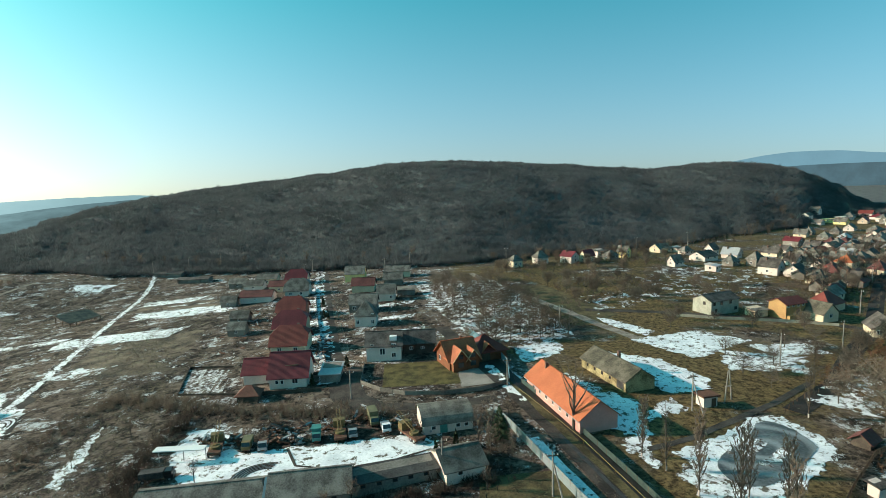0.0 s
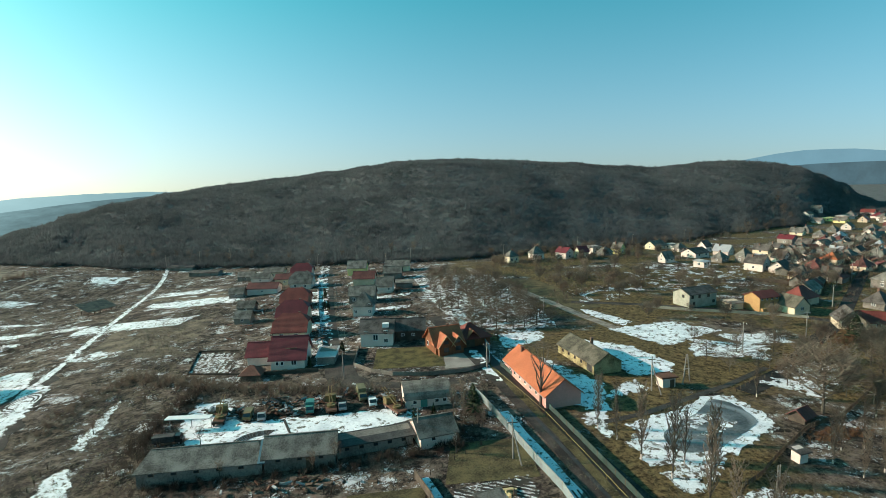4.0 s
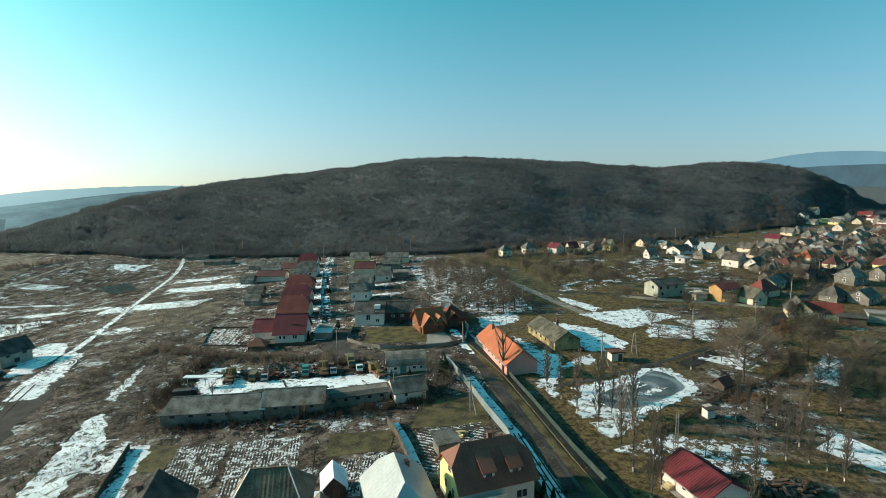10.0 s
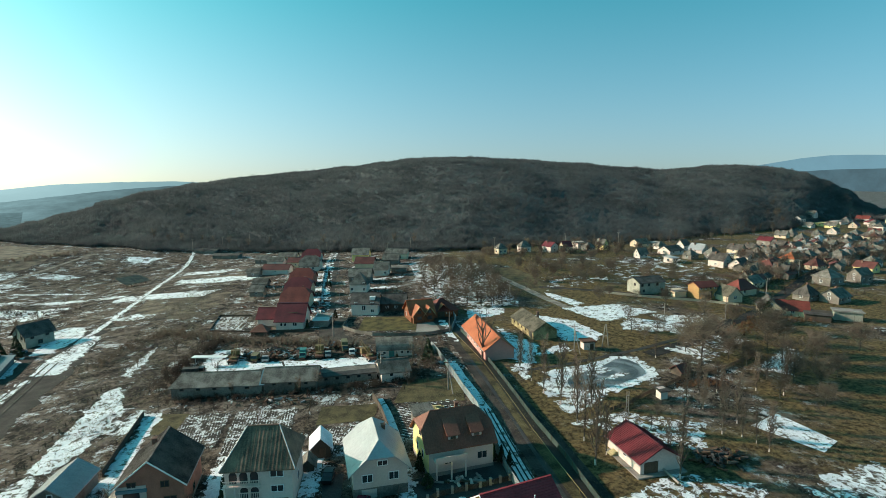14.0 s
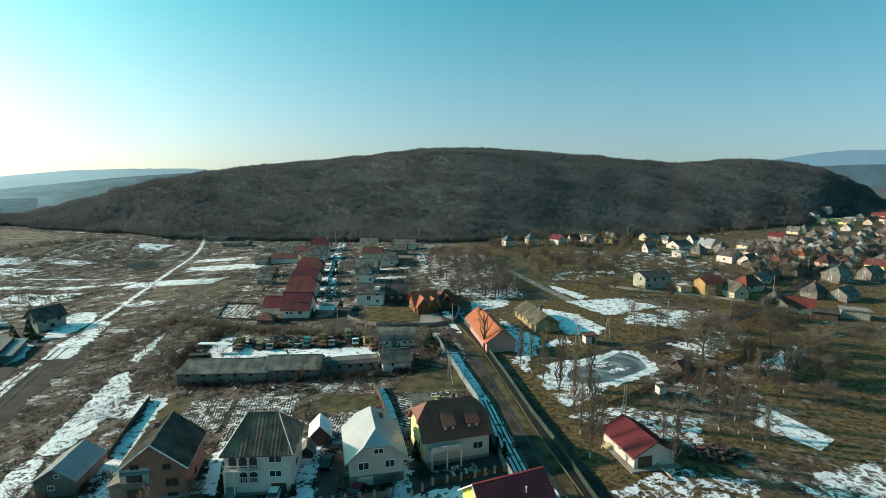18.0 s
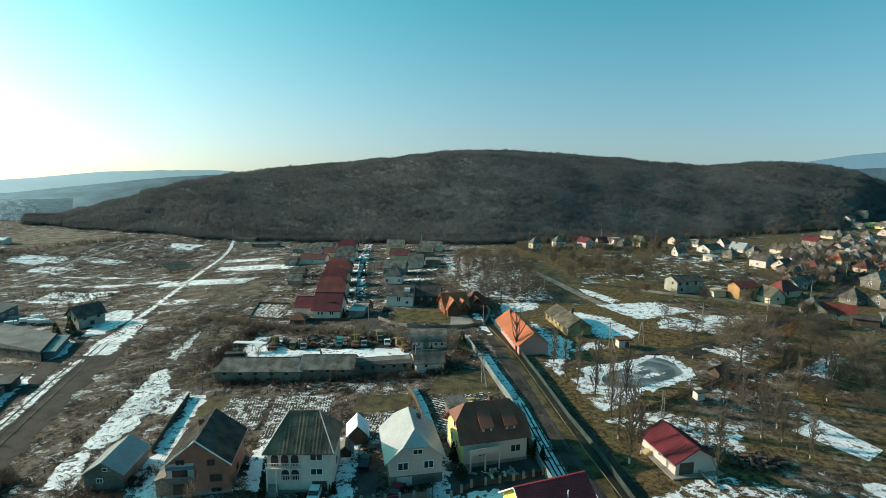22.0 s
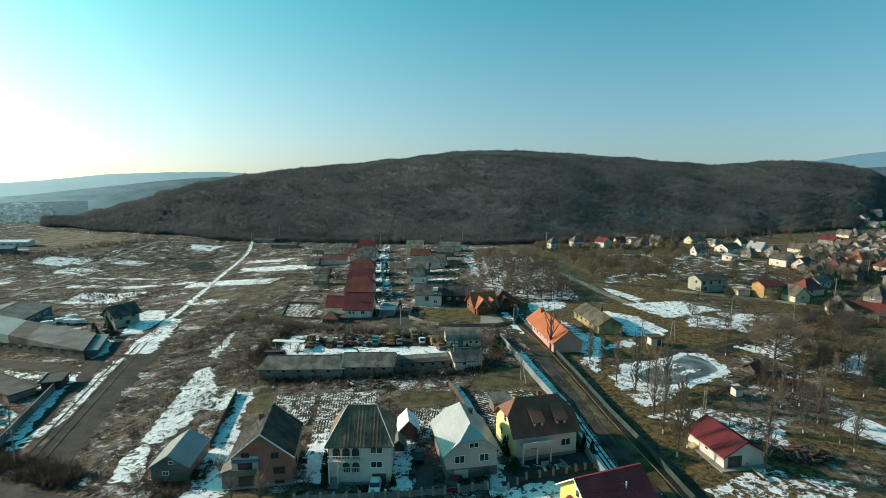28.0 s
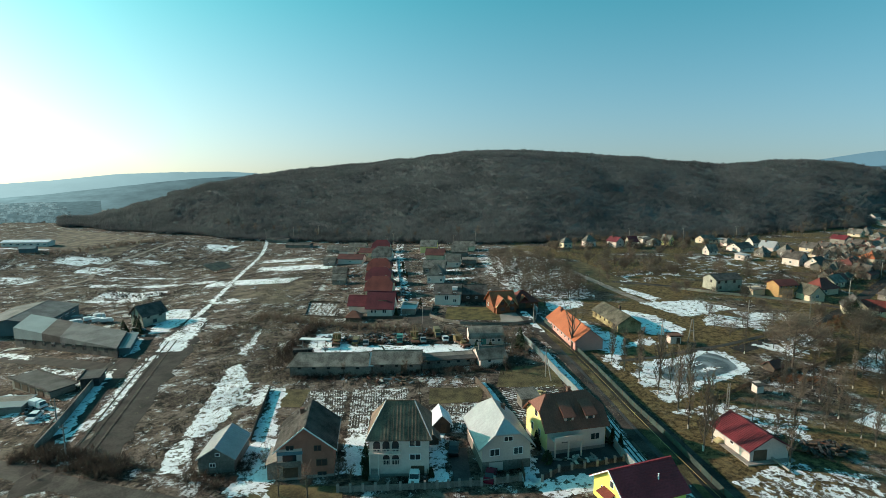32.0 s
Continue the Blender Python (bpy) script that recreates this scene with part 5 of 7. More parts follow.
part("porch", *join(block(-4.9, 0.4, -6.2, -4.5, 2.9, 3.1), block(-4.9, 0.4, -6.25, -6.1, 3.1, 3.9)), M["pale_wall"], brown, "white balcony over the porch")
for x in (-4.7, -2.2, 0.2):
    part("column", *tube((x, -6.0, -0.3), (x, -6.0, 2.9), 0.16, 0.14, 8), M["white_wall"], brown)
part("front_face", *block(-5.5, 5.5, -4.56, -4.5, 0.6, 4.6), M["pale_wall"], brown, "pale grey front wall")
house(17.6, 108, 14, 3.6, 3.0, 2.2, 0.8, "grey_wall", "slate", "small grey garden shed with a mono-pitch roof", kind="mono", name="shed", category="shed")

corner = house(29.3, 75.6, 20, 10.4, 7.8, 3.2, 2.9, "lemon_wall", "wine_tile", "bright yellow house with a dark red tiled roof",
               wins=[("W", -1.6, 1.2, 1.0, 1.3), ("W", 1.2, 1.2, 1.0, 1.3), ("W", 0.4, 3.4, 0.9, 1.1), ("S", -2, 1.2, 1.4, 1.3)], eave=0.5)
part("canopy", *slab([(-6.6, -1.2, 2.3), (-5.15, -1.2, 2.8), (-5.15, 1.4, 2.8), (-6.6, 1.4, 2.3)], 0.12), M["orange_red_tile"], corner, "small orange-red door canopy")
part("white_trim", *join(slab([(-5.8, 0, 6.15), (-5.72, 0, 6.15), (-5.72, 4.4, 2.82), (-5.8, 4.4, 2.82)], 0.22), slab([(-5.8, -4.4, 2.82), (-5.72, -4.4, 2.82), (-5.72, 0, 6.15), (-5.8, 0, 6.15)], 0.22)), M["frame"], corner)

red = house(54.4, 91.2, 100, 9.6, 7.4, 2.3, 2.1, "white_wall", "red_tile", "small white house with a faded red metal roof", wins=[("N", 0.4, 1.0, 0.9, 0.8), ("W", -2.4, 1.0, 0.7, 0.9)], eave=0.45)
part("garage_door", *block(-4.88, -4.78, 0.5, 3.0, 0.0, 2.0), M["dark_wood"], red)
part("blind_slab", *block(-5.8, 5.0, -4.3, 4.7, -0.4, 0.08), M["concrete"], red, "concrete apron round the house")
part("steps", *join(*[block(1.6, 2.9, 3.7, 5.0 - 0.35 * k, 0.05 + 0.2 * k, 0.25 + 0.2 * k) for k in range(3)]), M["pale_timber"], red, "pale timber steps")
gutter(red, 9.6, 7.4, 2.3, 0.45, 2.1)

# raised seams on the nearest sheet roofs
ribs(shed, 8.4, 5.9, 2.7, 1.9, 0.35, 0.55, M["blue_metal"], 0.05)
courses(corner, 10.4, 7.8, 3.2, 2.9, 0.5, 0.36, M["wine_tile"], 0.08)
part("roof_vent", *tube((1.5, -2.2, 4.4), (1.5, -2.2, 5.4), 0.12, 0.1, 7), M["frame"], corner)
ribs(red, 9.6, 7.4, 2.3, 2.1, 0.45, 0.42, M["red_tile"], 0.07)
ribs(villa, 9.6, 9.0, 6.9, 4.1, 0.55, 0.6, M["green_metal"], 0.03, "hip")
ribs(blue, 11.0, 8.2, 4.7, 3.7, 0.7, 0.9, M["blue_metal"], 0.02, "half")
ribs(brick, 10.4, 9.0, 5.4, 3.5, 0.55, 0.5, M["dark_slate"], 0.07)
ribs(brown, 11.2, 9.0, 4.9, 4.2, 0.6, 0.4, M["brown_tile"], 0.06, "half")

# ---- barns and yard buildings ----
barn = house(-27.2, 130.2, 0.8, 19.6, 8.0, 2.5, 1.8, "grey_wall", "slate", "long grey barn with a weathered slate roof", name="barn", category="barn", eave=0.4, kind="hip", hip=0.35,
             wins=[("S", u, 1.5, 0.9, 0.6) for u in (-7.5, -4, -0.5, 3, 6.5)], frame_mat=M["dark_wood"])
part("blue_sheeting", *slab([(9.2, -4.45, 2.4), (10.4, -4.45, 2.4), (10.4, 0, 4.42), (9.2, 0, 4.42)], 0.1), M["blue_paint"], barn, "faded blue roof sheeting")
house(-11.3, 130.4, 0.8, 11.6, 7.8, 2.5, 1.9, "grey_wall", "slate", "grey barn end with a slate roof and patched wall", name="barn", category="barn", wins=[("S", u, 1.5, 0.8, 0.6) for u in (-3.5, 0, 3.5)], frame_mat=M["dark_wood"], doors=[("S", 1.7, 1.2, 2.0)])
house(1.0, 131.4, 11, 13.4, 3.6, 2.0, 0.5, "grey_wall", "tar", "low row of sheds with a tarred roof", kind="mono", name="shed", category="shed", wins=[("S", u, 1.0, 0.8, 0.6) for u in (-5, -2.5, 0, 2.5, 5)], frame_mat=M["dark_wood"])
house(11.6, 132.6, 12, 6.6, 7.4, 2.4, 1.8, "white_wall", "slate", "small white outbuilding with a slate roof", name="outbuilding", category="outbuilding", wins=[("S", -1, 1.2, 0.9, 0.8)])


def quonset():
    ob = thing("workshop", 11.8, 149.4, 4, "white workshop with a rounded slate roof", "workshop")
    L, W, h, n = 9.4, 7.4, 2.0, 10
    arc = [(-(W / 2 + 0.35) * math.cos(math.pi * k / n), h - 0.2 + 2.1 * math.sin(math.pi * k / n)) for k in range(n + 1)]
    v, f = [], []
    for x in (-L / 2 - 0.3, L / 2 + 0.3):
        v += [(x, a, b) for a, b in arc] + [(x, a, b - 0.14) for a, b in arc]
    m = n + 1
    for k in range(n):
        f += [(k, 2 * m + k, 2 * m + k + 1, k + 1), (m + k + 1, 3 * m + k + 1, 3 * m + k, m + k), (k, k + 1, m + k + 1, m + k), (2 * m + k + 1, 2 * m + k, 3 * m + k, 3 * m + k + 1)]
    part("roof", v, f, M["slate"], ob)
    part("wall", *block(-L / 2, L / 2, -W / 2, W / 2, -0.6, h), M["white_wall"], ob)
    for s in (-1, 1):
        gv = [(s * (L / 2 - 0.03), a * 0.97, b - 0.1) for a, b in arc]
        part("gable", gv, [tuple(range(m))], M["white_wall"], ob)
    for u in (-2.8, 1.8, 3.4):
        window(ob, "S", u, 0.7, 0.9, 0.8, L, W, M["frame"])
    part("door", *block(-1.6, -0.2, -W / 2 - 0.07, -W / 2 + 0.02, 0, 1.8), M["teal_paint"], ob)


quonset()

# ---- log house and the row along the street ----
log = house(19.6, 181.6, 14, 7.6, 8.6, 2.9, 3.4, "log_wall", "log_tile", "varnished log house with a steep orange tiled roof", kind="gable", wins=[("S", -2, 0.9, 1.2, 1.2), ("S", 2.4, 0.9, 1.2, 1.2), ("W", -2, 0.9, 1.1, 1.2)], eave=0.7, chimney=(1.8, 1.6, 3.4))
for x, w, top, out in ((-1.5, 3.8, 2.5, -3.3), (1.9, 3.2, 2.1, -3.0)):
    g = part("front_gable", *join(walls(5.2, w, 2.9, top, "gable")), M["log_wall"], log, at=pose(x, out, 0, 0, 0, 90))
    part("gable_roof", *roof_pieces(5.4, w, 2.9, top, "gable", 0.55), M["log_tile"], g)
    part("gable_window", *block(-2.70, -2.62, -0.6, 0.6, 3.0, 4.0), M["glass"], g)
    part("window", *block(-2.70, -2.62, -0.7, 0.7, 0.9, 2.1), M["glass"], g)
    part("gable_trim", *join(slab([(-3.3, 0, 2.9 + top + 0.06), (-3.2, 0, 2.9 + top + 0.06), (-3.2, w / 2 + 0.5, 2.35), (-3.3, w / 2 + 0.5, 2.35)], 0.2), slab([(-3.3, -w / 2 - 0.5, 2.35), (-3.2, -w / 2 - 0.5, 2.35), (-3.2, 0, 2.9 + top + 0.06), (-3.3, 0, 2.9 + top + 0.06)], 0.2)), M["pale_timber"], g)
wing = house(27.2, 185.0, 14, 9.0, 8.0, 2.7, 3.0, "log_wall", "orange_red_tile", "log garage wing with a dark red tiled roof", name="garage", category="garage", kind="hip", eave=0.5)
part("garage_door", *block(-2.6, -0.2, -4.1, -4.0, 0, 2.2), M["dark_wood"], wing)
part("cross_gable", *roof_pieces(4.4, 3.6, 2.7, 1.9, "gable", 0.4), M["log_tile"], wing, at=pose(-0.6, -1.8, 0, 0, 0, 90))

white = house(1.9, 192.6, -6, 9.0, 8.0, 4.2, 2.7, "white_wall", "dark_slate", "two-storey white house with a dark grey slate roof", wins=[("S", -3, 3.4, 0.9, 1.0), ("S", 2.6, 3.3, 1.2, 1.2), ("S", 2.6, 0.9, 1.2, 1.2), ("S", -0.3, 1.6, 1.4, 1.8)], eave=0.5, chimney=(2, 1, 3))
part("roof_window", *block(1.6, 3.4, -3.0, -1.5, 5.0, 6.1), M["frame"], white)
house(11.2, 195.5, -4, 8.6, 7.0, 3.0, 2.6, "dark_wood_wall", "dark_slate", "dark outbuilding with a slate roof beside the white house", name="outbuilding", category="outbuilding", wins=[("S", -2, 1.1, 1, 0.8), ("S", 1, 1.1, 1, 0.8)])
house(-2.9, 227.4, -8, 6.8, 6.8, 4.0, 4.2, "white_wall", "slate", "white cottage with a steep grey pyramid roof", kind="hip", wins=[("S", -2.4, 0.9, 1.0, 1.3), ("S", 2.4, 0.9, 1.0, 1.3), ("S", 2.4, 3.2, 1, 1.1)], eave=0.45)
house(-3.8, 247, -8, 9.6, 7, 3.4, 2.8, "grey_wall", "slate", "grey house with a weathered slate roof", wins=[("S", -3, 1, 1.2, 1.3), ("S", 3, 1, 1.2, 1.3)])
house(5, 262, -8, 6.6, 6.4, 3.4, 2.8, "white_wall", "slate", "white gabled house with a slate roof", wins=[("S", 2, 1, 1.1, 1.2)])
house(13, 268, -6, 7, 4.4, 2.4, 0.5, "grey_wall", "slate", "low grey building with a slate roof", kind="mono", name="outbuilding", category="outbuilding")
house(-4, 284, -8, 9.4, 7, 3.2, 2.6, "cream_wall", "brown_red_tile", "house with a dull red tiled roof", chimney=(2, 1, 3))
house(9, 292, -8, 8, 6.4, 3.2, 2.4, "grey_wall", "slate", "grey house with a slate roof")
house(-8, 312, -8, 9, 8, 4, 3, "yellow_wall", "slate", "yellow house with a slate roof")
house(12, 312, -8, 12, 7, 3.4, 2, "cream_wall", "slate", "cream outbuilding with a slate roof", name="outbuilding", category="outbuilding")

row = house(-20.8, 181.4, -4, 8.6, 9.4, 3.0, 4.4, "white_wall", "red_tile", "low white house with a large dark red metal roof", wins=[("S", -2.6, 1.0, 0.8, 1.0), ("S", -1.4, 1.0, 0.8, 1.0), ("S", 1.6, 1.0, 1.4, 1.2)], eave=0.6, group="row houses")
part("wing", *join(walls(7.4, 6.6, 2.6, 2.6, "gable")), M["white_wall"], row, at=pose(-7.8, 3.2, 0))
part("wing_roof", *roof_pieces(7.4, 6.6, 2.6, 2.6, "gable", 0.6), M["red_tile"], row, at=pose(-7.8, 3.2, 0))
part("skylight_pipe", *tube((-2.2, -2.6, 4.6), (2.2, -2.9, 4.9), 0.16, 0.16, 6), M["dark_wood"], row)
for x, y, roof, wall, text in ((-24.2, 207.0, "orange_red_tile", "cream_wall", "low house with an orange-red tiled roof"), (-26.6, 226.5, "red_tile", "cream_wall", "low house with a dark red tiled roof"),
                               (-29.2, 249.5, "orange_red_tile", "brick_wall", "low house with an orange-red tiled roof"), (-32.2, 289.5, "slate", "white_wall", "white house with a rounded grey roof"),
                               (-36.0, 319.0, "red_tile", "white_wall", "white house with a red tiled roof")):
    ob = house(x, y, -5, 9.6, 9.6, 3.2, 4.2, wall, roof, text, wins=[("S", -2.4, 1.0, 1.2, 1.2), ("S", 2.0, 1.0, 1.2, 1.2)], eave=0.6, chimney=(2.0, 1.0, 4.2), group="row houses", kind="half")
for x, y, L, W, h, roof, wall in ((-48.4, 286, 13, 8, 2.8, "brown_red_tile", "white_wall"), (-47.4, 249, 6, 5, 2.4, "slate", "grey_wall"), (-44.6, 232, 5.4, 5, 2.4, "slate", "grey_wall"), (-59, 282, 6, 5, 2.4, "slate", "grey_wall"),
                                  (-42, 305, 9, 7, 3, "brown_red_tile", "cream_wall"), (-56, 318, 9, 6, 2.6, "slate", "white_wall"), (-66, 330, 8, 6, 2.6, "slate", "grey_wall"), (-52, 332, 10, 7, 3, "slate", "cream_wall")):
    house(x, y, -6, L, W, h, 1.9, wall, roof, "low outbuilding behind the row of houses", name="outbuilding", category="outbuilding", wins=[("S", 0, 1, 1, 0.8)])
house(-29, 172.6, -5, 4.6, 3.6, 1.9, 1.5, "dark_wood_wall", "brown_tile", "small dark gazebo with a tiled pyramid roof", kind="hip", name="gazebo", category="gazebo")
for x, y, L in ((-113, 374, 15), (-97, 357, 12), (-90, 356, 7)):
    house(x, y, -10, L, 6, 2.0, 0.8, "grey_wall", "dark_slate", "long low livestock shed in the field", name="shed", category="shed")
house(-11.3, 180.5, -5, 4.4, 7, 2.2, 0.5, "grey_wall", "blue_metal", "pale blue carport roof beside the red-roofed house", kind="mono", name="carport", category="carport")

# ---- east side ----
pink = house(37.3, 151.6, 97, 23.6, 7.6, 2.8, 2.9, "pink_wall", "orange_tile", "long pink house with an orange tiled roof", wins=[("N", u, 1.0, 1.0, 1.1) for u in (-8, -5, -2, 1, 4, 7)], eave=0.5, chimney=(8.5, 0.6, 3.4))
gutter(pink, 23.6, 7.6, 2.8, 0.5, 2.9)
old = house(53.2, 163.6, 99, 17.4, 7.2, 2.5, 2.3, "ochre_stone", "mossy_slate", "old ochre barn with a mossy grey slate roof", name="barn", category="barn", eave=0.4, wins=[("N", u, 1.0, 0.8, 0.8) for u in (-6, -3, 0, 3)], frame_mat=M["dark_wood"], chimney=(2.5, -2.5, 2.4))
part("broken_opening", *block(-8.0, -5.6, 3.5, 3.66, 0.2, 2.3), M["tar"], old, "dark broken-out wall opening")
house(63.8, 146.0, 4, 3.0, 2.4, 2.1, 0.1, "white_wall", "rust", "small white transformer booth with a rusty flat roof", kind="flat", name="booth", category="booth", doors=[("S", 0.7, 0.8, 1.6)])
house(68.9, 114.0, 12, 1.7, 1.6, 1.9, 0.3, "white_wall", "dark_slate", "small white garden hut", kind="mono", name="hut", category="hut")
house(79.8, 126.8, 25, 3.2, 2.8, 1.4, 1.1, "dark_wood_wall", "brown_red_tile", "small hut with a rusty red roof and timber porch", name="hut", category="hut")
block_house = house(109.8, 211, 14, 11.8, 7.4, 4.6, 1.6, "pale_stone", "dark_slate", "unfinished grey two-storey block house with a dark roof",
                    wins=[("W", 1, 3.0, 1.0, 1.1), ("S", -4.6, 3.0, 1.0, 1.1), ("S", -1.6, 3.0, 1.0, 1.1), ("S", 2.3, 3.0, 1.1, 1.1), ("S", 4.6, 0.8, 1.1, 1.1), ("S", -3.9, 0.8, 1.0, 1.1)], frame_mat=M["dark_wood"], eave=0.4)
ochre = house(127.5, 201.5, 12, 8.2, 6.0, 4.8, 1.5, "ochre_wall", "orange_red_tile", "ochre brick two-storey house with an orange-red roof", kind="gable",
              wins=[("S", u, 3.7, 0.9, 0.9) for u in (-3.2, -1.1, 1.0, 3.1)] + [("S", 3.2, 0.9, 0.9, 1.0)], eave=0.4)
part("loggia", *block(0.2, 1.9, -3.08, -2.98, 0.4, 3.0), M["dark_wood"], ochre, "dark recessed loggia")
part("stair_wall", *block(-3.8, 0.0, -4.1, -3.0, -0.2, 1.3), M["ochre_wall"], ochre)
house(135, 197, 100, 7, 6.2, 2.8, 2.8, "cream_wall", "mossy_slate", "cream house with a mossy slate gable roof", wins=[("W", 0, 1.2, 1.2, 1.2)])
house(146, 207, 20, 9.6, 7, 2.8, 3.2, "cream_wall", "orange_red_tile", "cream house with a bright orange-red hipped roof", kind="hip", wins=[("S", -2, 1, 1.2, 1.2)])
house(119, 204, 10, 5.0, 4, 2.2, 0.4, "cream_wall", "slate", "small cream flat-roofed outbuilding", kind="mono", name="outbuilding", category="outbuilding")
gab = house(138.6, 179.6, 62, 7.6, 6.6, 2.8, 2.9, "cream_wall", "dark_slate", "cream gabled house beside the main road", wins=[("W", 0.2, 3.0, 1.1, 1.1), ("W", -2, 1.0, 1.2, 1.3), ("W", 2, 1.0, 1.2, 1.3)])
house(145.2, 177.2, -32, 9, 6.4, 2.4, 2.4, "cream_wall", "orange_red_tile", "low house wing with a bright orange-red roof", wins=[("S", 0, 1, 1.2, 1.2)])
house(148.8, 170.2, -32, 7, 4, 2.2, 0.6, "dark_wood_wall", "dark_slate", "dark timber lean-to shed beside the wing", kind="mono", name="shed", category="shed")
house(158.6, 169.6, -30, 7.6, 4, 2.8, 0.2, "pale_stone", "concrete", "roofless pale stone building", kind="flat", name="ruin", category="ruin")

# ---- west side: workshops ----
def yard_hall():
    """A skewed flat-roofed workshop along the lane, its roof in three differently covered parts."""
    fr, fl, bl, br = (Vector(p) for p in ((-91, 146.8), (-135.2, 166.5), (-141.2, 182), (-97.2, 162.5)))
    x0, y0 = fr
    ob = thing("workshop", x0, y0, 0, "long low workshop with a flat patched roof", "workshop")
    z0, h = land(x0, y0), 2.7

    def prism(pts, lo, hi):
        n = len(pts)
        v = [(p.x - x0, p.y - y0, land(p.x, p.y) - z0 + lo) for p in pts] + [(p.x - x0, p.y - y0, land(x0, y0) - z0 + hi) for p in pts]
        return v, [tuple(range(n - 1, -1, -1)), tuple(range(n, 2 * n))] + [(i, (i + 1) % n, (i + 1) % n + n, i + n) for i in range(n)]
    # shade on the plaster is painted: tar black instead of the wall's own colour
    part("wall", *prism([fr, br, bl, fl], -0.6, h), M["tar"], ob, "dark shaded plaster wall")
    for name_, a, b, mat in (("roof", 0.0, 0.52, "roof_grey"), ("roof_section", 0.52, 0.7, "roof_brown"), ("roof_section", 0.7, 1.0, "pale_blue")):
        q = [fr.lerp(fl, a), br.lerp(bl, a), br.lerp(bl, b), fr.lerp(fl, b)]
        out = (fr - br).normalized() * 0.4
        part(name_, *prism([q[0] + out, q[1], q[2], q[3] + out], h + 0.01, h + 0.25), M[mat], ob)
    for k in range(9):
        c = fr.lerp(fl, 0.08 + 0.1 * k)
        d = (fl - fr).normalized()
        o = (fr - br).normalized() * 0.06
        part("window", *prism([c + o, c + o + d * 1.6, c + d * 1.6 - o, c - o], 1.2, 2.0), M["glass"], ob)


yard_hall()
house(-149, 191, 101, 27, 21, 4.0, 1.8, "teal_wall", "roof_grey", "large hall with a low-pitched grey-green metal roof", name="hall", category="hall", wins=[("S", u, 1.8, 2.4, 0.9) for u in range(-11, 12, 5)])
house(-93.6, 156.2, 111, 15, 3.2, 2.2, 0.3, "teal_wall", "pale_blue", "pale blue lean-to garage along the lane", kind="mono", name="garage", category="garage")
two = house(-101.5, 183, 62, 8.4, 6.4, 4.4, 2.8, "pale_stone", "dark_slate", "two-storey house with dark timber framing", wins=[("W", -1.4, 2.8, 1.0, 1.1), ("W", 1.4, 2.8, 1.0, 1.1), ("S", -2.2, 2.8, 1.1, 1.1), ("S", 2.2, 2.8, 1.1, 1.1), ("S", 0, 0.8, 1.4, 1.3)], frame_mat=M["dark_wood"], eave=0.7)
part("timbers", *join(*[block(-4.3, -4.2, u - 0.1, u + 0.1, 2.2, 6.4 - abs(u) * 0.85) for u in (-2.8, -1.0, 1.0, 2.8)]), M["dark_wood"], two)
house(-86, 128.2, 108, 5.5, 4.0, 2.2, 0.2, "tar", "tar", "dark flat-roofed garage box at the end of the wall", kind="flat", name="garage", category="garage")
house(-97, 126.4, -28, 17, 5.6, 2.0, 0.3, "grey_wall", "tar", "flat-roofed grey concrete garage row", kind="flat", name="garage", category="garage", doors=[("S", u, 2.2, 1.8) for u in (-6, -2.5, 1, 4.5)])
house(-98.5, 114.6, 8, 12, 5, 2.0, 0.3, "grey_wall", "pale_blue", "low garage with a pale grey roof", kind="mono", name="garage", category="garage")
house(-262, 342, 4, 28, 7, 3.0, 0.9, "white_wall", "snowy_roof", "long low white building in the distance", name="hall", category="hall", wins=[("S", u, 1.0, 1.8, 1.0) for u in range(-12, 13, 4)])
house(-247, 322, 20, 8, 6, 2.4, 1.0, "teal_wall", "pale_blue", "small shed with a pale blue roof in the fields", name="shed", category="shed")


def shelter():
    """An open field shelter: a green lean-to roof on slanting posts."""
    ob = thing("field_shelter", -121, 289, 62, "open field shelter with a green sloping roof on timber posts", "shelter")
    part("roof", *slab([(-7, -4.4, 1.8), (7, -4.4, 1.8), (7, 4.4, 4.4), (-7, 4.4, 4.4)], 0.2), M["green_metal"], ob)
    for k in range(6):
        x = -6.5 + k * 2.6
        part("post", *tube((x, -4.1, -0.4), (x, -4.1, 1.8), 0.13, 0.13, 5), M["dark_wood"], ob)
        part("strut", *tube((x, 4.1, -0.4), (x, 4.1, 4.2), 0.13, 0.13, 5), M["dark_wood"], ob)


shelter()


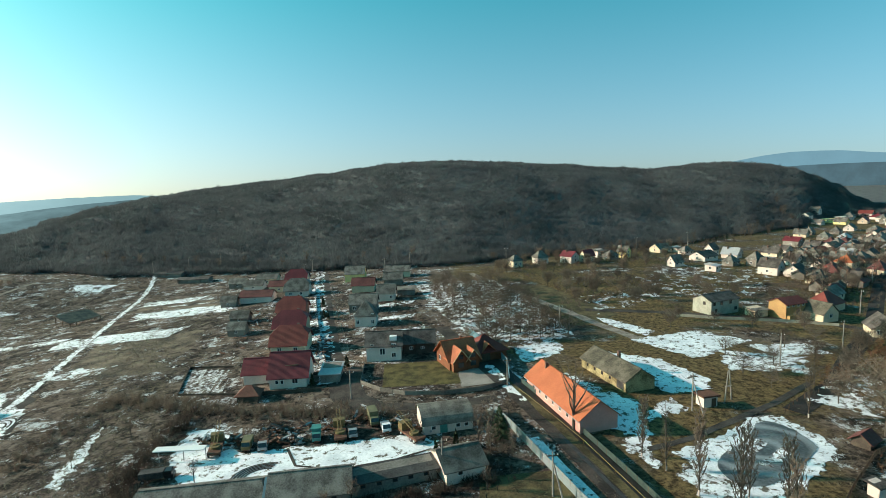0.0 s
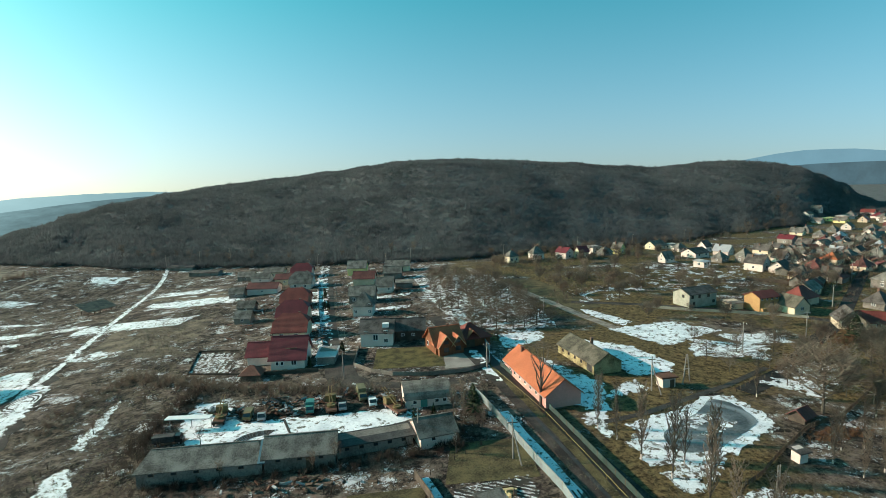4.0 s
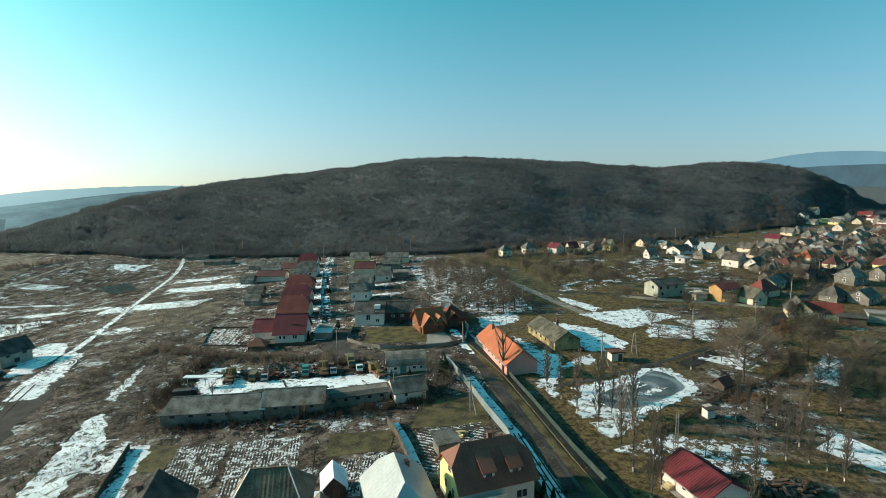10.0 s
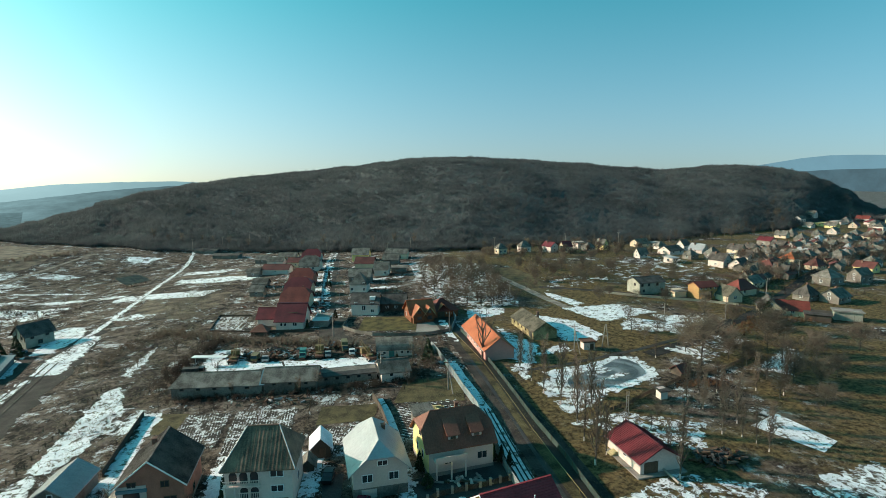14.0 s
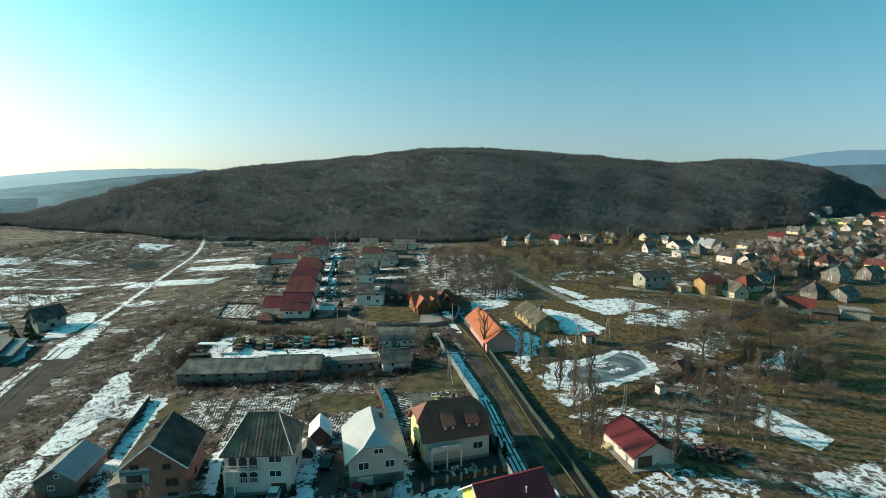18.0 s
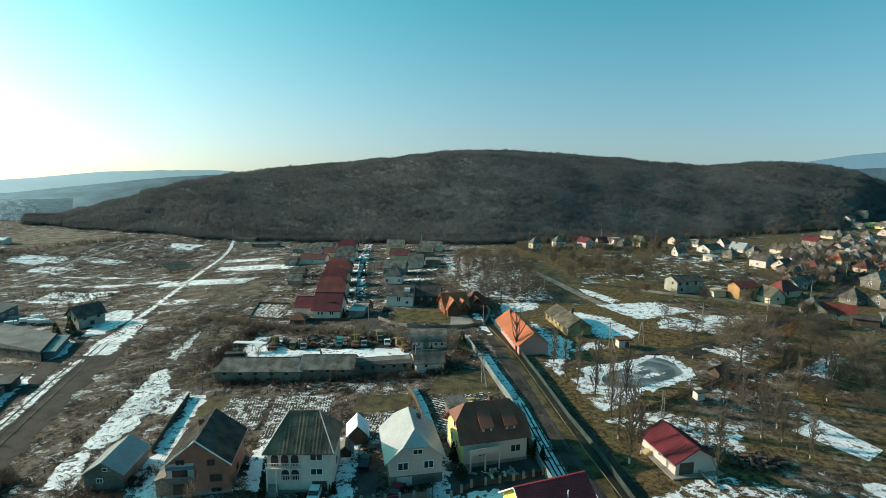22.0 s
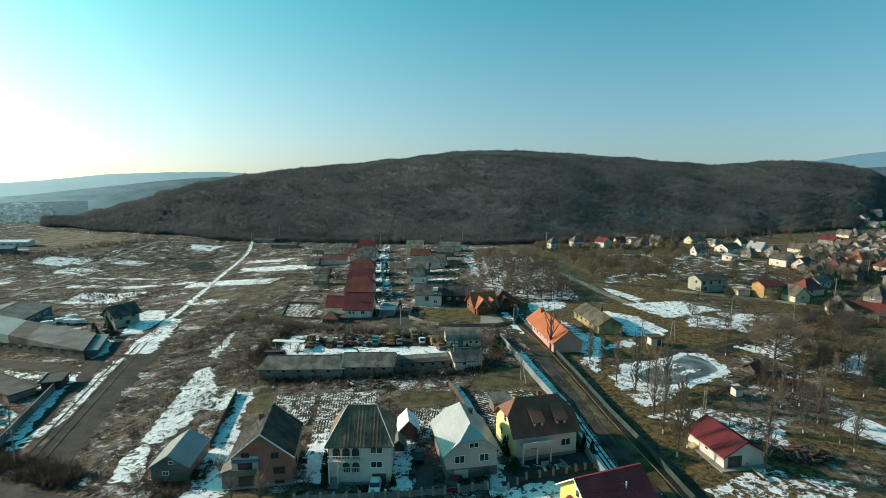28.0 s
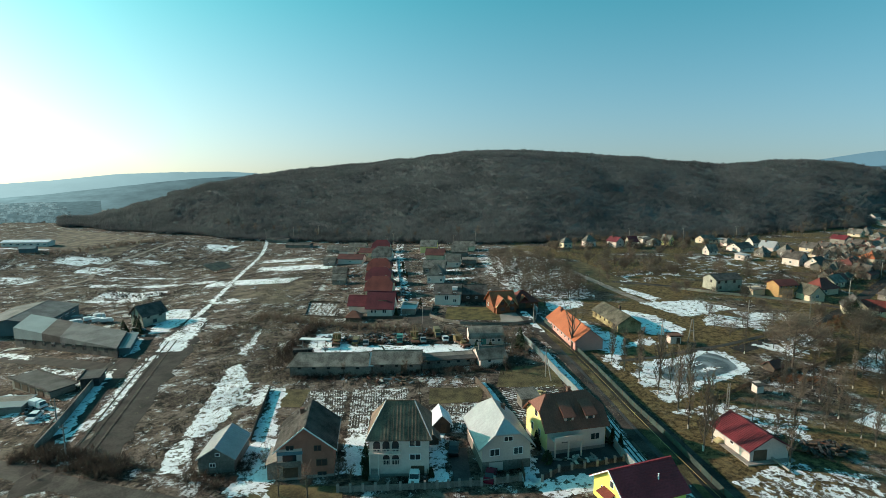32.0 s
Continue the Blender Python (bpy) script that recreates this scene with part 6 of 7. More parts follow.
# ---- village on the east slope ----
def village():
    rnd = random.Random(11)
    S, G, W, C = "slate", "grey_wall", "white_wall", "cream_wall"
    D, R, O, B = "dark_slate", "red_tile", "orange_red_tile", "blue_metal"

    def home(x, y, w, roof, wall, kind, yaw=None):
        yaw = rnd.uniform(14, 34) + (90 if kind == "g" and rnd.random() < 0.5 else 0) if yaw is None else yaw
        two = rnd.random() < 0.35
        L, Wd, h, rh = max(5.6, w * 0.9), max(5.0, w * 0.75), (3.8 if two else 2.6), rnd.uniform(2.2, 3.1)
        kinds = {"g": "gable", "h": "hip", "f": "mono"}
        rh = 0.6 if kind == "f" else rh
        names = {"slate": "grey slate", "dark_slate": "black slate", "red_tile": "dark red", "orange_red_tile": "orange-red", "blue_metal": "pale metal", "brown_red_tile": "brown-red", "orange_tile": "orange"}
        wn_ = {"grey_wall": "grey", "white_wall": "white", "cream_wall": "cream", "yellow_wall": "yellow"}
        wins = [("S", -L * 0.25, 1.0, 1.2, 1.2), ("S", L * 0.25, 1.0, 1.2, 1.2), ("W", 0.0, 1.0, 1.2, 1.2), ("N", 0.0, 1.0, 1.2, 1.2)]
        if two or kind == "g":
            wins.append(("W", 0.0, 2.9, 1.0, 0.9))
        house(x, y, yaw, L, Wd, h, rh, wall, roof, "%s village house with a %s roof" % (wn_[wall], names[roof]), kind=kinds[kind], wins=wins, eave=0.45,
              chimney=(L * 0.2, 0.8, rh + 0.3) if kind != "f" else None, group="village houses")
    for x, y, w, roof, wall, kind in ((165, 196, 8, D, G, "h"), (173, 192, 9, S, G, "g"), (158, 218, 8, S, C, "g"), (193, 220, 10, S, G, "h"), (184, 236, 7, D, G, "g"), (179, 246, 8, S, C, "h"),
                                      (210, 223, 8, S, G, "g"), (186, 247, 7, O, C, "g"), (178, 257, 9, D, W, "g"), (172, 264, 9, D, W, "g"), (154, 278, 6, B, W, "f"), (71, 314, 6, S, C, "h"), (145, 294, 6, S, W, "g")):
        home(x, y, w, roof, wall, kind)
    for x, y, w, roof, wall, kind in ((213, 252, 8, "brown_red_tile", C, "h"), (86, 320, 7, S, W, "h"), (198, 266, 7, D, W, "g"), (170, 288, 7, S, G, "h"), (180, 284, 7, S, G, "h"), (101, 318, 8, R, W, "g"), (110, 317, 6, R, C, "g"),
                                      (232, 244, 9, "brown_red_tile", "yellow_wall", "g"), (211, 266, 9, "orange_tile", C, "h"), (197, 281, 7, D, W, "g"), (126, 324, 7, S, G, "h"), (169, 308, 12, D, W, "g"), (137, 331, 6, S, "yellow_wall", "g")):
        home(x, y, w, roof, wall, kind)
    for x, y, w, roof, wall, kind in ((125, 337, 8, S, W, "f"), (218, 286, 7, S, C, "h"), (249, 260, 9, S, W, "h"), (189, 314, 9, B, W, "g"), (247, 278, 9, S, W, "h"), (256, 283, 8, S, C, "h"), (188, 330, 7, D, W, "g"), (226, 305, 8, D, W, "g"),
                                      (177, 337, 7, S, W, "h"), (214, 316, 9, D, C, "g"), (252, 296, 8, S, W, "g"), (172, 355, 11, S, C, "g"), (182, 354, 8, S, W, "f"), (231, 328, 8, D, W, "g"), (275, 298, 12, R, C, "h"), (265, 323, 10, R, W, "h")):
        home(x, y, w, roof, wall, kind)
    for x, y, w, roof, wall, kind in ((258, 331, 12, O, C, "h"), (260, 355, 10, R, G, "g"), (300, 324, 10, S, W, "h"), (311, 324, 10, S, W, "g"), (292, 350, 11, B, W, "h"), (311, 347, 9, S, G, "h"), (301, 376, 9, S, G, "h"), (300, 395, 9, S, C, "g"),
                                      (315, 405, 8, S, G, "h"), (333, 401, 8, S, G, "h"), (361, 397, 10, S, G, "h"), (373, 394, 11, S, G, "h"), (358, 415, 9, S, W, "g"), (375, 464, 9, S, W, "g"), (416, 435, 10, S, W, "h"), (394, 460, 10, S, "yellow_wall", "g")):
        home(x, y, w, roof, wall, kind)
    for x, y, w, roof, wall, kind in ((377, 478, 9, S, W, "g"), (424, 448, 9, S, G, "g"), (414, 459, 9, R, C, "g"), (402, 479, 14, S, "yellow_wall", "f"), (428, 493, 14, S, W, "f"), (457, 487, 14, R, W, "h"), (440, 466, 10, S, W, "h"), (448, 508, 11, S, W, "h"),
                                      (470, 512, 12, O, W, "g"), (490, 500, 11, S, C, "h"), (412, 508, 9, S, W, "g"), (505, 525, 12, S, W, "h"), (340, 376, 9, O, C, "h"), (325, 362, 9, S, W, "g"), (350, 350, 9, S, C, "h"), (345, 330, 9, S, W, "g")):
        home(x, y, w, roof, wall, kind)
    for k in range(64):
        u, v = rnd.random(), rnd.random()
        home(168 + 150 * u + 70 * v, 232 + 100 * v + 80 * u, rnd.uniform(6.5, 10), rnd.choice([S, S, S, S, D, D, D, "brown_red_tile", B]), rnd.choice([W, W, C, G, G]), rnd.choice("gghh"))
    # sheds and further roofs that fill the rows between
    for k in range(80):
        u, v = rnd.random(), rnd.random()
        x, y = 150 + 170 * u + 60 * v, 215 + 95 * v + 75 * u
        house(x, y, rnd.uniform(0, 60), rnd.uniform(4, 8), rnd.uniform(3.5, 5), 2.4, rnd.uniform(0.8, 1.9), rnd.choice([G, G, C, W]), rnd.choice([S, D, S, "brown_red_tile", "rust"]),
              "small grey backyard shed among village houses", name="shed", category="shed", group="village sheds")


village()


# ---- trees and bushes ----
def plant():
    rnd = random.Random(21)
    # orchard in rows
    for i in range(9):
        for j in range(13):
            x = 22 + 3.9 * i + rnd.uniform(-1.0, 1.0) + (0.04 * (j * 7.5))
            y = 196 + 7.2 * j + rnd.uniform(-1.6, 1.6)
            if x < 56 and x > 21 + 0.02 * (y - 196) and rnd.random() < 0.85 and not (y < 212 and x < 28):
                tree("fruit", x, y, rnd.uniform(0.8, 1.35), rnd.uniform(0, 360))
    for x, y, s in ((30, 190, 0.9), (42, 194, 1.0), (47, 197, 1.1), (35, 184, 0.8), (26, 199, 0.8), (82, 160, 1.1), (82, 151, 0.9), (104, 174, 1.1), (112, 173, 1.2), (92, 151, 1.0), (86, 172, 0.9), (92, 163, 0.9)):
        tree("fruit", x, y, s, rnd.uniform(0, 360))
    for x, y, s in ((43.5, 125.5, 0.72), (44.5, 118.5, 0.85), (46.5, 112.5, 0.92), (47.2, 104.0, 0.9), (46.4, 97.5, 0.75), (45.6, 89.6, 0.95), (52.5, 111, 0.8), (50.5, 116, 0.7), (41.8, 130, 0.7), (57.5, 84.5, 0.85), (48.6, 92.5, 0.6)):
        tree("poplar", x, y, s * 1.3, rnd.uniform(0, 360), "slender bare poplar with a whitewashed foot")
    for x, y, s in ((78.1, 116, 0.62), (74.8, 108.2, 0.69), (79.2, 109.1, 0.76), (72.6, 97.9, 0.83), (77.9, 101.7, 0.9), (75.6, 96.6, 0.62), (76.8, 94.3, 0.69), (77.2, 91.4, 0.76), (73.4, 112.4, 0.83), (96.1, 113.7, 0.9), (106.1, 123.8, 0.62), (57.8, 89.1, 0.69), (91.6, 116.4, 0.76), (82.3, 116, 0.83), (78.7, 137.4, 0.9), (94.5, 126, 0.62)):
        tree("poplar", x, y, s, rnd.uniform(0, 360), "young pale-barked tree on the grass")
    tree("broad", 85.8, 128.6, 1.35, 20, "large spreading bare oak beside the red-roofed hut")
    tree("bough", 34.6, 141.5, 0.95, 70, "bare tree with upswept boughs before the long pink house")
    for x, y, s in ((98, 122, 0.8), (103, 120, 0.95), (99, 131, 0.85), (88.9, 141.6, 0.7), (104.8, 156, 0.8), (117, 150, 0.9), (98, 137, 0.85), (109, 132, 0.8), (112, 142, 0.9), (121, 148, 0.8), (126, 158, 0.8), (94, 112, 0.6), (101, 108, 0.6),
                    (118, 132, 0.8), (108, 118, 0.7), (96, 146, 0.8), (116, 164, 0.7), (130, 170, 0.7), (124, 140, 0.7)):
        tree("broad", x, y, s * rnd.uniform(0.7, 1.0), rnd.uniform(0, 360))
    for x, y in ((87, 197), (72, 232), (80, 240), (88, 236), (94, 246), (101, 240), (76, 252), (84, 258), (92, 262), (103, 256), (110, 248), (98, 230), (90, 224), (114, 262), (106, 270), (82, 270), (70, 262), (120, 240), (128, 252), (118, 226),
                 (130, 232), (140, 246), (96, 280), (112, 284), (126, 276), (138, 268), (92, 296), (78, 290), (64, 296), (60, 304), (104, 300), (120, 300), (140, 222), (100, 196), (94, 205), (120, 186), (108, 190)):
        tree("broad", x + rnd.uniform(-2, 2), y + rnd.uniform(-2, 2), rnd.uniform(0.38, 0.62), rnd.uniform(0, 360), "small bare tree in a thicket")
    for k in range(46):
        tree("broad", rnd.uniform(60, 160), rnd.uniform(296, 350), rnd.uniform(0.3, 0.55), rnd.uniform(0, 360), "small bare tree between the village gardens")
    for k in range(5):
        tree("broad", 92 + rnd.uniform(0, 50), 100 + rnd.uniform(0, 60), rnd.uniform(0.45, 0.8), rnd.uniform(0, 360), "bare tree on the grassy slope")
    for k in range(90):
        u, v = rnd.random(), rnd.random()
        tree("broad", 152 + 165 * u + 60 * v, 214 + 92 * v + 75 * u, rnd.uniform(0.3, 0.6), rnd.uniform(0, 360), "bare tree in a village garden")
    for k in range(240):
        u, v = rnd.random(), rnd.random()
        x, y = 150 + 170 * u + 60 * v, 212 + 95 * v + 75 * u
        tree("young", x, y, rnd.uniform(0.6, 1.1), rnd.uniform(0, 360), "bare garden tree between village houses")
    for x, y, s in ((16.5, 140, 0.9), (19, 143, 1.0), (18, 137, 0.8), (21, 134, 0.7), (-31, 139, 0.6), (-9, 125, 0.6), (-5, 126, 0.7), (24, 148, 0.7), (-24, 126, 0.5), (15, 126, 0.6), (-38, 122, 0.5), (10, 205, 0.7), (-12.5, 86, 0.5),
                    (-30, 86, 0.55), (-17, 82.5, 0.55), (-41, 81, 0.7), (60, 100, 0.6), (63, 104, 0.6), (56, 103, 0.5), (-55, 150, 0.5), (-49, 160, 0.6), (-44, 140, 0.5)):
        tree("young", x, y, s, rnd.uniform(0, 360))
    for x, y, s in ((-110, 200, 0.9), (-114, 203, 0.9), (-118, 200, 0.8), (-108, 190, 0.8), (-122, 206, 0.8), (-126, 204, 0.7)):
        tree("young", x, y, s, rnd.uniform(0, 360))
    for k in range(60):
        t = rnd.random()
        tree("young", 110 + 290 * t + rnd.uniform(-8, 8), 346 + 180 * t * t + rnd.uniform(-8, 14), rnd.uniform(0.7, 1.4), rnd.uniform(0, 360), "bare tree at the forest edge")
    for k in range(16):
        tree("young", -160 + 12 * k + rnd.uniform(-3, 3), 404 - 3.4 * k + rnd.uniform(-3, 3), rnd.uniform(0.8, 1.4), rnd.uniform(0, 360), "bare tree at the forest edge")


plant()


def conifer(x, y, h, r, label):
    """A dark evergreen: rings of short drooping sprays round a stem."""
    ob = thing("conifer", x, y, 0, label, "tree")
    rnd = random.Random(int(x * 10))
    part("trunk", *tube((0, 0, -0.2), (0, 0, h * 0.95), 0.09, 0.02, 5), M["bark"], ob)
    sprays = []
    for k in range(int(60 * h ** 0.5)):
        t = rnd.random()
        z, a, q = h * (0.06 + 0.94 * t), rnd.uniform(0, 6.28), r * (1 - t) ** 0.75 * rnd.uniform(0.75, 1.1) + 0.05
        p, e = Vector((0, 0, z + 0.1)), Vector((math.cos(a) * q, math.sin(a) * q, z + rnd.uniform(-0.1, 0.35)))
        s = Vector((-math.sin(a), math.cos(a), 0.3)) * (0.12 + 0.2 * q)
        sprays.append(([tuple(p), tuple(e - s), tuple(e + Vector((0, 0, 0.25)) + s * 0.2), tuple(e + s)], [(0, 1, 2), (0, 2, 3)]))
    part("crown", *join(*sprays), M["evergreen"], ob)


for x, y, h, r, text in ((8.4, 134.8, 4.6, 0.6, "dark columnar cypress beside the outbuilding"), (12.6, 140.5, 2.6, 0.6, "small dark cypress"), (-13.0, 85.5, 4.2, 0.9, "dark thuja beside the tall white house"), (-12.4, 82.0, 3.0, 0.8, "dark thuja by the stair"),
                         (-1.9, 82.0, 1.8, 0.5, "small dark thuja"), (17.6, 86.0, 2.2, 1.1, "round green box shrub"), (16.5, 90.5, 3.2, 0.8, "dark thuja along the path"), (30.2, 91.5, 3.0, 0.7, "dark thuja by the fence"), (31.3, 90.2, 2.6, 0.6, "dark thuja by the fence"),
                         (29.0, 93.6, 3.0, 0.7, "dark thuja by the fence"), (-15.6, 176, 3.0, 0.6, "dark thuja"), (-16.2, 238, 3.4, 0.7, "dark thuja in a yard"), (-17.6, 240, 3.4, 0.7, "dark thuja in a yard"), (-19, 258, 3.4, 0.7, "dark thuja in a yard"),
                         (-19.8, 262, 3.4, 0.7, "dark thuja in a yard"), (20.5, 140.5, 6.0, 1.9, "dark green spruce in the garden"), (-8.0, 186, 3.0, 0.8, "dark thuja by the white house"), (-99.5, 172, 5.5, 1.8, "dark spruce before the two-storey house"),
                         (-102, 169, 5.0, 1.6, "dark spruce before the two-storey house"), (-97, 168.5, 4.0, 1.4, "dark spruce before the two-storey house"), (130.5, 168.5, 6.5, 2.6, "yellow-green evergreen by the roadside")):
    conifer(x, y, h, r, text if len(text.split()) > 3 else text + " in the garden")


def thicket(name, label, points, count, spread, height, seed, mat="twig", tufts=26):
    """Brushwood along a line: many fans of twigs joined into one mesh."""
    rnd = random.Random(seed)
    verts, faces = [], []
    segs = list(zip(points, points[1:]))
    for k in range(count):
        (x0, y0), (x1, y1) = segs[rnd.randrange(len(segs))]
        t = rnd.random()
        x, y = x0 + (x1 - x0) * t + rnd.gauss(0, spread), y0 + (y1 - y0) * t + rnd.gauss(0, spread)
        z, h = land(x, y), height * rnd.uniform(0.5, 1.15)
        for j in range(tufts):
            a, q = rnd.uniform(0, 6.28), rnd.uniform(0.1, 0.75) * h
            zz = h * rnd.uniform(0.45, 1.0)
            p = Vector((x + rnd.gauss(0, 0.25), y + rnd.gauss(0, 0.25), z + rnd.uniform(0, 0.3) * h))
            e = Vector((x + math.cos(a) * q, y + math.sin(a) * q, z + zz))
            s = Vector((-math.sin(a), math.cos(a), 0)) * rnd.uniform(0.02, 0.045)
            n = len(verts)
            verts += [tuple(p - s), tuple(p + s), tuple(e)]
            faces.append((n, n + 1, n + 2))
    tagged(mesh_object(name, verts, faces, M[mat]), label, "bushes", kind="stuff")


thicket("hedge", "brown brushwood hedge behind the builder's yard", [(-62, 182), (-44, 172), (-28, 164.5), (-12, 159.5), (2, 154)], 420, 1.7, 2.6, 1)
thicket("hedge", "dark brushwood at the yard's end", [(-40, 168), (-41, 156), (-43, 144), (-42, 132)], 160, 1.4, 3.2, 2, "dark_twig")
thicket("brushwood", "brown scrub on the field margin", [(-62, 182), (-66, 168), (-68, 150)], 120, 2.0, 1.8, 3)
thicket("brushwood", "dark scrub beside the long barn", [(-36, 124.5), (-20, 124.5), (-4, 125), (6, 126.5), (20, 130)], 200, 1.2, 1.9, 4, "dark_twig")
thicket("brushwood", "brown scrub along the field edge", [(-190, 370), (-212, 346), (-232, 314), (-280, 280)], 260, 4.0, 3.0, 5)
thicket("brushwood", "dark bush clump by the dirt road", [(-78, 94), (-70, 92.4), (-62, 89), (-54, 86)], 340, 1.6, 2.3, 6, "dark_twig")
thicket("brushwood", "brown scrub between houses", [(-44, 84), (-34, 82), (-33, 90)], 70, 1.2, 1.6, 7, "dark_twig")
thicket("brushwood", "reddish brushwood near the hut", [(77, 120), (82, 121.5), (88, 120)], 90, 1.2, 0.8, 8, "russet")
thicket("brushwood", "brown thicket in the meadow", [(66, 225), (80, 240), (100, 244), (112, 262), (90, 268), (72, 258)], 300, 5.0, 2.2, 9)
thicket("brushwood", "brown scrub at the foot of the hill", [(-150, 412), (-100, 388), (-50, 370), (0, 350), (40, 345), (70, 352), (110, 362), (160, 400)], 420, 5.0, 4.0, 10, "dark_twig")
thicket("brushwood", "bushes round the first row of village gardens", [(58, 306), (84, 310), (112, 310), (140, 322), (160, 300)], 260, 4.0, 2.4, 21)
thicket("brushwood", "bare shrubs between the meadow and the gardens", [(64, 290), (92, 276), (120, 256), (140, 236), (150, 212)], 260, 6.0, 2.2, 22)
thicket("brushwood", "dark bushes under the trees by the road", [(96, 112), (104, 128), (116, 146), (128, 162)], 110, 5.0, 1.2, 23)
thicket("brushwood", "scrub at the forest edge above the village", [(110, 350), (170, 376), (240, 408), (320, 460), (400, 540)], 420, 7.0, 3.6, 24, "dark_twig")
thicket("brushwood", "russet shrubs along the main road", [(96, 152), (116, 160), (134, 172), (142, 170)], 200, 2.4, 1.8, 11, "russet")
thicket("brushwood", "bare shrubs in the gardens by the street", [(16, 200), (12, 230), (10, 260), (12, 300)], 160, 3.0, 1.6, 12)
thicket("brushwood", "dark shrubs by the field path", [(-118, 232), (-140, 236), (-160, 244)], 120, 4.0, 2.0, 13, "dark_twig")
thicket("brushwood", "low shrubs behind the outbuilding", [(14, 128), (20, 140), (22, 150)], 90, 1.6, 1.8, 14)
thicket("brushwood", "scrub between village gardens", [(150, 214), (180, 240), (220, 275), (270, 320), (330, 380)], 1100, 17.0, 2.4, 15)
thicket("dry_grass", "dry yellowish grass tufts on the field", [(-46, 100), (-48, 130), (-56, 165), (-60, 200), (-75, 230), (-66, 262)], 3600, 6.5, 0.75, 16, "straw", 6)
thicket("dry_grass", "dry grass tufts on the far field", [(-110, 220), (-140, 260), (-150, 310), (-120, 330)], 1800, 18.0, 0.9, 17, "straw", 5)
thicket("dry_grass", "dry grass tufts on the meadow", [(60, 130), (80, 110), (95, 100), (85, 84), (70, 96)], 1400, 8.0, 0.45, 18, "straw", 5)
thicket("dry_grass", "dry grass along the lane", [(20, 122), (34, 118), (38, 100), (46, 108), (48, 84)], 700, 3.5, 0.4, 19, "straw", 5)


# ---- fences, poles and pipes ----
def fence(name, label, points, height, gap, mat, post_mat=None, panel=True, thick=0.06, post=0.12, cap=0.0, slats=0):
    """Posts with panels (or slats) between them, following the land."""
    x0, y0 = points[0]
    ob = thing(name, x0, y0, 0, label, "fence")
    z0 = land(x0, y0)
    stops = []
    for (ax, ay), (bx, by) in zip(points, points[1:]):
        n = max(1, round(math.hypot(bx - ax, by - ay) / gap))
        stops += [(ax + (bx - ax) * k / n, ay + (by - ay) * k / n) for k in range(n)]
    stops.append(points[-1])
    for k, (x, y) in enumerate(stops):
        z = land(x, y) - z0
        px, py = x - x0, y - y0
        part("post", *block(px - post / 2, px + post / 2, py - post / 2, py + post / 2, z - 0.3, z + height + cap), post_mat or mat, ob)
        if not panel or k == len(stops) - 1:
            continue
        qx, qy = stops[k + 1][0] - x0, stops[k + 1][1] - y0
        zq = land(*stops[k + 1]) - z0
        d = math.hypot(qx - px, qy - py)
        ux, uy = (qx - px) / d, (qy - py) / d
        nx, ny = -uy * thick / 2, ux * thick / 2

        def plate(a, b, lo, hi, name_):
            pts = []
            for s in (-1, 1):
                for t_, zz in ((a, lo), (b, lo), (b, hi), (a, hi)):
                    pts.append((px + ux * t_ + nx * s, py + uy * t_ + ny * s, z + (zq - z) * t_ / d + zz))
            part(name_, pts, [(3, 2, 1, 0), (4, 5, 6, 7), (0, 1, 5, 4), (1, 2, 6, 5), (2, 3, 7, 6), (3, 0, 4, 7)], mat, ob)
        if slats:
            plate(post / 2, d - post / 2, height * 0.25, height * 0.32, "rail")
            plate(post / 2, d - post / 2, height * 0.78, height * 0.85, "rail")
            for j in range(slats):
                c = post / 2 + (d - post) * (j + 0.5) / slats
                w = (d - post) / slats * 0.32
                plate(c - w, c + w, 0.05, height, "slat")
        else:
            plate(post / 2, d - post / 2, 0.02, height, "panel")
    return ob


fence("concrete_fence", "pale blue-grey concrete panel fence along the lane", [(22, 152), (23.6, 144), (25.6, 132), (27.3, 121), (29.0, 112), (29.8, 98), (30.6, 88), (33.0, 74)], 1.7, 2.2, M["pale_blue"], M["concrete"])
fence("garden_fence", "grey concrete panel fence round the lawn", [(-3.4, 188), (-4.4, 174), (0, 168.4), (5.3, 164.8), (13, 162.8), (22.4, 163), (29, 166)], 1.0, 2.6, M["grey_wall"])
fence("front_fence", "front fence with pale pillars and panels", [(-16.4, 78.8), (-8.6, 79.0), (-0.9, 79.3), (6.1, 79.8), (12.4, 81.0)], 1.0, 1.95, M["grey_wall"], M["concrete"], post=0.4, cap=0.35, thick=0.12)
fence("front_fence", "dark front fence with stone pillars", [(15.8, 80.6), (19.0, 83.3), (25.7, 84.9), (30.6, 86.4)], 0.9, 2.0, M["tar"], M["concrete"], post=0.4, cap=0.35)
fence("board_fence", "dark board fence between two gardens", [(7.4, 120), (9.4, 113.5), (11.5, 103), (13.2, 92), (13.0, 80.5)], 1.5, 2.4, M["dark_wood_wall"])
fence("board_fence", "weathered board fence beside the snowy field", [(-50.8, 88), (-51, 98), (-52.4, 108), (-54.4, 122), (-56.4, 137)], 0.9, 2.6, M["dark_wood"], panel=False)
fence("board_fence", "dark board fence beside the snowy drive", [(-35.8, 95.5), (-37.2, 104), (-39.4, 118.5)], 1.2, 2.4, M["dark_wood_wall"])
fence("wire_fence", "old timber posts of a garden fence", [(-15.2, 118), (-14.4, 104), (-13.4, 84)], 1.3, 2.6, M["dark_wood"], panel=False)
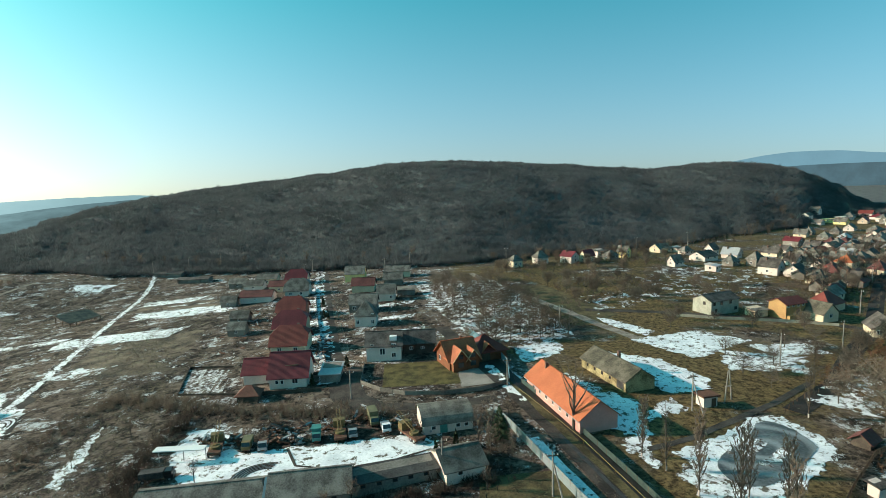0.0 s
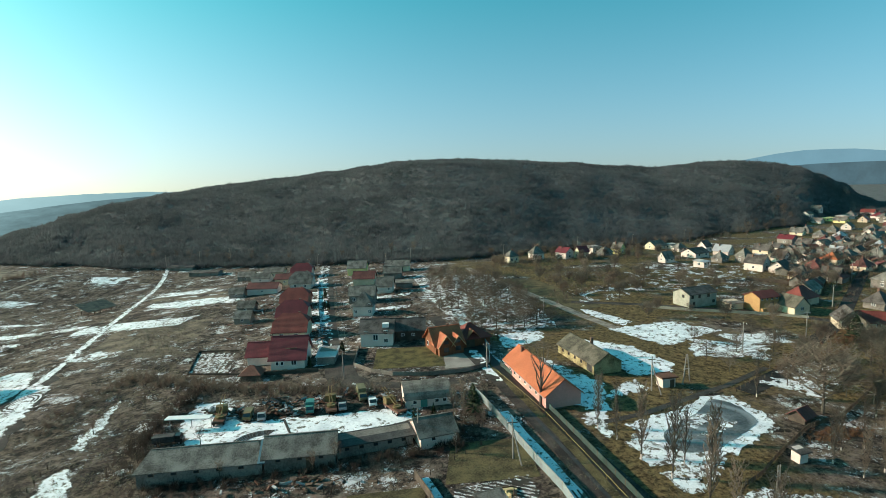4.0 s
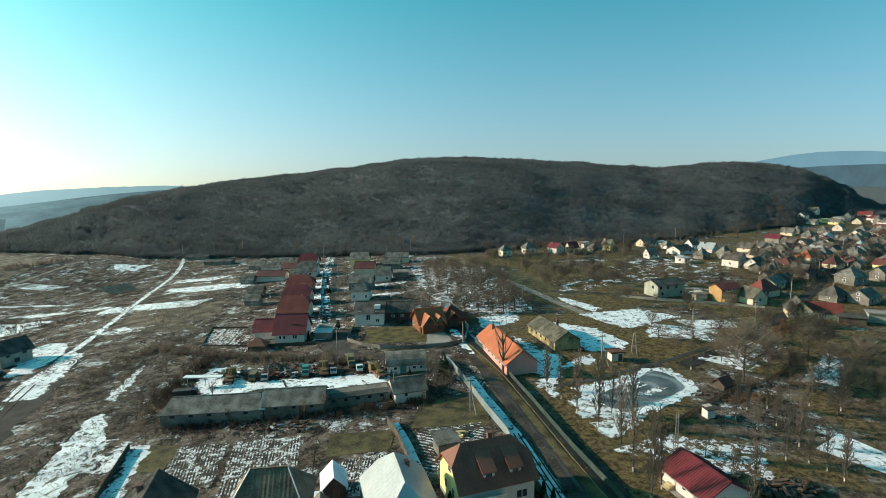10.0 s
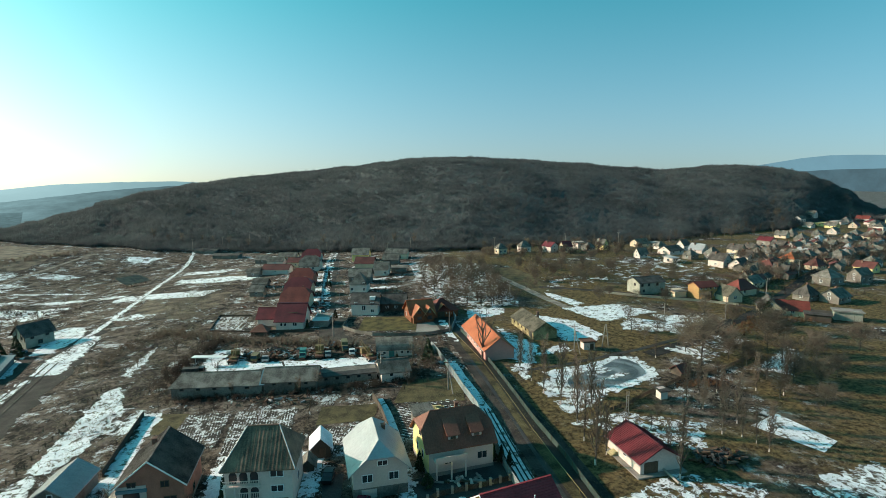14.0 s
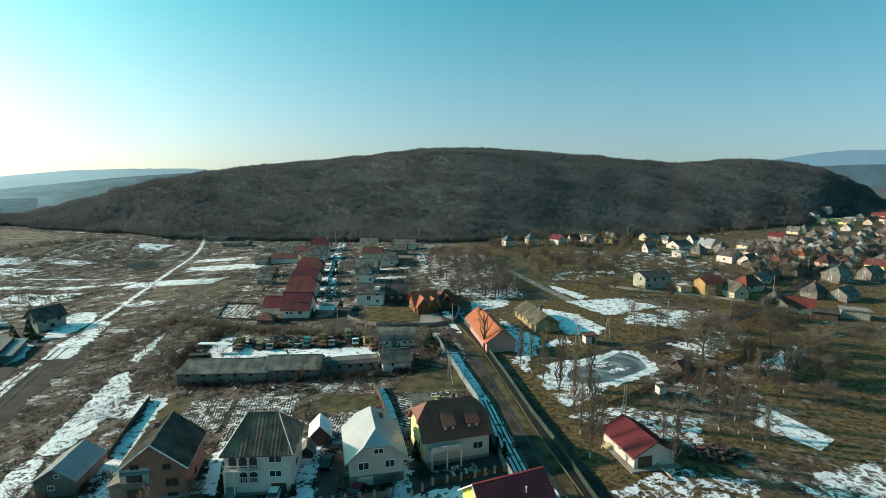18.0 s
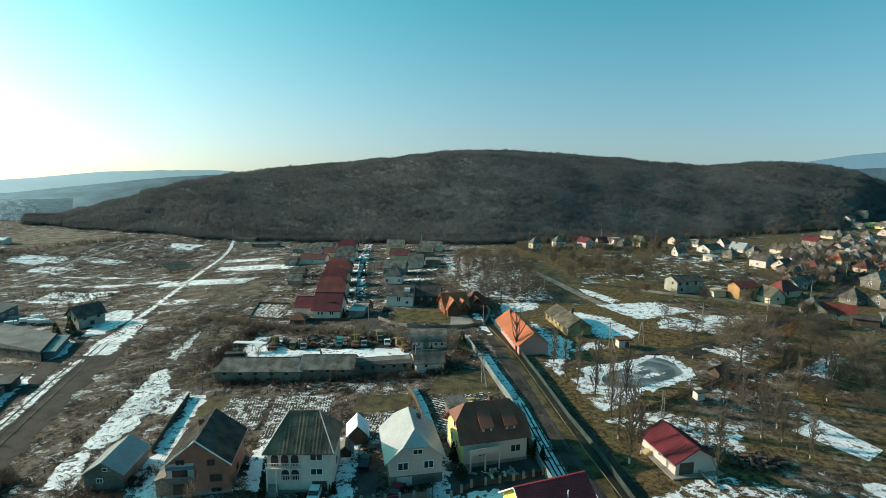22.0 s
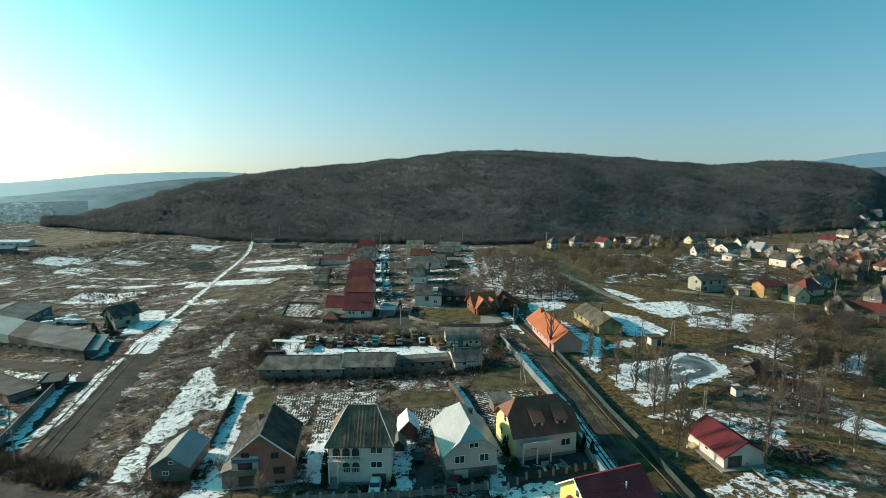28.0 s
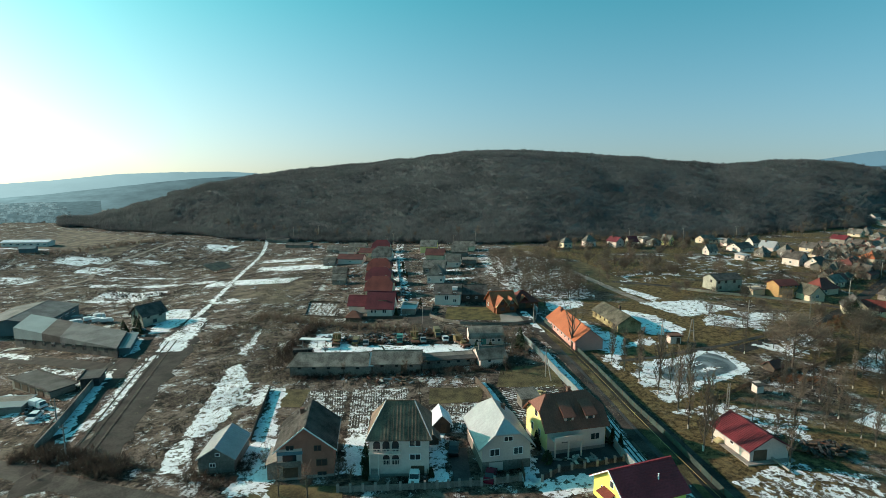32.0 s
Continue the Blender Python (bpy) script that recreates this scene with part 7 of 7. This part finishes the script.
fence("wire_fence", "timber posts between two garden plots", [(-5.4, 118), (-4.6, 106), (-3.6, 96), (-2.4, 80.4)], 1.3, 2.4, M["dark_wood"], panel=False)
fence("yard_fence", "grey board fence behind the houses", [(-37, 119.6), (-20, 119.2), (-4, 119), (10, 120.2), (23, 131)], 0.9, 2.8, M["dark_wood_wall"], panel=False)
fence("plot_fence", "low dark fence round a snowy plot", [(-30.8, 175.6), (-46.9, 180.5), (-50.2, 200.6), (-38, 197)], 0.45, 2.6, M["dark_wood_wall"])
fence("plot_fence", "long timber fence along the back gardens", [(-50.2, 200.6), (-53.8, 242), (-58.7, 278), (-64.3, 330)], 0.8, 4.2, M["dark_wood_wall"], panel=False)
fence("red_house_fence", "dark fence in front of the red-roofed row house", [(-30, 174.6), (-20, 173.2), (-13.2, 172.6)], 0.9, 2.4, M["dark_wood_wall"])
fence("hut_fence", "dark rail fence from the pond to the hut", [(55.5, 108.5), (60.2, 111), (67, 116), (78.6, 123.6), (88, 126.5), (106, 138)], 0.9, 2.4, M["dark_wood"], slats=3)
fence("wood_fence", "dark post fence by the pond path", [(76, 140), (82, 144), (92, 148)], 0.9, 2.4, M["dark_wood"], panel=False)
fence("street_fence", "grey fence along the village street", [(-6.8, 190), (-9.4, 212), (-13.2, 244), (-18.6, 300)], 0.9, 3.4, M["concrete"], panel=False)
fence("street_fence", "grey fence on the house side of the street", [(-13.4, 190), (-16.6, 212), (-20.6, 246), (-26, 300)], 0.8, 3.6, M["dark_wood_wall"])
fence("log_yard_fence", "blue-grey sheet fence beside the log house", [(29, 166), (31.2, 176), (30.6, 190), (27, 205)], 1.8, 2.6, M["blue_paint"])
fence("verge_fence", "dark green sheet fence along the ditch", [(31.5, 165), (34.8, 146), (37.2, 126), (39.2, 106), (41.3, 92), (42.4, 80), (44.8, 62)], 1.2, 3.0, M["dark_green"], M["dark_wood"])


def plot_fences():
    """Low board fences between the gardens of the village, along and across its streets."""
    rnd = random.Random(33)
    for k in range(46):
        u, v = rnd.random(), rnd.random()
        x, y, a = 150 + 150 * u + 50 * v, 214 + 90 * v + 70 * u, radians(rnd.choice((40, 130)) + rnd.uniform(-6, 6))
        n = rnd.uniform(12, 24)
        fence("plot_fence", rnd.choice(("weathered grey board fence between village gardens", "dark board fence between village gardens")), [(x, y), (x + n * math.cos(a), y + n * math.sin(a))], rnd.uniform(0.9, 1.5), 5.0, M[rnd.choice(("dark_wood_wall", "grey_wall", "dark_wood_wall", "concrete"))])


plot_fences()
fence("road_fence", "low stone wall in front of the ochre house", [(92, 209), (104, 202), (124, 194.6), (134, 189)], 0.9, 3.2, M["pale_stone"])
fence("yard_wall", "grey block wall of the garage yard", [(-75, 94), (-77.1, 102), (-80.5, 113), (-84.7, 126.4)], 2.0, 3.0, M["grey_wall"], thick=0.25)


def pole(x, y, h, label, arm=True, lattice=False, lean=0.0, brace=None):
    ob = thing("utility_pole", x, y, 0, label, "pole")
    part("shaft", *tube((0, 0, -0.5), (lean, 0, h), 0.17, 0.11, 7), M["concrete"], ob)
    if arm:
        part("crossarm", *block(lean - 0.9, lean + 0.9, -0.06, 0.06, h - 0.7, h - 0.55), M["dark_wood"], ob)
        for k in (-0.8, 0.0, 0.8):
            part("insulator", *tube((lean + k, 0, h - 0.55), (lean + k, 0, h - 0.3), 0.06, 0.04, 6), M["frame"], ob)
    if brace:
        part("brace", *tube((brace[0], brace[1], -0.4), (lean * 0.8, 0, h * 0.8), 0.13, 0.11, 6), M["concrete"], ob)
    return ob


for x, y, h in ((53.8, 202, 7.5), (93.1, 162.2, 8), (24.0, 122.4, 7), (-34, 330, 8), (6.2, 319, 8.5), (-122, 374, 9), (-88, 384, 9), (-105, 381, 9), (70, 328, 8), (28, 164, 6.5), (8.9, 131, 6.5), (-31.5, 346, 8), (20, 338, 8),
                (118, 171, 7.5), (152, 200, 7.5), (190, 233, 8), (230, 262, 8), (120, 350, 9), (160, 362, 9), (205, 380, 9), (260, 300, 8), (-68, 92, 6.5), (-78, 104, 6.5), (-6.4, 166, 6.5), (59.5, 144, 7.5)):
    pole(x, y, h, "grey concrete utility pole with a crossarm", brace=(0.9, -2.6) if (x, y) in ((24.0, 122.4), (59.5, 144)) else None)


def lattice_mast(x, y, h):
    """A pair of concrete legs with rungs between: the transformer's A-frame or a ladder mast."""
    ob = thing("ladder_mast", x, y, 20, "grey ladder-like concrete mast", "mast")
    for s in (-1, 1):
        part("leg", *tube((s * 0.35, 0, -0.4), (s * 0.25, 0, h), 0.09, 0.07, 5), M["concrete"], ob)
    for k in range(8):
        part("rung", *block(-0.33, 0.33, -0.05, 0.05, 0.5 + k * h / 9, 0.6 + k * h / 9), M["concrete"], ob)


lattice_mast(56.8, 103.4, 6.4)


def a_frame(x, y):
    ob = thing("a_frame", x, y, 10, "concrete A-frame support beside the transformer booth", "support")
    for s in (-1, 1):
        part("leg", *tube((s * 1.3, s * 0.4, -0.4), (s * 0.15, 0, 6.4), 0.15, 0.12, 6), M["concrete"], ob)
    part("tie", *block(-0.8, 0.8, -0.08, 0.08, 3.0, 3.2), M["concrete"], ob)


a_frame(69, 146.8)


def pipe(name, label, points, height, radius, mat):
    x0, y0 = points[0]
    ob = thing(name, x0, y0, 0, label, "pipe")
    z0 = land(x0, y0)
    for (ax, ay), (bx, by) in zip(points, points[1:]):
        part("run", *tube((ax - x0, ay - y0, land(ax, ay) - z0 + height), (bx - x0, by - y0, land(bx, by) - z0 + height), radius, radius, 6), mat, ob)
        part("stand", *tube((ax - x0, ay - y0, land(ax, ay) - z0 - 0.3), (ax - x0, ay - y0, land(ax, ay) - z0 + height), radius * 0.7, radius * 0.7, 5), mat, ob)


pipe("gas_pipe", "yellow gas pipe on stands along the ditch", [(29.6, 160), (32.4, 146), (34.2, 136), (35.3, 126), (36.6, 114), (37.8, 102), (39.0, 92), (40.4, 82), (42.6, 66)], 0.8, 0.045, M["yellow_paint"])
pipe("concrete_beam", "grey concrete beam leading to the red-roofed house", [(55.4, 89.2), (56.4, 82.6)], 0.5, 0.2, M["concrete"])

tree("young", -25.5, 78.2, 0.75, 40, "bare garden tree before the brick house")
tree("young", -20.8, 77.4, 0.85, 200, "bare garden tree before the brick house")
tree("young", -14.6, 80.0, 0.6, 110, "bare garden tree before the tall white house")
patch("garden_plot", [(-31, 75), (-15, 75), (-16, 80.4), (-30, 81.4)], M["lawn_dry"], "grassy garden strip before the houses", "plot", n=8)

# overhead cables along the lane and the front
for k, ((ax, ay, az_), (bx, by, bz)) in enumerate((((24, 122.4, 6.6), (28, 164, 6.2)), ((59.5, 144, 7.1), (93.1, 162.2, 7.6)), ((59.5, 144, 7.1), (53.8, 202, 7.1)))):
    verts, faces = [], []
    for j in range(13):
        t = j / 12
        x, y = ax + (bx - ax) * t, ay + (by - ay) * t
        z = (land(ax, ay) + az_) * (1 - t) + (land(bx, by) + bz) * t - 1.2 * math.sin(math.pi * t)
        verts += [(x - 0.015, y, z), (x + 0.015, y, z), (x, y, z + 0.025)]
        if j:
            n = 3 * j
            faces += [(n - 3 + a, n - 3 + (a + 1) % 3, n + (a + 1) % 3, n + a) for a in range(3)]
    tagged(mesh_object("overhead_cable", verts, faces, M["rubber"]), "thin black overhead cable between poles", "cable")


# ---- vehicles and yard clutter ----
def wheels(ob, xs, half, r):
    for x in xs:
        for s in (-1, 1):
            w = part("wheel", *tube((x, s * half - 0.12, r), (x, s * half + 0.12, r), r, r, 12), M["rubber"], ob)
            part("rim", *tube((x, s * (half + 0.12), r), (x, s * (half + 0.14), r), r * 0.55, r * 0.5, 10), M["grey_metal"], w)


def car(x, y, yaw, paint, label):
    ob = thing("car", x, y, yaw, label, "car")
    prof = [(-2.05, 0.35), (-2.1, 0.85), (-1.2, 0.95), (-0.65, 1.42), (1.05, 1.42), (1.65, 0.95), (2.05, 0.88), (2.1, 0.35)]
    for name_, hw, pts, mat in (("body", 0.84, [p if p[1] < 1 else (p[0], 0.95) for p in prof], paint), ("cabin", 0.72, [(-1.15, 0.95), (-0.65, 1.42), (1.0, 1.42), (1.55, 0.95)], M["glass"])):
        n = len(pts)
        v = [(a, -hw, b) for a, b in pts] + [(a, hw, b) for a, b in pts]
        part(name_, v, [tuple(range(n)), tuple(range(2 * n - 1, n - 1, -1))] + [(i, i + n, (i + 1) % n + n, (i + 1) % n) for i in range(n)], mat, ob)
    part("car_roof", *block(-0.6, 0.95, -0.7, 0.7, 1.40, 1.47), paint, ob)
    wheels(ob, (-1.3, 1.3), 0.78, 0.32)
    for s in (-1, 1):
        part("headlight", *block(2.08, 2.13, s * 0.6 - 0.15, s * 0.6 + 0.15, 0.6, 0.75), M["frame"], ob)


def truck(x, y, yaw, cab, body, label, box=(3.6, 1.9)):
    ob = thing("truck", x, y, yaw, label, "truck")
    length, height = box
    ob.matrix_basis = ob.matrix_basis @ Matrix.Scale(0.72, 4)
    part("chassis", *block(-length, 2.3, -0.5, 0.5, 0.6, 0.85), M["rust"], ob)
    c = part("cab", *join(block(0.3, 2.2, -1.1, 1.1, 0.7, 1.5), slab([(0.35, -1.05, 2.45), (1.6, -1.05, 2.45), (1.6, 1.05, 2.45), (0.35, 1.05, 2.45)], 0.1), block(0.35, 0.5, -1.05, 1.05, 1.5, 2.4), block(0.5, 1.75, -1.05, -0.95, 1.5, 2.4), block(0.5, 1.75, 0.95, 1.05, 1.5, 2.4)), cab, ob)
    part("windscreen", *slab([(1.6, -0.98, 2.4), (1.6, 0.98, 2.4), (2.0, 0.98, 1.5), (2.0, -0.98, 1.5)], 0.04), M["glass"], c)
    part("cargo_body", *block(-length, 0.1, -1.15, 1.15, 0.95, 0.95 + height), body, ob)
    wheels(ob, (-length + 0.8, -length + 1.8, 1.3), 0.95, 0.45)


def crane(x, y, yaw, boom, label):
    ob = thing("mobile_crane", x, y, yaw, label, "crane")
    part("chassis", *block(-3.4, 2.6, -1.1, 1.1, 0.7, 1.1), M["rust"], ob)
    part("cab", *block(1.2, 2.6, -1.1, 1.1, 1.1, 2.4), M["mustard_paint"], ob)
    part("turntable", *tube((-1.2, 0, 1.1), (-1.2, 0, 1.5), 0.9, 0.9, 12), M["mustard_paint"], ob)
    for s in (-0.28, 0.28):
        part("boom_chord", *tube((-1.2, s, 1.6), (-1.2 + boom, s, 3.6), 0.1, 0.08, 5), M["mustard_paint"], ob)
    for k in range(6):
        t = (k + 0.5) / 6
        part("boom_lacing", *tube((-1.2 + boom * t, -0.28, 1.6 + 2 * t), (-1.2 + boom * (t + 0.1), 0.28, 1.6 + 2 * (t + 0.1)), 0.05, 0.05, 4), M["rust"], ob)
    wheels(ob, (-2.6, -1.5, 1.8), 0.95, 0.5)


white_p, red_p, black_p, olive_p, teal_p, must_p = M["white_paint"], M["wine_paint"], M["black_paint"], M["olive_paint"], M["teal_paint"], M["mustard_paint"]
car(-4.6, 81.6, 90, white_p, "white saloon car parked before the garage")
car(7.6, 81.6, 75, red_p, "dark wine-red car parked before the house")
car(1.9, 90.0, 86, black_p, "black car parked on the driveway")
car(-2.2, 133.0, 96, white_p, "white car parked in the builder's yard")
truck(-24.6, 148.6, -88, must_p, olive_p, "yellow truck with a boxy cab in the yard", (3.0, 1.4))
truck(-21.6, 147.6, -85, M["grey_metal"], M["rust"], "white lorry cab in the yard", (2.6, 0.6))
truck(-12.2, 148.6, -86, teal_p, teal_p, "turquoise box truck in the yard", (2.6, 2.2))
truck(-1.6, 152.4, -80, olive_p, olive_p, "olive-green box truck in the yard", (4.4, 2.6))
truck(-5.6, 148.4, -84, M["grey_metal"], M["rust"], "old flatbed lorry in the yard", (3.2, 0.5))
truck(0.6, 149.0, -84, white_p, M["grey_metal"], "white flatbed lorry in the yard", (3.0, 0.6))
crane(-8.0, 149.4, 96, 5.0, "yellow mobile crane with a lattice boom")
crane(5.0, 145.4, 118, 5.6, "yellow excavator crane with a raised boom")
crane(-30.2, 149.6, 96, 6.0, "rusty crane with a raised boom")
truck(-36.4, 141.4, 4, black_p, M["tar"], "black wrecked trailer in the yard", (5.2, 1.5))
for x, y, yaw, p in ((-131, 190, 40, white_p), (-128, 193, 40, white_p), (-123, 190, 30, white_p), (-119, 188.6, 30, white_p), (-135, 197, 40, M["pale_blue"]), (-127, 197, 35, white_p)):
    truck(x, y, yaw, p, p, "white lorry parked at the workshop yard", (3.4, 1.6))
for x, y, yaw, p in ((-97, 118.4, 30, M["pale_blue"]), (-100.5, 119.6, 60, white_p), (-86.6, 109.4, 100, white_p)):
    car(x, y, yaw, p, "car parked in the garage yard")
truck(-89.6, 114.8, -20, white_p, white_p, "white van parked in the garage yard", (3.2, 1.7))
car(-99.4, 172.5, 60, M["blue_paint"], "blue car parked before the two-storey house")


def canopy_shed():
    """A white flat canopy on posts over dark wreckage at the yard's west end."""
    ob = thing("canopy", -35.2, 146.6, -6, "white flat canopy on posts in the yard", "canopy")
    part("canopy_roof", *block(-4.6, 4.2, -0.9, 0.9, 2.5, 2.66), M["frame"], ob)
    for x in (-4.3, 0, 3.9):
        part("post", *tube((x, 0.6, -0.3), (x, 0.6, 2.5), 0.08, 0.08, 6), M["grey_metal"], ob)


canopy_shed()


def heap(name, label, x, y, w, d, h, mat, count, seed, category="scrap"):
    """A heap of beams, sheets and lumps."""
    rnd = random.Random(seed)
    ob = thing(name, x, y, 0, label, category)
    for k in range(count):
        a, l = rnd.uniform(0, 180), rnd.uniform(0.6, 2.4)
        px, py = rnd.gauss(0, w / 4), rnd.gauss(0, d / 4)
        pz = max(0.05, h * rnd.random() * (1 - (px / w) ** 2 * 2) * (1 - (py / d) ** 2 * 2))
        part("piece", *block(-l / 2, l / 2, -rnd.uniform(0.06, 0.3), rnd.uniform(0.06, 0.3), -0.1, rnd.uniform(0.05, 0.3)), M[rnd.choice(mat)], ob, at=pose(px, py, pz, rnd.uniform(-25, 25), rnd.uniform(-25, 25), a))


for k, (x, y) in enumerate(((-17, 149.5), (-9, 153), (-14.5, 154), (3, 150.5), (7.2, 147.5), (-27.5, 151.5), (-33, 153), (-4, 155), (-20, 154))):
    heap("scrap_heap", "heap of rusty machine scrap in the yard", x, y, 5, 3.4, 1.4, ["rust", "tar", "grey_metal", "rust", "dark_wood"], 26, 30 + k)
heap("wood_pile", "dark tangled pile of branches and boards", 66.5, 89.6, 9, 5, 1.7, ["dark_wood", "tar", "tar", "bark", "rust"], 110, 50, "pile")
heap("yard_clutter", "garden ornaments and pots in the paved yard", 23.5, 86.5, 9, 3, 0.5, ["white_wall", "concrete", "dark_wood"], 22, 51, "clutter")
heap("yard_clutter", "boards and barrels behind the barn", -10, 121.5, 22, 3, 0.6, ["dark_wood", "rust", "grey_metal"], 30, 52, "clutter")
heap("yard_clutter", "clutter in the garage yard", -93, 116, 12, 8, 0.8, ["snowy_roof", "grey_metal", "rust", "tar"], 40, 53, "clutter")
heap("yard_clutter", "clutter in the yards of the row houses", -15.5, 205, 5, 30, 0.8, ["snowy_roof", "grey_metal", "rust", "tar", "blue_paint"], 60, 54, "clutter")
heap("yard_clutter", "clutter in the gardens behind the row", -43, 240, 12, 50, 0.8, ["grey_metal", "rust", "dark_wood"], 60, 55, "clutter")
heap("log_pile", "stack of boards beside the concrete fence", 20.5, 113, 4, 2, 0.6, ["pale_timber", "dark_wood"], 16, 56, "pile")
